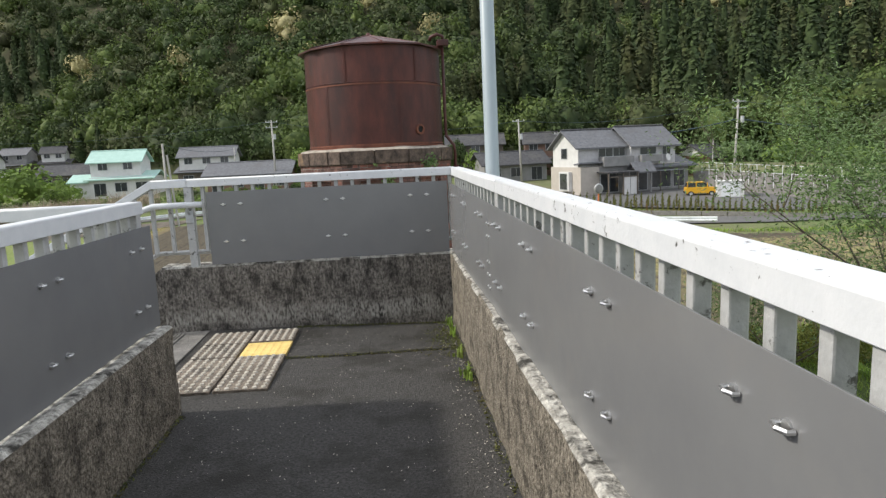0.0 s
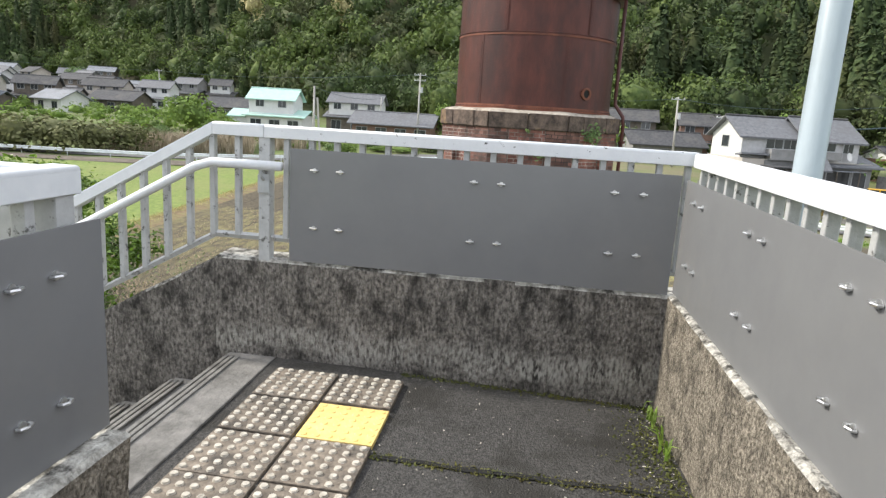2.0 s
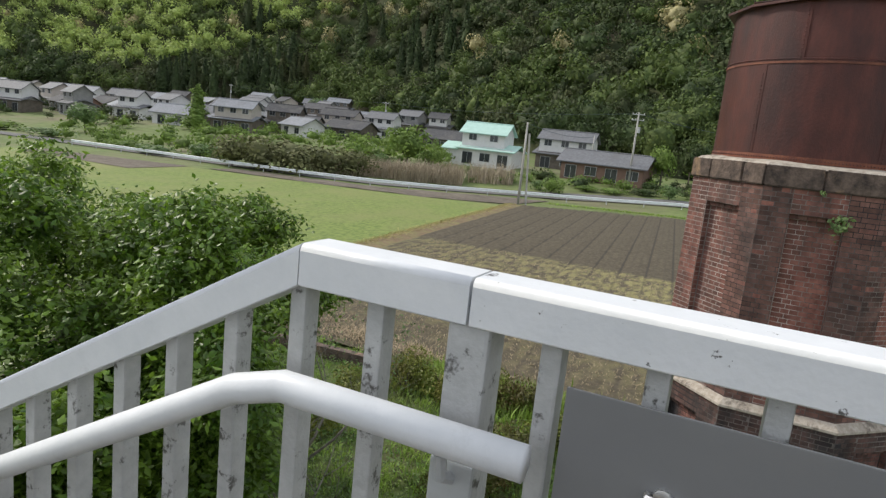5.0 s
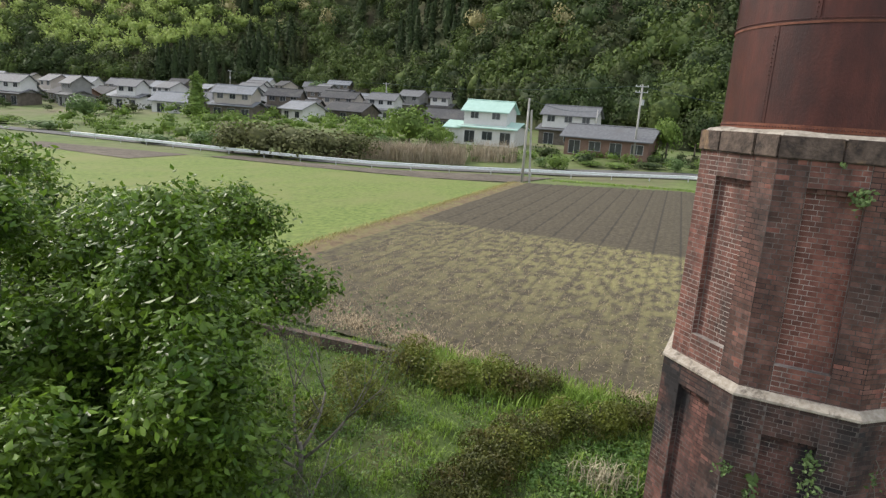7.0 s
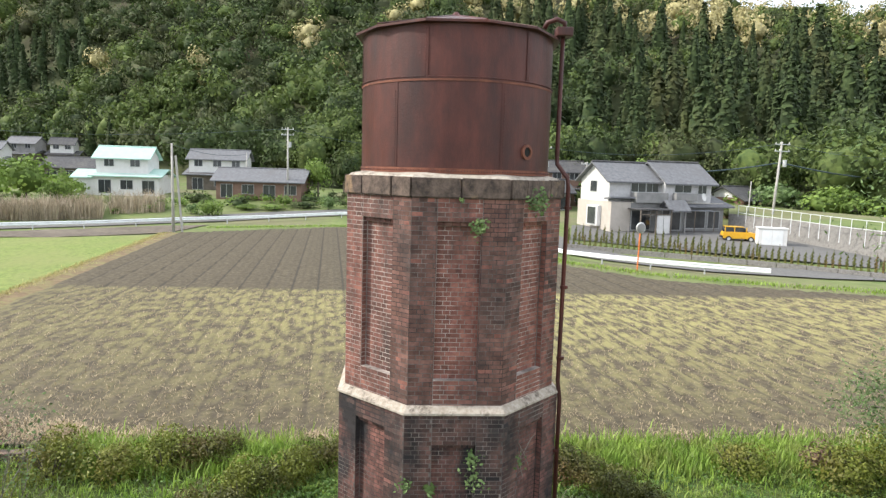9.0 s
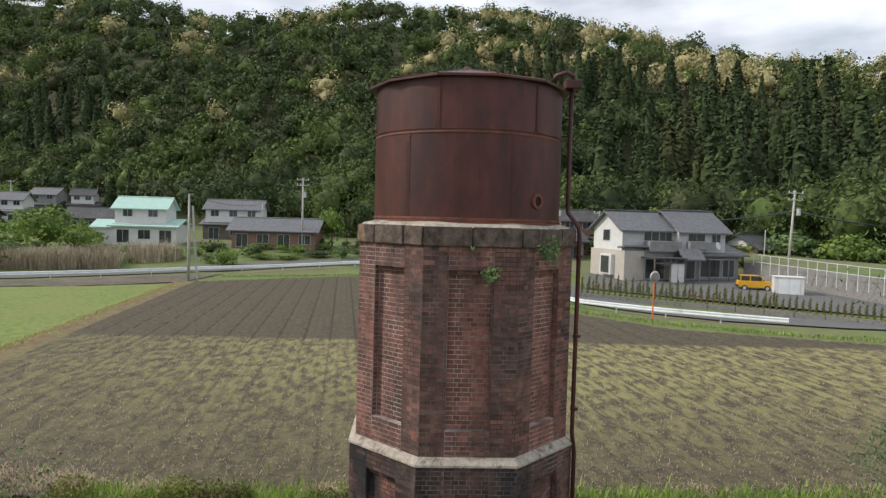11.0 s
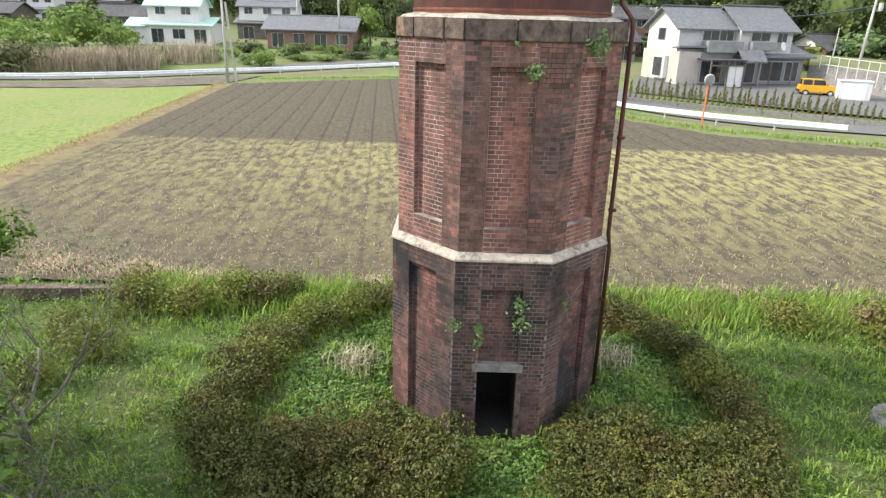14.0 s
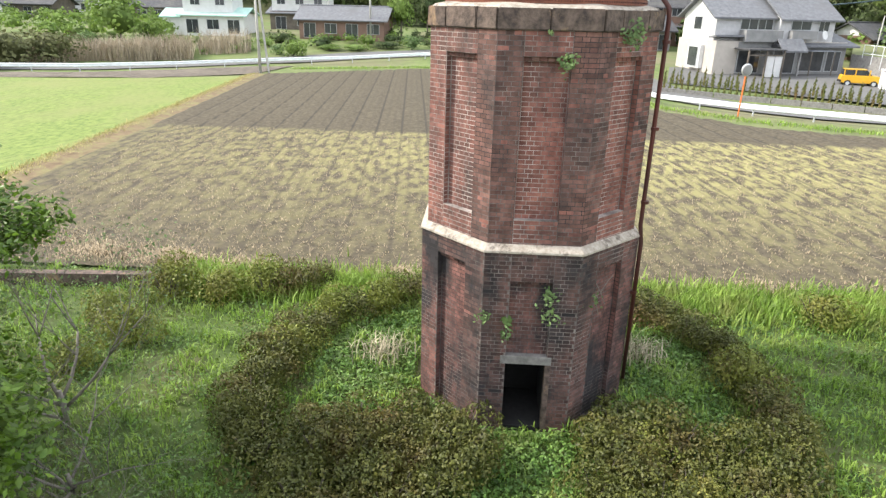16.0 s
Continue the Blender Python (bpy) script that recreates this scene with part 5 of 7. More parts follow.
stone_ = thing("millstone", "round grey stone ring lying in the grass", "stone ring", at=pose(7.15, 13.95, GZ + 0.10))
bm = bmesh.new()
ring = [(0.22, -0.12), (0.62, -0.12), (0.66, -0.06), (0.64, 0.05), (0.58, 0.09), (0.28, 0.07), (0.20, 0.02)]
vv = [[bm.verts.new((r * math.cos(2 * math.pi * i / 28), r * math.sin(2 * math.pi * i / 28), z)) for r, z in ring] for i in range(28)]
for i in range(28):
    for j in range(len(ring)):
        bm.faces.new((vv[i][j], vv[(i + 1) % 28][j], vv[(i + 1) % 28][(j + 1) % 7], vv[i][(j + 1) % 7]))
bmesh.ops.recalc_face_normals(bm, faces=bm.faces)
part("ring", bm, M["concrete_plain"], stone_)


# ---- plants ----
def bush_points(k, rx, ry, rz, g, lumps=7):
    """Points and normals over a lumpy half-ball."""
    cs = np.stack([g.uniform(-0.5, 0.5, lumps) * rx, g.uniform(-0.5, 0.5, lumps) * ry, g.uniform(0.15, 0.6, lumps) * rz], 1)
    rs_ = g.uniform(0.42, 0.62, lumps)
    i = g.integers(0, lumps, k)
    d = g.normal(0, 1, (k, 3))
    d[:, 2] = np.abs(d[:, 2]) * 1.1 - 0.25
    d /= np.linalg.norm(d, axis=1)[:, None]
    p = cs[i] + d * (rs_[i] * (0.86 + 0.22 * g.random(k)))[:, None] * [rx, ry, rz]
    keep = p[:, 2] > -0.02
    return p[keep], d[keep]


def bush(name, label, k, rx, ry, rz, size, mat, seed, group):
    g = np.random.default_rng(seed)
    t = thing(name, label, "shrub", group)
    p, d = bush_points(k, rx, ry, rz, g)
    leaf_quads("foliage", p, d, size, mat, t, seed)
    bm = bmesh.new()
    for i in range(6):
        an_ = i * 1.05 + seed
        tube(bm, [(0, 0, -0.05), (rx * 0.25 * math.cos(an_), ry * 0.25 * math.sin(an_), rz * 0.4), (rx * 0.45 * math.cos(an_), ry * 0.45 * math.sin(an_), rz * 0.8)], 0.02, 5, True, [0.03, 0.02, 0.008])
    tagged(part("stem", bm, M["bark"], t), kind="stuff")
    return t


AZ = [bush("azalea_bush", label_, 2500, 0.95, 0.80, 0.86, 0.039, M[mt], 60 + i, "azalea bushes round the tower")
      for i, (mt, label_) in enumerate((("azalea", "clipped azalea bush with brown-tinged olive leaves"), ("azalea_sunlit", "clipped azalea bush with yellow-green leaves brightened for the sun"), ("azalea", "clipped azalea bush with dull olive leaves")))]
RCX, RCY = -0.50, 14.35     # middle of the planted ring
slots = []
ring_rng = random.Random(12)
for i in range(40):
    an_ = 2 * math.pi * (i + 0.5) / 40 - math.pi / 2
    x, y = RCX + 4.6 * math.cos(an_), RCY + 4.55 * math.sin(an_)
    if abs(x + 0.4) > 0.75 or y > RCY:
        slots.append((x + ring_rng.uniform(-0.1, 0.1), y + ring_rng.uniform(-0.1, 0.1), an_, ring_rng.uniform(0.70, 0.84)))
for rad, n_b, span in ((3.75, 13, 66), (2.95, 11, 62), (2.2, 8, 58)):
    for i in range(n_b):
        an_ = radians(-90 - span + 2 * span * (i + 0.5) / n_b)
        x, y = RCX + rad * math.cos(an_), RCY + rad * math.sin(an_)
        if abs(x + 0.4) > 0.82 and y < 13.0:
            slots.append((x, y, an_, ring_rng.uniform(0.68, 0.85)))
slots += [(-8.6, 17.6, 1, 0.95), (-7.5, 17.9, 2, 0.9), (-6.4, 18.1, 0.4, 0.85), (-5.5, 18.5, 0.7, 0.8), (-9.2, 16.3, 2.2, 0.85), (-8.3, 15.6, 0.2, 0.8), (-9.0, 14.2, 0.9, 0.7), (5.6, 11.2, 0.3, 0.8), (6.4, 10.8, 1.3, 0.8), (9.0, 17.5, 1, 1.1), (10.4, 17.3, 2, 1.2), (11.8, 17.0, 3, 1.1), (6.6, 17.9, 0.6, 0.9), (13.0, 16.8, 0.3, 1.1)]
first = set()
for i, (x, y, an_, sc) in enumerate(slots):
    m_ = Matrix.Translation((x, y, GZ + 0.02)) @ Matrix.Rotation(an_ * 3 + i, 4, "Z")
    # outer and back-left bushes mostly get the copy with sun in its colour
    pick = 1 if (math.hypot(x - RCX, y - RCY) > 6 and i % 4) or (x < RCX and y > RCY + 1 and i % 2) or (i * 7) % 9 < 1 else (i % 2) * 2
    s_ = AZ[pick]
    if pick not in first:
        first.add(pick)
        s_.matrix_basis = m_
        ob = s_
    else:
        ob = copy_thing(s_, m_)
    ob.scale = (sc, sc, sc * (1.08 + 0.14 * math.sin(i * 2.3)))
for x, y in ((8.8, 18.1), (11.2, 17.8), (12.8, 17.9)):
    b_ = bush("red_tip_shrub", "young red-tipped shrub among the grass", 900, 0.55, 0.5, 0.65, 0.035, M["wall_brown"], int(x * 10), "red-tipped shrubs")
    b_.matrix_basis = Matrix.Translation((x, y, GZ))


def limb(bm, p, d, L, r, depth, g, tips, up=0.15, split=3, bend=0.35):
    pts, radii = [p.copy()], [r]
    q = p.copy()
    for s in range(3):
        d = (d + Vector((g.uniform(-bend, bend), g.uniform(-bend, bend), g.uniform(-bend, bend) * 0.5 + up)) * 0.5).normalized()
        q = q + d * L / 3
        pts.append(q.copy())
        radii.append(r * (1 - 0.42 * (s + 1) / 3))
    tube(bm, pts, r, 7 if depth > 2 else 3, depth > 2, radii)
    tips.extend((pts[2].copy(), pts[3].copy()))
    if depth > 0:
        for i in range(split):
            nd = (d + Vector((g.uniform(-1, 1), g.uniform(-1, 1), g.uniform(-0.45, 0.7))) * 0.85).normalized()
            limb(bm, pts[-1] if i else pts[-2], nd, L * g.uniform(0.62, 0.85), radii[-1] * 0.8, depth - 1, g, tips, up, split, bend)


def tree(name, label, at, height, r, seed, leaves, size, mat, spread, depth=3, category="tree", up=0.15, ratio=0.5, lean=(0, 0), L0=0.3, flat=0.7, split=3):
    g = random.Random(seed)
    gn = np.random.default_rng(seed)
    t = thing(name, label, category)
    bm, tips = bmesh.new(), []
    p = Vector(at)
    top = p + Vector((lean[0], lean[1], height * L0))
    tube(bm, [p - Vector((0, 0, 0.15)), p + Vector((0, 0, 0.3)), (p + top) / 2 + Vector((0.06, 0, 0)), top], r, 10, True, [r * 1.5, r * 1.1, r * 0.95, r * 0.8])
    for i in range(5):
        an_ = 2 * math.pi * i / 5 + g.uniform(-0.3, 0.3)
        limb(bm, top - Vector((0, 0, g.uniform(0, 0.5))), Vector((math.cos(an_), math.sin(an_), g.uniform(0.3, 0.9))).normalized(), height * 0.27 * g.uniform(0.85, 1.2), r * 0.55, depth, g, tips, up, split)
    part("trunk", bm, M["bark"] if leaves > 3000 else M["twig"], t, "", True)
    if leaves:
        tp = np.array([tuple(v) for v in tips])
        i = gn.integers(0, len(tp), leaves)
        off = gn.normal(0, 1, (leaves, 3)) * [spread, spread, spread * flat]
        cc = tp[i] + off
        nn = off / (np.linalg.norm(off, axis=1)[:, None] + 1e-6) * 0.5 + np.array([0, 0, 0.9])
        leaf_quads("crown", cc, nn, size, mat, t, seed, ratio)
    return t


tree("broadleaf_tree", "broad-leaved tree with glossy fresh green leaves beside the bridge", (-9.3, 9.3, GZ), 6.85, 0.16, 21, 64000, 0.052, M["leaf_tree"], 0.20, 3, up=0.08, flat=0.45)
tree("broadleaf_tree", "leafy green tree beside the broad one", (-11.2, 8.6, GZ), 6.9, 0.15, 27, 44000, 0.055, M["leaf_tree"], 0.21, 3, up=0.08, flat=0.45)
tree("broadleaf_tree", "low leafy green tree in the shade of the taller ones", (-8.6, 6.9, GZ), 3.9, 0.08, 41, 22000, 0.055, M["leaf_tree"], 0.26, 3, up=0.05, flat=0.6)
tree("broadleaf_tree", "low dense green tree under the broad one", (-7.9, 8.3, GZ), 3.9, 0.07, 52, 26000, 0.055, M["leaf_tree"], 0.30, 3, up=0.05, flat=0.7)
tree("broadleaf_tree", "low spreading green tree at the edge of the grass", (-9.9, 10.6, GZ), 3.3, 0.07, 57, 24000, 0.055, M["leaf_tree"], 0.30, 3, up=0.05, flat=0.7)
tree("feathery_tree", "young feathery pale green tree at the field edge", (10.4, 15.6, GZ), 5.0, 0.05, 47, 10000, 0.06, M["leaf_pale"], 0.28, 3, up=0.2, ratio=0.3, L0=0.15)
tree("feathery_tree", "tall feathery pale green tree beyond the railing", (12.1, 11.3, GZ), 9.3, 0.13, 33, 36000, 0.06, M["leaf_pale"], 0.50, 3, up=0.22, ratio=0.3, L0=0.22)
tree("bare_tree", "nearly bare grey-twigged tree with a few leaves", (-8.0, 12.6, GZ), 4.0, 0.06, 35, 1500, 0.03, M["leaf_pale"], 0.18, 5, up=0.2, L0=0.18)
tree("bare_tree", "nearly bare grey-twigged tree beside the grass", (-6.9, 11.0, GZ), 3.0, 0.045, 39, 900, 0.03, M["leaf_pale"], 0.18, 5, up=0.1, L0=0.15)

tree("bare_tree", "low bare grey-twigged shrub in the grass", (-6.3, 9.9, GZ), 2.4, 0.04, 44, 900, 0.03, M["leaf_pale"], 0.18, 5, up=0.1, L0=0.12)


# ---- woods: many crowns in one mesh of each kind ----
def crown_template(seed, leaves, cone=False, size=0.20, heart=0.40, fine=2, lumps=8):
    """A unit crown: leaf clumps over a lumpy form. heart None: a dark mass of rounded boughs fills it."""
    g = np.random.default_rng(seed)
    cs = g.uniform(-0.55, 0.55, (lumps, 3)) * [1, 1, 0.75]
    rs_ = g.uniform(0.30, 0.56, lumps)
    if cone:
        h = g.random(leaves) ** 0.8
        rad = (1 - h) * 0.30 + 0.02
        an_ = g.uniform(0, 2 * np.pi, leaves)
        rad = rad * (0.72 + 0.42 * g.random(leaves)) * (1 + 0.22 * np.sin(4 * an_ + 11 * h + seed))
        p = np.stack([rad * np.cos(an_), rad * np.sin(an_), h * 2.0 - 0.3], 1)
        nrm = np.stack([np.cos(an_), np.sin(an_), np.full(leaves, 0.5)], 1)
    else:
        i = g.integers(0, lumps, leaves)
        nrm = g.normal(0, 1, (leaves, 3))
        nrm[:, 2] = nrm[:, 2] * 0.8 + 0.35
        nrm /= np.linalg.norm(nrm, axis=1)[:, None]
        p = cs[i] + nrm * rs_[i][:, None] * (0.80 + 0.30 * g.random(leaves))[:, None]
    nrm = nrm + g.normal(0, 0.34, (leaves, 3))
    nrm /= np.linalg.norm(nrm, axis=1)[:, None]
    r = g.normal(0, 1, (leaves, 3))
    u = np.cross(nrm, r)
    u /= np.linalg.norm(u, axis=1)[:, None]
    w = np.cross(nrm, u)
    s = size * g.uniform(0.6, 1.3, leaves)[:, None]
    v = np.stack([p - u * s, p + w * s * 0.7, p + u * s, p - w * s * 0.7], 1).reshape(-1, 3)
    k0 = np.arange(leaves)[:, None] * 4
    f = np.concatenate([k0 + [[0, 1, 2]], k0 + [[0, 2, 3]]], 0)
    bm = bmesh.new()
    bmesh.ops.create_icosphere(bm, subdivisions=fine, radius=1.0)
    cv = np.array([tuple(q.co) for q in bm.verts])
    cf = np.array([[q.index for q in fc.verts] for fc in bm.faces])
    bm.free()
    if cone:
        hz = (cv[:, 2] + 1) / 2
        an_ = np.arctan2(cv[:, 1], cv[:, 0])
        wide = 0.17 * (1.25 - hz) * (1 + 0.2 * np.sin(5 * an_ + 9 * hz + seed))
        cv = np.stack([cv[:, 0] * wide, cv[:, 1] * wide, hz * 1.9 - 0.3], 1)
    elif heart is None:
        along = cv @ cs.T
        root = rs_ ** 2 - (cs ** 2).sum(1) + along ** 2
        reach = np.where(root > 0, along + np.sqrt(np.maximum(root, 0)), 0.3)
        cv = cv * (0.62 * reach.max(1))[:, None]
    else:
        cv = cv * (heart + 0.10 * np.sin(cv @ np.array([[5.0], [7.0], [4.0]]) + seed))
    return np.concatenate([v, cv]), np.concatenate([f, cf + len(v)])


def wood(name, label, spots, templates, mat):
    """spots: rows of x, y, z, width, height."""
    if not len(spots):
        return None
    g = np.random.default_rng(len(spots))
    vs, fs, base = [], [], 0
    for i, (x, y, z, w, h) in enumerate(spots):
        tv, tf = templates[i % len(templates)]
        an_ = g.uniform(0, 6.28)
        c_, s_ = math.cos(an_), math.sin(an_)
        p = np.stack([(tv[:, 0] * c_ - tv[:, 1] * s_) * w + x, (tv[:, 0] * s_ + tv[:, 1] * c_) * w + y, tv[:, 2] * h + z], 1)
        vs.append(p)
        fs.append(tf + base)
        base += len(tv)
    ob = mesh_np(name, np.concatenate(vs), np.concatenate(fs), mat, None, True)
    return tagged(ob, label, "woods", kind="stuff")


TB = [crown_template(100 + i, 265, size=0.088, heart=None, fine=1, lumps=9) for i in range(8)]
TY_ = [crown_template(200 + i, 190, size=0.105, heart=None, fine=1, lumps=9) for i in range(6)]
TV = [crown_template(180 + i, 100, size=0.125, heart=None, fine=1) for i in range(4)]
TN = [crown_template(160 + i, 900, size=0.062, heart=None, fine=2, lumps=14) for i in range(6)]
TC = [crown_template(120 + i, 330, cone=True, size=0.052, heart=None) for i in range(5)]
TS_ = [crown_template(140 + i, 900, size=0.07) for i in range(4)]
g = random.Random(77)
spots = {"a": [], "b": [], "c": [], "d": [], "cedar": []}
r_rows = []
u = 0.0
while u < 1.0:
    r_rows.append(u)
    u += 0.024 + 0.015 * u
for ui, u in enumerate(r_rows):
    az = -70.0 + (ui % 2) * 0.8
    while az < 44:
        f = hill_foot(az)
        rd = max(330.0, f + 190)
        r = f + 2 + (rd - f + 8) * u
        stepm = 6.0 + 3.0 * u
        az2 = az + g.uniform(-0.5, 0.5) * math.degrees(stepm / r)
        r2 = r + g.uniform(-2.6, 2.6)
        x, y = -1.26 + r2 * math.sin(radians(az2)), 3.9 + r2 * math.cos(radians(az2))
        z = hill_z(x, y)
        nv = noise.noise(Vector((x * 0.02, y * 0.02, 3.0)))
        nw = noise.noise(Vector((x * 0.035, y * 0.035, 9.0)))
        ced = (az2 > 7 and 0.06 < u < 0.5 and nv > -0.2) or (-44 < az2 < -22 and nv > 0.05 and 0.02 < u < 0.35 and nw < 0.25) or (nv > 0.5 and u < 0.7)
        if ced:
            h = g.uniform(5.0, 10.5)
            spots["cedar"].append((x, y, z + h * 0.3, h * g.uniform(1.1, 1.6), h))
        else:
            w = g.uniform(3.4, 7.0)
            bloom = u > 0.28 and (nw > 0.08 or (az2 > 6 and u > 0.45 and nw > -0.2)) and g.random() < 0.62
            key = "c" if bloom and g.random() < 0.4 else ("b" if (bloom or nw > 0.12 or g.random() < 0.2 or (az2 < -40 and u > 0.16 and g.random() < 0.85) or (az2 < -28 and u > 0.3 and g.random() < 0.6)) else "a")
            # western slope: brighter crowns carry the sunlight in their colour
            if key != "c" and az2 < -34 and u > 0.10 + 0.02 * (az2 + 50) * (az2 > -50) and nw > -0.35 and g.random() < 0.85:
                key = "d"
            if az2 > 4 and u > 0.5 and nw > -0.3 and g.random() < 0.55:
                key = "c" if g.random() < 0.6 else "b"
            spots[key].append((x, y, z + w * 1.05, w, w * g.uniform(0.85, 1.25)))
        az += math.degrees(stepm / r)
near_row = {k_: [s_ for s_ in v_ if math.hypot(s_[0] - CX, s_[1] - CY) < 165] for k_, v_ in spots.items()}
for k_ in ("a", "b"):
    spots[k_] = [s_ for s_ in spots[k_] if s_ not in set(near_row[k_])]
wood("woods_foot", "dense green trees along the foot of the hill", near_row["a"], TN, M["wood_a"])
wood("woods_foot", "fresh green trees along the foot of the hill", near_row["b"], TN, M["wood_b"])
wood("woods_dark", "dense dark green broad-leaved woods on the hillside", spots["a"], TB, M["wood_a"])
wood("woods_fresh", "fresh green tree crowns on the hillside", spots["b"], TB, M["wood_b"])
wood("woods_sunlit", "hillside tree crowns with sunlight put into their bright yellow-green", spots["d"], TY_, M["wood_sunlit"])
wood("woods_bloom", "pale yellow flowering tree crowns on the hillside", spots["c"], TB, M["wood_c"])
wood("woods_cedar", "dark pointed cedar trees on the hillside", spots["cedar"], TC, M["cedar"])


# ---- road, guard rails, village ----


def polar(az, d):
    return CX + d * math.sin(radians(az)), CY + d * math.cos(radians(az))


def ribbon(name, mat, line, width, dz, label):
    bm = bmesh.new()
    prev = None
    pts = [Vector((x, y, 0)) for x, y in line]
    fine = []
    for a_, b_ in zip(pts, pts[1:]):
        k_ = max(1, int((b_ - a_).length / 5))
        fine += [a_.lerp(b_, i / k_) for i in range(k_)]
    fine.append(pts[-1])
    for i, p in enumerate(fine):
        d_ = (fine[min(i + 1, len(fine) - 1)] - fine[max(i - 1, 0)]).normalized()
        s_ = Vector((-d_.y, d_.x, 0)) * width / 2
        cur = []
        for q in (p - s_, p + s_):
            cur.append(bm.verts.new((q.x, q.y, ground_z(q.x, q.y) + dz)))
        if prev:
            bm.faces.new((prev[0], cur[0], cur[1], prev[1]))
        prev = cur
    bm.normal_update()
    for f_ in bm.faces:
        if f_.normal.z < 0:
            f_.normal_flip()
    return tagged(link_bm(name, bm, mat), label, "road", kind="structure")


ROAD = [(-110, 63), (-86, 65.4), (-73, 66.8), (-60, 68), (-50, 69.2), (-42, 71.6), (-35.5, 77), (-28, 84.6), (-18, 89.6), (-9, 93), (6, 89), (12.4, 74), (15, 61), (17.2, 57.6), (20, 54.8), (23, 52.6), (30, 50.4), (60, 47.5)]
ribbon("road", M["road"], ROAD, 4.6, 0.08, "narrow grey asphalt village road")


def guard_rail(line, spacing, label):
    t_ = thing("guard_rail", label, "guard rail")
    pts = [Vector((x, y, ground_z(x, y))) for x, y in line]
    for a_, b_ in zip(pts, pts[1:]):
        L_ = (b_ - a_).length
        k_ = max(1, round(L_ / spacing))
        for i in range(k_):
            p, q = a_.lerp(b_, i / k_), a_.lerp(b_, (i + 1) / k_)
            d_ = (q - p).normalized()
            n_ = Vector((d_.y, -d_.x, 0)).normalized()
            bm = bmesh.new()
            prof = [(0.0, 0.42), (0.05, 0.46), (0.05, 0.54), (0.01, 0.60), (0.05, 0.66), (0.05, 0.74), (0.0, 0.78), (-0.02, 0.78), (-0.02, 0.42)]
            r0 = [bm.verts.new(p + n_ * u + Vector((0, 0, w))) for u, w in prof]
            r1 = [bm.verts.new(q + n_ * u + Vector((0, 0, w))) for u, w in prof]
            for j in range(len(prof)):
                j2 = (j + 1) % len(prof)
                bm.faces.new((r0[j], r1[j], r1[j2], r0[j2]))
            bm.faces.new(r0)
            bm.faces.new(r1[::-1])
            bmesh.ops.recalc_face_normals(bm, faces=bm.faces)
            part("beam", bm, M["guard_white"], t_)
            part("post", tb([p - n_ * 0.09 - Vector((0, 0, 0.2)), p - n_ * 0.09 + Vector((0, 0, 0.76))], 0.06, 8), M["galv"], t_)
    return t_


guard_rail([(-86, 62), (-73, 63.3), (-60, 64.5), (-50, 65.7), (-41.5, 68), (-34, 73.2), (-26.5, 80.8), (-17.6, 85.6), (-9, 89.2), (4, 86)], 4.4, "long white steel guard rail along the village road")
guard_rail([(9.3, 73), (10.8, 62), (12.3, 56.6), (14.8, 54.2), (17.8, 51.7), (21.1, 49.7), (24.9, 47.6)], 3.6, "white steel guard rail on the road bend")


def gable_roof(x0, x1, y0, y1, z, rise, over=0.5, thick=0.16):
    """Two roof slabs with their ridge along x, as one solid outline drawn out."""
    bm = bmesh.new()
    ym = (y0 + y1) / 2
    k_ = rise / ((y1 - y0) / 2)
    e_ = over * k_
    pts = [(x0 - over, y0 - over, z - e_), (x0 - over, ym, z + rise), (x0 - over, y1 + over, z - e_), (x0 - over, y1 + over, z - e_ - thick), (x0 - over, ym, z + rise - thick), (x0 - over, y0 - over, z - e_ - thick)]
    extrude_poly(bm, pts, (x1 - x0 + 2 * over, 0, 0))
    return bm


def ridge_tiles(x0, x1, y, z, over=0.5):
    return tb([(x0 - over, y, z), (x1 + over, y, z)], 0.13, 6)


def gable_wall(x, y0, y1, z, rise, th=0.14):
    bm = bmesh.new()
    extrude_poly(bm, [(x, y0, z), (x, (y0 + y1) / 2, z + rise), (x, y1, z)], (th, 0, 0))
    return bm


def window(t_, x, z, w, h, y, face="front"):
    """A framed window with a dark pane, in the wall plane y (front) or x (side)."""
    if face == "front":
        fr = part("window", bx(x - w / 2 - 0.06, x + w / 2 + 0.06, y - 0.05, y + 0.02, z - 0.06, z + h + 0.06), M["galv"], t_)
        part("pane", bx(x - w / 2, x - 0.03, y - 0.058, y - 0.045, z, z + h), M["glass_dark"], fr)
        part("pane", bx(x + 0.03, x + w / 2, y - 0.062, y - 0.045, z, z + h), M["glass_dark"], fr)
    else:
        fr = part("window", bx(y - 0.05, y + 0.02, x - w / 2 - 0.06, x + w / 2 + 0.06, z - 0.06, z + h + 0.06), M["galv"], t_)
        part("pane", bx(y - 0.06, y - 0.045, x - w / 2, x + w / 2, z, z + h), M["glass_dark"], fr)


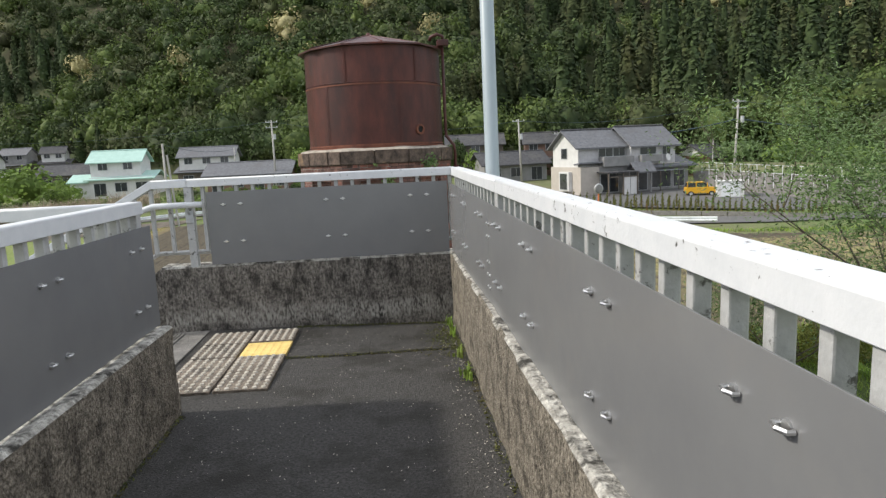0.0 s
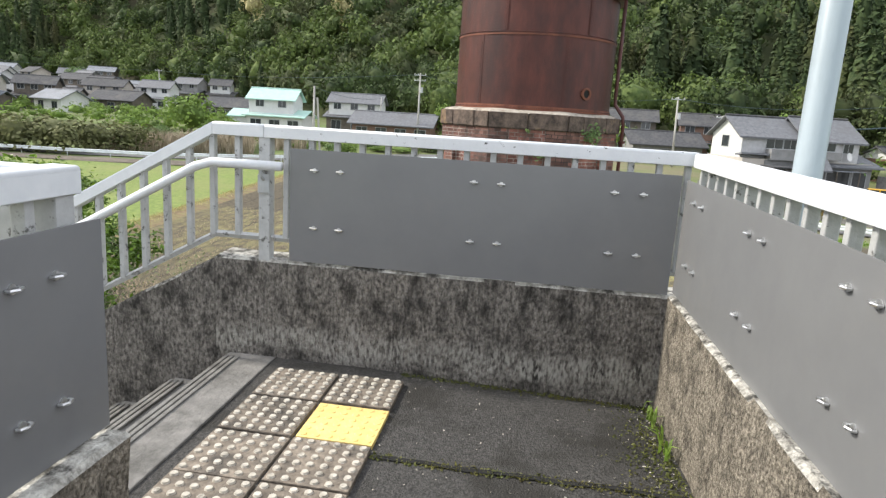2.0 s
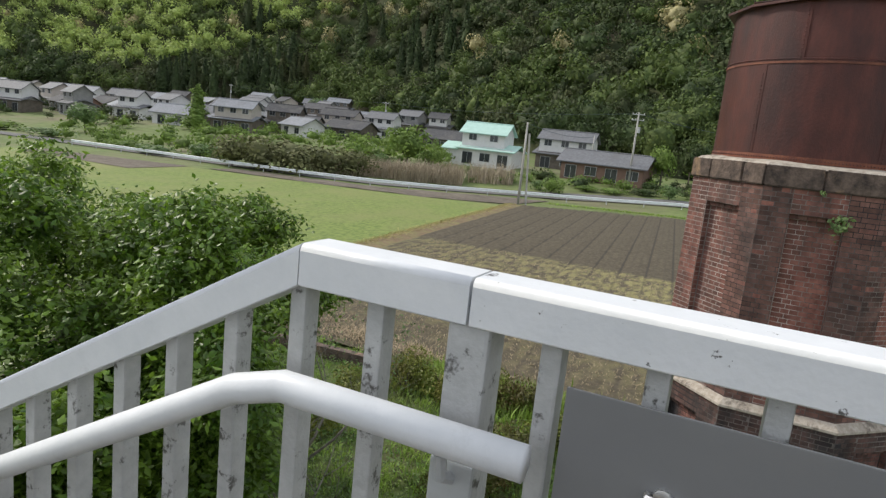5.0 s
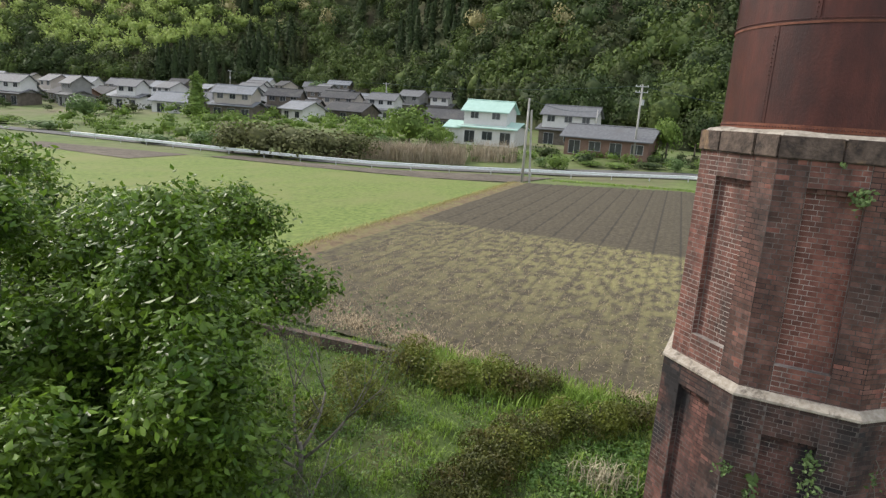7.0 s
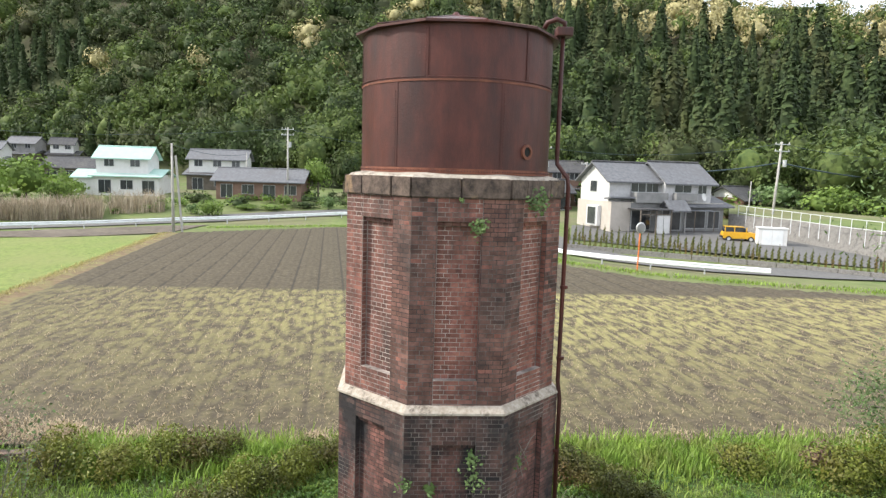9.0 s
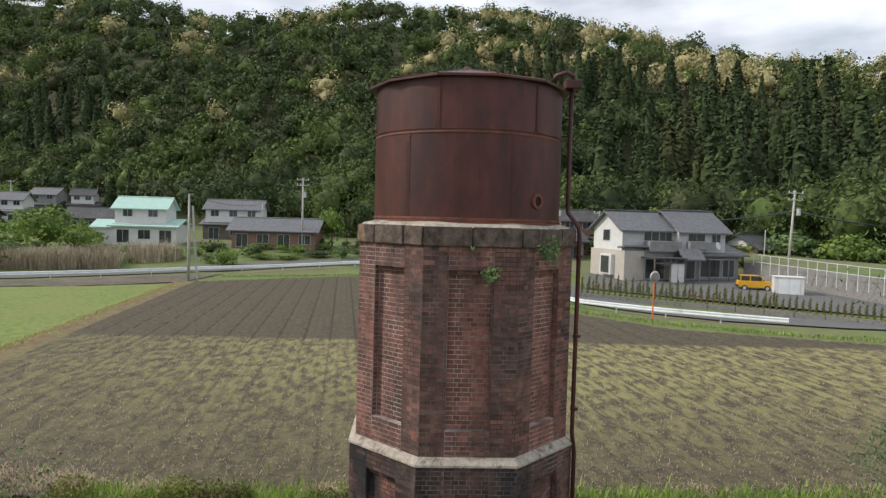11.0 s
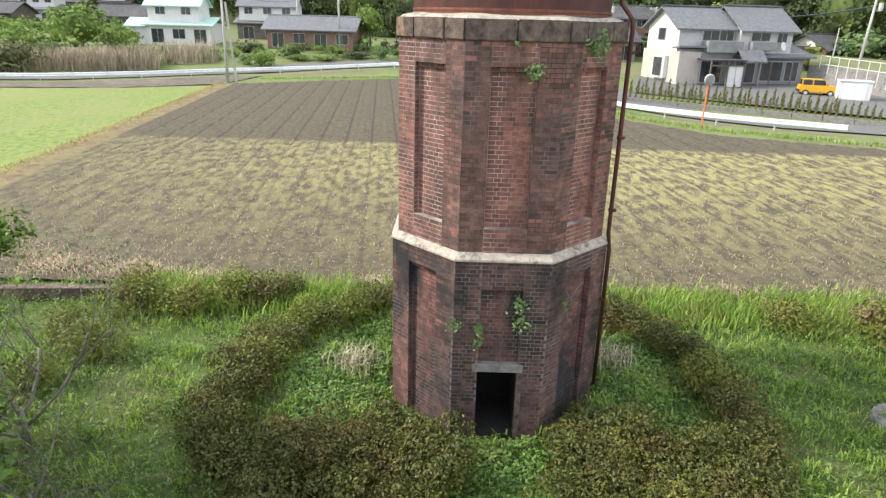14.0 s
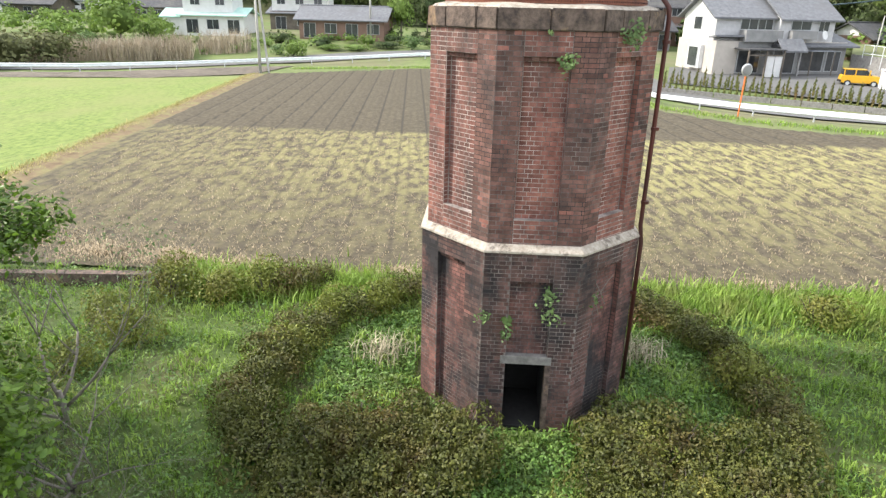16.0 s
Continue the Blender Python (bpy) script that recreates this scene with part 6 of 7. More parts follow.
def house(label, az, d, yaw, w, dep, storeys, wall, roof, wall2=None, annex=0.0, seed=0, group="village houses"):
    """A village house: body, gable roof with ridge along the front, windows, a lean-to skirt roof under the upper storey."""
    g_ = random.Random(seed)
    x, y = polar(az, d)
    t_ = thing("house", label, "house", group, at=pose(x, y, ground_z(x, y) - 0.1, 0, 0, yaw))
    h1 = 2.9
    hw, hd = w / 2, dep / 2
    part("wall", bx(-hw, hw, -hd, hd, -0.3, h1), wall2 or wall, t_)
    if storeys == 2:
        uw0, uw1 = -hw + 0.1 * w * g_.random(), hw - 0.22 * w * g_.random()
        ud = hd - 0.7
        part("wall", bx(uw0, uw1, -ud, ud, h1 - 0.02, h1 + 2.6), wall, t_)
        part("skirt_roof", gable_roof(-hw, hw, -hd, hd, h1 - 0.1, 0.95, 0.6), roof, t_)
        z_ = h1 + 2.6
        rise = 1.5
        r_ = part("roof", gable_roof(uw0, uw1, -ud, ud, z_, rise), roof, t_)
        part("ridge", ridge_tiles(uw0, uw1, 0, z_ + rise), roof, r_)
        for xe in (uw0, uw1 - 0.14):
            part("gable", gable_wall(xe, -ud, ud, z_ - 0.01, rise * 0.93), wall, t_)
        n_ = max(2, int((uw1 - uw0) / 2.6))
        for i in range(n_):
            window(t_, uw0 + (i + 0.5) * (uw1 - uw0) / n_, h1 + 1.15, 1.3, 1.0, -ud)
        window(t_, 0, h1 + 1.15, 1.0, 0.9, uw0, "side")
    else:
        rise = 0.26 * dep
        r_ = part("roof", gable_roof(-hw, hw, -hd, hd, h1, rise, 0.7), roof, t_)
        part("ridge", ridge_tiles(-hw, hw, 0, h1 + rise, 0.7), roof, r_)
        for xe in (-hw, hw - 0.14):
            part("gable", gable_wall(xe, -hd, hd, h1 - 0.01, rise * 0.93), wall, t_)
    n_ = max(2, int(w / 3.0))
    for i in range(n_):
        window(t_, -hw + (i + 0.5) * w / n_, 0.7 if i % 2 else 0.1, 1.7, 1.3 if i % 2 else 1.9, -hd)
    if annex:
        part("annex", bx(-hw - annex, -hw - 0.01, -hd + 0.5, hd - 1, -0.3, 2.5), wall, t_)
        part("annex_roof", gable_roof(-hw - annex, -hw - 0.6, -hd + 0.5, hd - 1, 2.5, 1.0, 0.4), roof, t_)
    return t_


# the two-storey white and grey house by the road
HXc, HYc = polar(21.3, 82)
home = thing("house", "two-storey white and grey house with grey tiled roofs", "house", at=pose(HXc, HYc, ground_z(HXc, HYc) - 0.05, 0, 0, 13) @ Matrix.Scale(1.09, 4))
part("wall", bx(-6.9, 6.9, -3.6, 3.4, -0.3, 2.95), M["wall_cream"], home, "cream rendered lower wall")
part("front_wall", bx(-4.6, 6.86, -3.66, -3.603, -0.2, 2.9), M["wall_grey"], home, "grey front wall")
part("wall", bx(-6.7, -0.6, -2.7, 3.2, 2.93, 5.35), M["wall_white"], home, "white upper wall")
part("wall", bx(-0.58, 5.2, -3.5, 2.7, 2.93, 5.3), M["wall_white"], home, "white upper wall")
for x0, x1, y0, y1, z_, rs_ in ((-6.7, -0.9, -2.7, 3.2, 5.35, 1.7), (-0.3, 5.2, -3.5, 2.7, 5.3, 1.95)):
    r_ = part("roof", gable_roof(x0, x1, y0, y1, z_, rs_, 0.55), M["roof_grey"], home)
    part("ridge", ridge_tiles(x0, x1, (y0 + y1) / 2, z_ + rs_ + 0.03), M["roof_dark"], r_)
    for xe in (x0, x1 - 0.14):
        part("gable", gable_wall(xe, y0, y1, z_ - 0.01, rs_ * 0.93), M["wall_white"], home)
part("front_wall", bx(-6.68, -0.62, -2.745, -2.703, 3.0, 5.3), M["wall_pale"], home, "pale grey upper front wall")
part("front_wall", bx(-0.56, 5.18, -3.545, -3.503, 3.0, 5.25), M["wall_pale"], home, "pale grey upper front wall")
part("skirt_roof", gable_roof(-0.2, 7.0, -3.7, 3.4, 2.85, 1.0, 0.7), M["roof_grey"], home)
part("skirt_roof", bx(-7.2, -0.8, -4.3, -3.0, 2.82, 2.98, 0, Matrix.Rotation(radians(-7), 4, "X")), M["roof_grey"], home)
part("balcony", bx(-4.3, -0.5, -4.1, -3.0, 2.9, 3.95, 0.02), M["wall_grey"], home)
part("balcony", bx(0.4, 3.0, -4.2, -3.5, 3.2, 3.95, 0.02), M["wall_grey"], home)
for x, z_, w_, h_, y_ in ((-3.3, 4.0, 1.7, 1.15, -2.745), (-1.6, 4.0, 1.4, 1.15, -2.745), (1.6, 4.05, 2.0, 1.0, -3.545), (4.0, 3.95, 1.0, 1.1, -3.545), (-3.4, 0.1, 2.2, 2.0, -3.66), (0.3, 0.1, 2.2, 2.1, -3.66), (3.2, 0.3, 2.6, 1.8, -3.66), (5.6, 0.3, 1.4, 1.8, -3.66)):
    window(home, x, z_, w_, h_, y_)
window(home, 0.4, 3.9, 1.3, 1.1, -6.7, "side")
window(home, -0.55, 0.5, 1.6, 1.75, -7.35, "side")
part("porch_roof", gable_roof(-0.9, 1.1, -5.2, -3.6, 2.5, 0.75, 0.3), M["roof_grey"], home)
for x in (-0.8, 1.0):
    part("porch_post", bx(x - 0.08, x + 0.08, -5.1, -4.94, -0.2, 2.5), M["wall_grey"], home)
carport = part("carport", bx(-5.0, -1.2, -6.1, -3.67, 2.25, 2.37, 0.02), M["roof_dark"], home, "dark framed lean-to roof")
for x in (-4.9, -3.1, -1.35):
    part("carport_post", bx(x - 0.06, x + 0.06, -6.02, -5.9, -0.2, 2.25), M["wall_dark"], carport)
for x in (-2.95, -2.15):
    part("shutter", bx(x, x + 0.74, -5.90, -5.86, -0.1, 1.75), M["wall_white"], carport, "white shutter panel")
part("beam", bx(-4.96, -1.3, -6.02, -5.92, 1.78, 1.88), M["wall_dark"], carport)
awning = part("awning", bx(2.2, 4.8, -5.0, -3.67, 2.15, 2.22, 0.01), M["roof_pale"], home, "pale corrugated awning")
for x in (2.3, 4.7):
    part("awning_post", bx(x - 0.04, x + 0.04, -4.95, -4.87, -0.2, 2.15), M["wall_dark"], awning)
part("side_bay", bx(-7.35, -6.903, -1.7, 0.6, 0.3, 2.45, 0.03), M["wall_white"], home, "white bay with a dark window")
bm = bmesh.new()
bmesh.ops.create_cone(bm, cap_ends=True, segments=16, radius1=0.10, radius2=0.42, depth=0.12, matrix=pose(3.9, -4.0, 3.6, 75, 0, 20))
part("satellite_dish", bm, M["wall_white"], home)

house("white house with a pale green metal roof", -21.7, 110, 3, 9.2, 6.5, 2, M["wall_white"], M["roof_green"], None, 3.0, 1)
house("low brown house with a grey roof", -11.7, 103, -4, 12.6, 6.0, 1, M["wall_brown"], M["roof_grey"], None, 0, 2)
house("grey house with a pale upper storey behind", -14.9, 122, 2, 11, 7, 2, M["wall_white"], M["roof_grey"], M["wall_dark"], 0, 3)
house("dark-roofed wooden house under the hill", -25.2, 150, 6, 12, 7, 1, M["wall_dark"], M["roof_dark"], None, 0, 4)
house("small white two-storey house with a dark roof", -26.3, 196, 10, 7, 6, 2, M["wall_white"], M["roof_dark"], M["wall_dark"], 0, 5)
house("small grey two-storey house with a dark roof", -28.9, 200, -6, 8, 6, 2, M["wall_grey"], M["roof_grey"], M["wall_dark"], 0, 15)
house("dark modern two-storey house with a flat-pitched roof", -35.0, 272, 20, 10, 8, 2, M["wall_dark"], M["roof_pale"], M["wall_white"], 0, 16)
house("white two-storey house with a pale tiled roof", -41.3, 280, 12, 11, 7, 2, M["wall_white"], M["roof_pale"], None, 4.0, 17)
house("long low house with a brown tiled roof", -34.0, 166, -4, 11, 7, 1, M["wall_dark"], M["roof_dark"], None, 0, 18)
house("brown-roofed house among the others", -55.2, 205, -12, 13, 7, 1, M["wall_brown"], M["roof_brown"], None, 0, 19)
house("low dark-roofed house beyond the road", 11.4, 98, 10, 10, 6, 1, M["wall_grey"], M["roof_dark"], None, 0, 6)
house("dark-roofed house under the hill", 8.2, 109, -4, 10, 6.5, 2, M["wall_dark"], M["roof_dark"], None, 0, 7)
house("old brown house with a grey roof behind the white one", 14.5, 107, -8, 7, 6, 2, M["wall_brown"], M["roof_dark"], None, 0, 8)
house("low white-gabled house with a dark roof by the hill", 28.4, 104, 30, 9, 6, 1, M["wall_white"], M["roof_dark"], M["wall_brown"], 0, 9)
g = random.Random(5)
kinds = [(M["wall_white"], M["roof_grey"], "white two-storey house with a grey tiled roof"), (M["wall_white"], M["roof_pale"], "white house with a pale blue-grey roof"), (M["wall_dark"], M["roof_dark"], "old dark wooden house with a dark tiled roof"), (M["wall_grey"], M["roof_grey"], "grey house with a grey tiled roof"),
         (M["wall_cream"], M["roof_dark"], "cream house with a dark tiled roof"), (M["wall_cream"], M["roof_pale"], "cream house with a pale tiled roof"), (M["wall_cream"], M["roof_grey"], "cream house with a grey roof")]
for row, (d0, a0, a1, step) in enumerate(((152, -44, -35.5, 4.3), (166, -48, -36.5, 3.6), (178, -56, -30, 3.5), (190, -62, -29, 3.3), (206, -64, -30, 3.1), (224, -66, -32, 2.9), (245, -70, -36, 2.7), (268, -71, -43, 2.5), (290, -72, -47, 2.5))):
    az = a0 + g.uniform(0, 1)
    while az < a1:
        wl, rf, lab = g.choice(kinds)
        st = 2 if "two-storey" in lab or g.random() < 0.4 else 1
        if "two-storey" in lab and st == 1:
            lab = "white house with a grey tiled roof"
        d_ = min(d0 + g.uniform(-4, 4), hill_foot(az) - 6)
        house(lab, az, d_, g.uniform(-25, 25), g.uniform(7.0, 11.0), g.uniform(5.5, 7.2), st, wl, rf, None if g.random() < 0.6 else M["wall_dark"], 0, row * 50 + int(az * 3))
        az += step * g.uniform(0.8, 1.35)

# poly tunnel
x, y = polar(-70.2, 105)
tun = thing("poly_tunnel", "long white plastic-covered growing tunnel", "greenhouse", at=pose(x, y, ground_z(x, y), 0, 0, 61) @ Matrix.Scale(1.1, 4))
bm = bmesh.new()
prof = [(-3.2, 0), (-3.2, 1.5), (-2.7, 2.5), (-1.6, 3.2), (0, 3.5), (1.6, 3.2), (2.7, 2.5), (3.2, 1.5), (3.2, 0)]
extrude_poly(bm, [(-13, u, w) for u, w in prof], (26, 0, 0))
part("cover", bm, M["film"], tun)
for i in range(14):
    part("hoop", tb([(-13 + 2 * i, u * 1.005, w * 1.005 + 0.01) for u, w in prof], 0.03, 5), M["galv"], tun)
part("side_band", bx(-13.02, 13.02, -3.24, -3.2, 0.5, 0.75), M["wall_grey"], tun)

# utility poles and cables
def pole(az, d, top_el, label, arms=2, lean=0.0, twin=False, r=0.15):
    x, y = polar(az, d)
    z0 = ground_z(x, y)
    z1 = 1.35 + d * math.tan(radians(top_el))
    t_ = thing("utility_pole", label, "utility pole", "utility poles")
    part("shaft", tb([(x, y, z0 - 0.3), (x + lean, y, z1)], r, 10, [r * 1.15, r * 0.75]), M["pole_concrete"], t_, "", True)
    if twin:
        part("stay_pole", tb([(x + 0.9, y, z0 - 0.3), (x + 0.35, y, z1 - 1.2)], r * 0.8, 8), M["pole_concrete"], t_)
    for i in range(arms):
        part("cross_arm", bx(x + lean - 0.9, x + lean + 0.9, y - 0.2, y - 0.1, z1 - 0.35 - 0.8 * i, z1 - 0.25 - 0.8 * i), M["galv"], t_)
        for k_ in (-0.8, -0.3, 0.8):
            part("insulator", tb([(x + lean + k_, y - 0.15, z1 - 0.25 - 0.8 * i), (x + lean + k_, y - 0.15, z1 - 0.05 - 0.8 * i)], 0.05, 6), M["wall_white"], t_)
    if arms:
        part("transformer", tb([(x + lean + 0.35, y - 0.3, z1 - 2.9), (x + lean + 0.35, y - 0.3, z1 - 2.1)], 0.22, 10), M["galv"], t_)
    return Vector((x + lean, y, z1 - 0.2))


pA = pole(-18.9, 71.5, 1.75, "pair of grey concrete utility poles at the field corner", 0, 0, True, 0.14)
pB = pole(-9.75, 99, 3.45, "tall pale concrete utility pole", 2)
pC = pole(30.6, 86, 3.2, "tall leaning utility pole beside the fence", 2, 0.5)
pD = pole(-31.2, 178, 2.2, "grey utility pole among the houses", 1)
pE = pole(-44.0, 245, 2.2, "grey utility pole among the houses", 1)
pF = pole(12.6, 92, 2.6, "grey utility pole beside the road", 1, -0.3)
pG = pole(15.8, 96, 1.3, "grey utility pole beside the house", 1, 0.4)
pH = pole(28.9, 88, 0.1, "thin grey street-light pole by the fence", 0, 0.1, False, 0.07)
pI = pole(-13.1, 104, 1.2, "thin grey pole beside the low house", 0, 0, False, 0.09)
pJ = Vector((75, 92, 6.0))


def cable(a_, b_, sag, label, r=0.025):
    pts = [a_.lerp(b_, i / 14) - Vector((0, 0, sag * 4 * (i / 14) * (1 - i / 14))) for i in range(15)]
    tagged(link_bm("overhead_cable", tb(pts, r, 4), M["cable"]), label, "cable", "overhead cables")


for a_, b_, sg in ((pD, pB, 1.0), (pB, pF, 1.6), (pF, pC, 1.2), (pC, pJ, 1.0), (pE, pD, 0.9), (pA + Vector((0, 0, 0.1)), pI, 0.6)):
    cable(a_, b_, sg, "thin dark overhead cable between poles")
cable(pC - Vector((0, 0, 2.2)), pJ - Vector((0, 0, 3.4)), 0.8, "thick blue-green overhead cable", 0.09)
cable(pG, pC - Vector((0, 0, 2.2)), 1.2, "thick blue-green overhead cable", 0.08)

# convex road mirror on an orange post
mir = thing("road_mirror", "round convex road mirror on an orange post", "road mirror")
mx, my = 16.6, 51.2
part("post", tb([(mx, my, GZ - 0.1), (mx + 0.05, my, -2.0)], 0.055, 10), M["orange_paint"], mir)
bm = bmesh.new()
bmesh.ops.create_cone(bm, cap_ends=True, segments=24, radius1=0.42, radius2=0.36, depth=0.10, matrix=pose(mx + 0.05, my - 0.12, -2.25, 90, 0, 14))
part("back_shell", bm, M["galv"], mir)
bm = bmesh.new()
bmesh.ops.create_uvsphere(bm, u_segments=20, v_segments=10, radius=0.36, matrix=pose(mx + 0.03, my - 0.17, -2.25, 90, 0, 14) @ Matrix.Diagonal((1, 1, 0.15, 1)))
part("mirror_face", bm, M["wall_grey"], mir, "", True)

# yard, shed, car, fences
def quad_patch(name, mat, pts, dz, label):
    bm = bmesh.new()
    bm.faces.new([bm.verts.new((x, y, ground_z(x, y) + dz)) for x, y in pts])
    bm.normal_update()
    for f_ in bm.faces:
        if f_.normal.z < 0:
            f_.normal_flip()
    return tagged(link_bm(name, bm, mat), label, "yard", kind="structure")


quad_patch("yard", M["road"], [polar(15, 67), polar(38, 64), polar(38, 84), polar(28, 90), polar(15, 79)], 0.05, "grey gravel yard beside the house")
x, y = polar(30.7, 74)
shed = thing("storage_shed", "small white metal storage shed in the yard", "shed", at=pose(x, y, ground_z(x, y) + 0.05, 0, 0, -22))
part("body", bx(-1.35, 1.35, -0.9, 0.9, 0, 1.75, 0.03), M["wall_white"], shed)
part("lid", bx(-1.42, 1.42, -0.98, 0.98, 1.75, 1.85, 0.03), M["wall_white"], shed)
part("door", bx(-0.95, -0.05, -0.93, -0.905, 0.1, 1.6), M["film"], shed)
part("door", bx(0.0, 0.95, -0.94, -0.905, 0.1, 1.6), M["film"], shed)
x, y = polar(28.35, 75)
car = thing("car", "small boxy yellow car parked in the yard", "car", at=pose(x, y, ground_z(x, y) + 0.06, 0, 0, -16))
bm = bmesh.new()
extrude_poly(bm, [(-1.65, -0.72, 0.3), (1.62, -0.72, 0.3), (1.68, -0.72, 0.75), (1.5, -0.72, 0.95), (0.85, -0.72, 1.02), (-1.62, -0.72, 1.02), (-1.7, -0.72, 0.7)], (0, 1.44, 0))
bmesh.ops.bevel(bm, geom=list(bm.edges), offset=0.06, segments=2, affect="EDGES")
part("body", bm, M["yellow_paint"], car)
bm = bmesh.new()
extrude_poly(bm, [(-1.55, -0.64, 1.0), (0.85, -0.64, 1.0), (0.35, -0.64, 1.5), (-1.42, -0.64, 1.5)], (0, 1.28, 0))
part("cabin_glass", bm, M["glass_dark"], car)
part("roof_panel", bx(-1.46, 0.38, -0.64, 0.64, 1.5, 1.57, 0.03), M["yellow_paint"], car)
for px_ in (-1.48, -0.55, 0.62):
    part("pillar", bx(px_ - 0.05, px_ + 0.05, -0.66, -0.645, 1.0, 1.52), M["yellow_paint"], car)
for wx in (-1.1, 1.08):
    for wy in (-0.70, 0.70):
        wh = part("wheel", tb([(wx, wy - 0.09, 0.28), (wx, wy + 0.09, 0.28)], 0.29, 16), M["rubber"], car)
        part("rim", tb([(wx, wy - 0.10, 0.28), (wx, wy + 0.10, 0.28)], 0.17, 12), M["galv"], wh)
part("headlight", bx(1.60, 1.70, -0.62, -0.4, 0.62, 0.8, 0.02), M["wall_white"], car)
part("bumper", bx(-1.76, -1.66, -0.7, 0.7, 0.35, 0.55, 0.02), M["rubber"], car)

mesh_f = thing("mesh_fence", "white pipe fence along the raised road edge", "fence")
fp = [polar(28.2, 84), polar(32, 78), polar(36, 73), polar(42, 68)]
prevp = None
for i in range(19):
    u = i / 18 * 3
    a_, b_ = fp[int(min(u, 2.999))], fp[int(min(u, 2.999)) + 1]
    p = Vector((a_[0] + (b_[0] - a_[0]) * (u - int(min(u, 2.999))), a_[1] + (b_[1] - a_[1]) * (u - int(min(u, 2.999))), 0))
    zb = 1.35 + math.hypot(p.x - CX, p.y - CY) * math.tan(radians(-2.5 - 0.06 * i))
    part("post", tb([(p.x, p.y, zb - 1.5), (p.x, p.y, zb + 0.95)], 0.035, 6), M["white_paint"], mesh_f)
    if prevp:
        for h_ in (0.92, 0.08):
            part("rail", tb([(prevp[0], prevp[1], prevp[2] + h_), (p.x, p.y, zb + h_)], 0.03, 6), M["white_paint"], mesh_f)
    prevp = (p.x, p.y, zb)
bm = bmesh.new()
pr = None
for i in range(13):
    az = 27.5 + 18 * i / 12
    d_ = 85 - 1.25 * (az - 27.5)
    x, y = polar(az, d_)
    x2, y2 = polar(az, d_ + 14)
    zt = 1.35 + d_ * math.tan(radians(-2.58 - 0.065 * (az - 28)))
    cur = [bm.verts.new((x * 0.985, y * 0.985, ground_z(x, y) - 0.3)), bm.verts.new((x, y, zt)), bm.verts.new((x2, y2, zt + 0.7))]
    if pr:
        bm.faces.new((pr[0], cur[0], cur[1], pr[1])).material_index = 1
        bm.faces.new((pr[1], cur[1], cur[2], pr[2]))
    pr = cur
bmesh.ops.recalc_face_normals(bm, faces=bm.faces)
tagged(link_bm("raised_bank", bm, [M["ground"], M["concrete_plain"]]), "grassy bank with a grey retaining wall under the pipe fence", "bank", kind="structure")

hv, hf = crown_template(300, 60, cone=True, size=0.10, fine=1)
hme = bpy.data.meshes.new("hedge_plant")
hme.from_pydata([tuple(v) for v in hv * [0.85, 0.85, 0.62]], [], [tuple(int(i) for i in f_) for f_ in hf])
hme.materials.append(M["azalea"])
for row, (d0, a0, a1) in enumerate(((62.5, 14.8, 39), (67, 14.8, 30))):
    az = a0
    while az < a1:
        x, y = polar(az, d0 - 0.18 * (az - 15))
        ob = new("hedge_plant", hme)
        ob.location = (x, y, ground_z(x, y) + 0.15)
        ob.scale = (1.05, 1.05, 1.15 + 0.5 * ((az * 7.3) % 1))
        tagged(ob, "young upright hedge plant in a row by the road", "hedge plant", "hedge plants by the road")
        az += 0.46 if row == 0 else 0.6
low = thing("low_wall", "low grey concrete kerb wall in front of the yard", "wall", kind="structure")
for i in range(12):
    (x, y), (x2, y2) = polar(14.5 + 2.1 * i, 61.3 - 0.35 * i), polar(16.5 + 2.1 * i, 61.0 - 0.35 * i)
    bm = bmesh.new()
    extrude_poly(bm, [(x, y, ground_z(x, y) - 0.2), (x2, y2, ground_z(x2, y2) - 0.2), (x2, y2, ground_z(x2, y2) + 0.4), (x, y, ground_z(x, y) + 0.4)], (0.05, 0.25, 0))
    part("block", bm, M["concrete_plain"], low)


# trees and bushes of the middle distance
def far_plant(name, label, az, d, w, h, mat, kind=0, dz=0.0, cat="tree"):
    x, y = polar(az, d)
    z_ = ground_z(x, y)
    tv, tf = (TS_[int(abs(az * 3)) % 4] if kind == 0 else TC_[0])
    t_ = thing(name, label, cat, at=pose(x, y, z_, 0, 0, az * 37))
    if kind == 0:
        v_ = tv * [w / 1.9, w / 1.9, h / 1.9]
        v_[:, 2] += h * 0.52 + dz
    else:
        v_ = tv * [w / 0.55, w / 0.55, h / 2.0]
        v_[:, 2] += h * 0.16
    mesh_np("crown", v_, tf, mat, t_, True)
    part("trunk", tb([(0, 0, -0.2), (0.05, 0, h * 0.5)], 0.12, 6, [0.16, 0.08]), M["bark"], t_)
    return t_


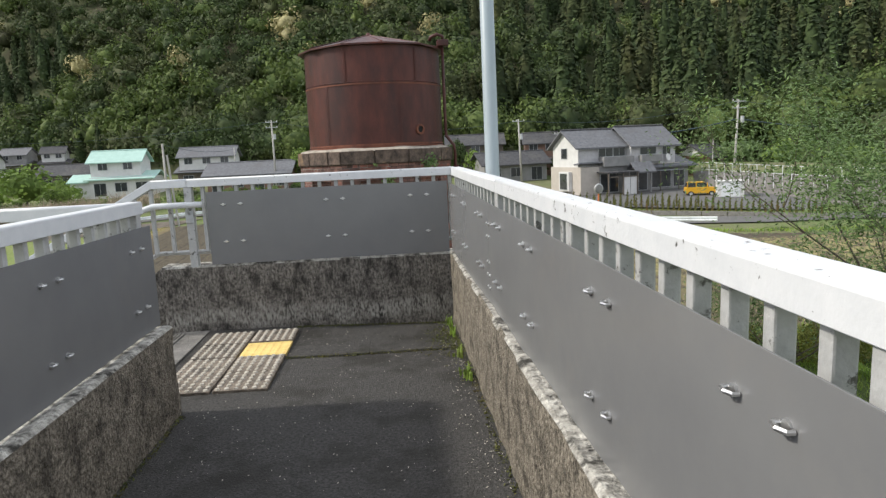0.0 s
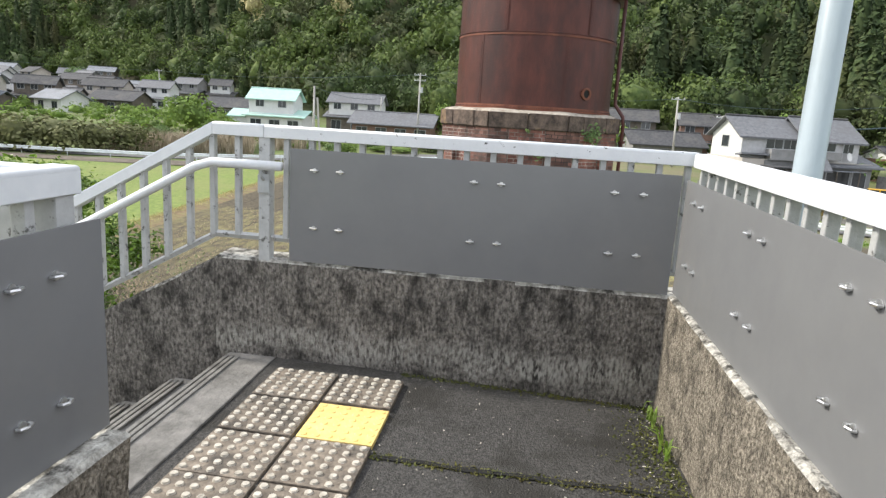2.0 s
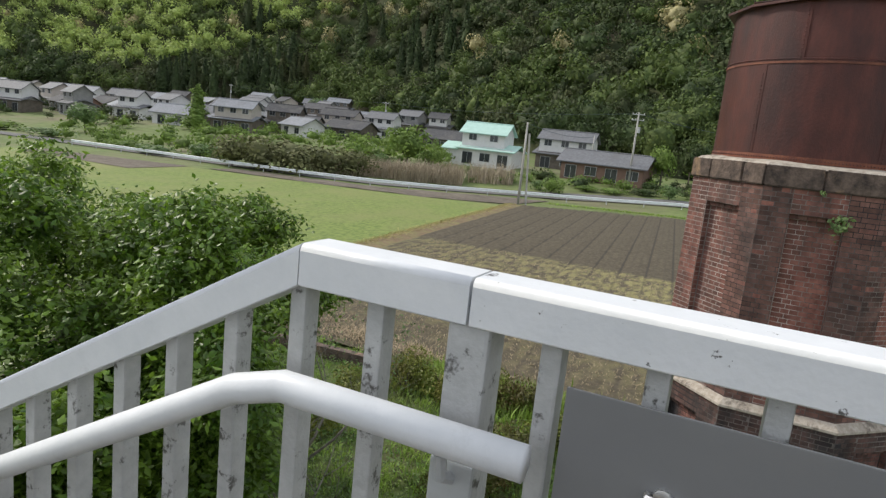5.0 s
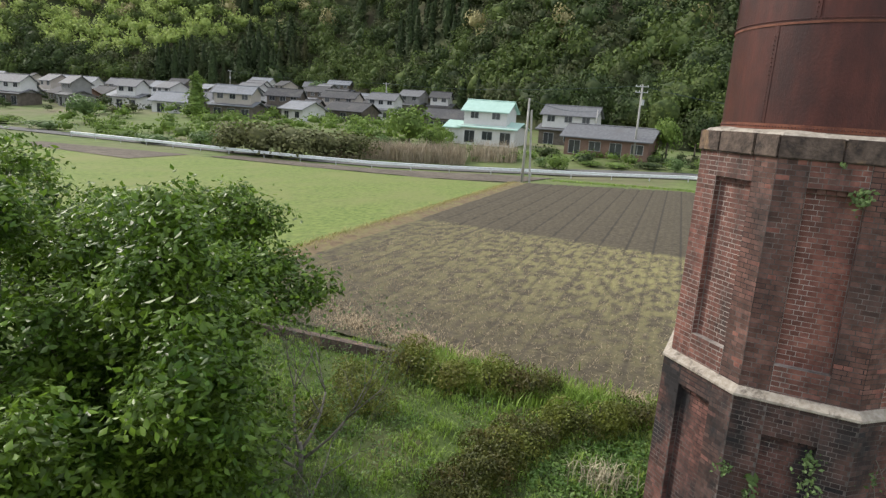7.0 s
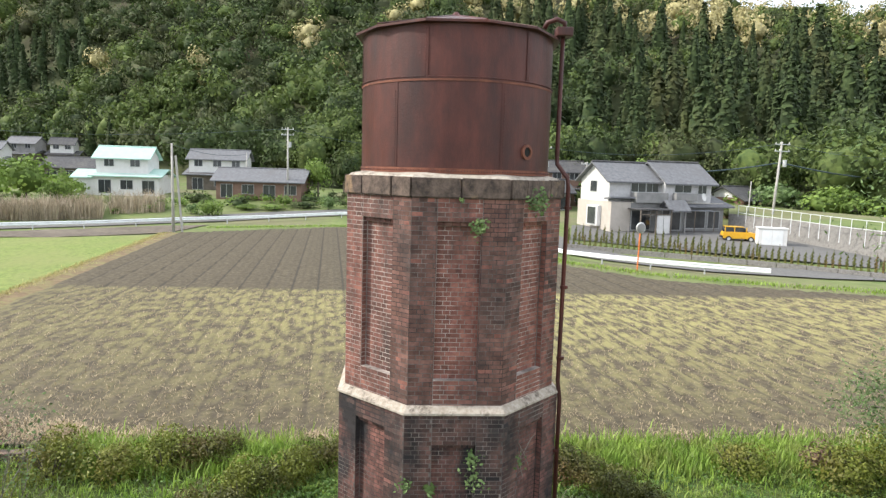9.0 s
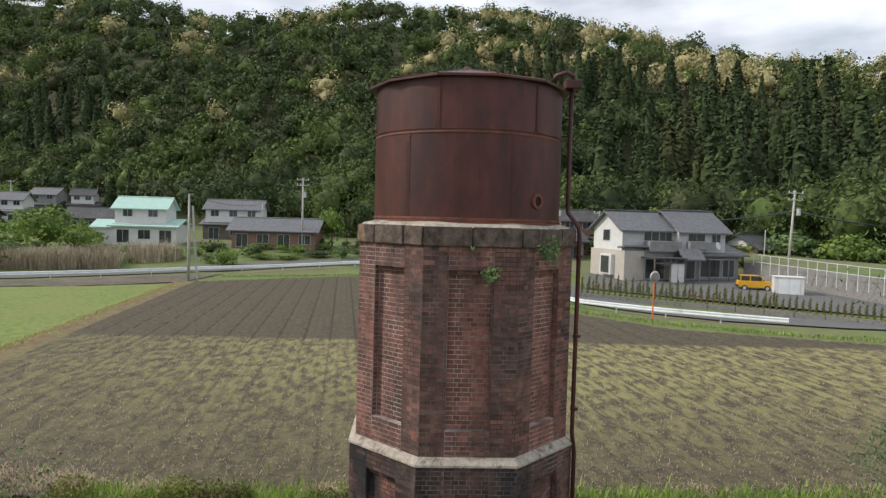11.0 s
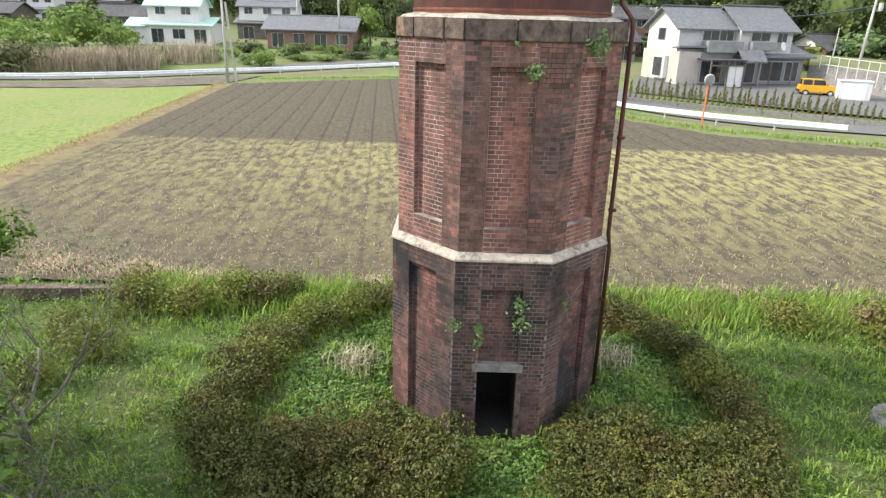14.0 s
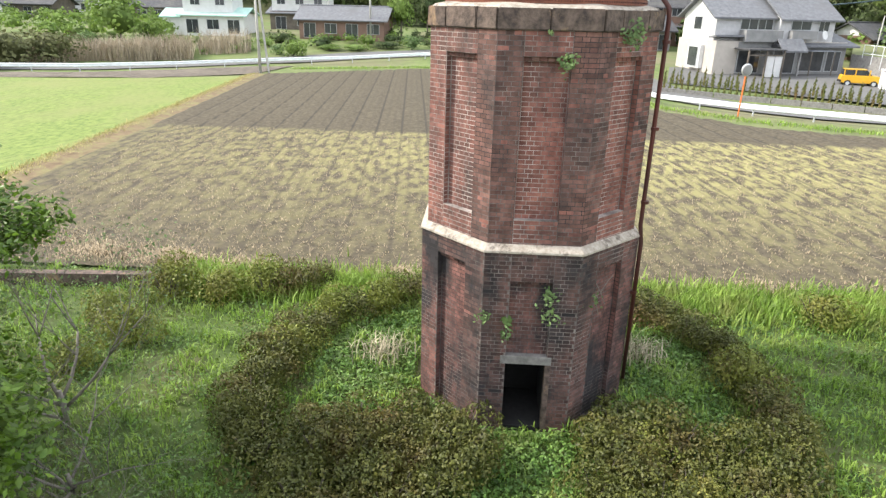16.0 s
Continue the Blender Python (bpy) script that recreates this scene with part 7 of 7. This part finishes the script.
TC_ = [crown_template(320, 700, cone=True, size=0.05)]
far_plant("cypress_tree", "dense pointed dark green conifer among the houses", -46.6, 146, 5.4, 9.2, M["leaf_fresh"], 1)
far_plant("willow_tree", "rounded pale green willow beside the road", -54.6, 140, 7.5, 5.9, M["leaf_pale"])
for az, d_, w_, h_, mt, lab in ((-29.0, 98, 8.6, 7.6, "leaf_fresh", "fresh green round tree beyond the guard rail"), (-26.8, 97, 5, 4.4, "leaf_fresh", "fresh green tree beyond the guard rail"), (-31.5, 95, 4, 3.2, "leaf_pale", "pale green tree beyond the guard rail"),
                                (21.0, 104, 8, 8.5, "leaf_fresh", "fresh green tree behind the white house"), (8.5, 99, 5, 6, "leaf_fresh", "green tree beside the road"), (6.4, 104, 5, 7, "wood_a", "green tree beside the houses"), (17.5, 100, 6, 7, "wood_a", "green tree behind the house"),
                                (24.8, 100, 6, 6.5, "wood_a", "green tree behind the house"), (31, 100, 9, 6.5, "leaf_pale", "pale green leafy tree behind the fence"), (34.5, 96, 9, 6, "leaf_fresh", "leafy green tree behind the fence"), (39, 92, 9, 6, "leaf_fresh", "leafy green tree behind the fence"),
                                (-7.2, 103, 5, 7.5, "leaf_fresh", "green tree beside the low house"), (-5.0, 108, 6, 8, "wood_a", "green tree behind the low house"), (-36.8, 240, 9, 8, "leaf_pale", "pale green tree among the houses"), (-31.5, 215, 8, 8, "leaf_fresh", "green tree among the houses"), (-46.5, 290, 9, 8, "leaf_fresh", "green tree behind the houses")):
    far_plant("tree", lab, az, d_, w_, h_, M[mt])
for az, d_, w_, h_, mt, lab in ((-41.6, 84, 7.5, 6.2, "bamboo", "olive bamboo thicket beyond the road"), (-39, 83, 8, 6.6, "bamboo", "olive bamboo thicket beyond the road"), (-36.4, 85, 7.5, 6.0, "bamboo", "olive bamboo thicket beyond the road"), (-43.8, 86, 5.5, 5.0, "bamboo", "olive bamboo thicket beyond the road"), (-34.0, 87, 6.5, 4.8, "bamboo", "olive bamboo thicket beyond the road"),
                                (-16.2, 88, 3.8, 3.0, "leaf_fresh", "round green shrub beside the road"), (-17.4, 90, 2.5, 2.0, "leaf_pale", "green shrub beside the road"), (-11, 92, 5, 1.2, "leaf_fresh", "low green hedge beside the road"), (-8.4, 93, 4, 1.6, "wood_a", "low green hedge beside the road"), (-6.3, 92, 3, 2.6, "leaf_pale", "green shrub beside the road"), (-13.2, 92, 4, 1.1, "leaf_fresh", "low green hedge beside the road"),
                                (-49.5, 96, 6, 2.0, "leaf_pale", "low green bushes beside the road"), (-52, 104, 6, 1.8, "leaf_fresh", "low green bushes beside the road"), (-57, 118, 8, 2.0, "leaf_pale", "low green bushes beside the road"), (-46, 98, 5, 2.6, "leaf_pale", "low green bushes beside the road"), (-60, 130, 9, 2.4, "leaf_fresh", "low green bushes beside the road")):
    far_plant("bush", lab, az, d_, w_, h_, M[mt], 0, -0.2 * h_, "bush")
g2 = np.random.default_rng(31)
pts = []
for a0, a1, d0, d1, k_ in ((-33, -24, 88, 95, 4200), (-23.5, -19.5, 91, 97, 900), (-37, -33, 86, 92, 900), (-30, -27, 87, 91, 1100)):
    az_, d_ = g2.uniform(a0, a1, k_), g2.uniform(d0, d1, k_)
    xx, yy_ = CX + d_ * np.sin(np.radians(az_)), CY + d_ * np.cos(np.radians(az_))
    pts.append(np.stack([xx, yy_, np.array([ground_z(p, q) for p, q in zip(xx, yy_)])], 1))
tagged(blades("reeds", np.concatenate(pts), 2.2, 0.036, M["reed"], 0.75, 32), "stand of tall dry beige reeds beyond the guard rail", "reeds", kind="stuff")
k_ = 9000
ln = [Vector((x, y, 0)) for x, y in ((-22.5, 77), (-9, 83), (3.6, 82), (9, 63), (12, 54), (17, 48.6), (23, 45.4), (29, 43.2), (45, 40))]
pts = []
for a_, b_ in zip(ln, ln[1:]):
    for _ in range(int((b_ - a_).length * 70)):
        p = a_.lerp(b_, g.random())
        pts.append((p.x + g.gauss(0, 0.5), p.y + g.gauss(0, 0.5), ground_z(p.x, p.y)))
tagged(blades("road_verge", pts, 0.20, 0.03, M["blade"], 0.8, 33), "strip of green grass along the road edge", "grass verge", kind="stuff")
wallp = thing("ditch_wall", "low dark concrete ditch wall at the field corner", "wall")
bm = bmesh.new()
extrude_poly(bm, [(-22, 17.2, GZ - 0.2), (-9.2, 18.3, GZ - 0.2), (-9.2, 18.3, GZ + 0.35), (-22, 17.2, GZ + 0.35)], (0, 0.25, 0))
part("wall_block", bm, M["stone"], wallp)

# shrubs and small trees between the houses
spots_v, spots_w = [], []
for i in range(420):
    az = g.uniform(-70, -22) if i % 3 else g.uniform(-56, -22)
    d_ = g.uniform(150, hill_foot(az) - 2) if i % 3 else g.uniform(104, 160)
    x, y = polar(az, d_)
    w_ = g.uniform(1.2, 2.6)
    (spots_v if i % 3 else spots_w).append((x, y, ground_z(x, y) + w_ * 0.5, w_, w_ * g.uniform(0.6, 1.1)))
for i in range(90):
    az = g.uniform(-47, -4)
    d_ = 91.5 + g.uniform(0, 9) + (2.0 if az > -20 else 0)
    x, y = polar(az, d_)
    w_ = g.uniform(0.7, 1.7)
    (spots_v if i % 3 == 0 else spots_w).append((x, y, ground_z(x, y) + w_ * 0.4, w_, w_ * g.uniform(0.6, 1.0)))
for i in range(70):
    az = g.uniform(-6, 40)
    d_ = hill_foot(az) + g.uniform(-8, 3)
    x, y = polar(az, d_)
    w_ = g.uniform(1.5, 3.4)
    (spots_v if i % 2 else spots_w).append((x, y, hill_z(x, y) + w_ * 0.5, w_, w_ * g.uniform(0.7, 1.2)))
wood("village_shrubs", "green shrubs and garden trees between the houses", spots_v, TV, M["wood_a"])
wood("village_shrubs", "fresh green shrubs between the houses", spots_w, TV, M["leaf_fresh"])
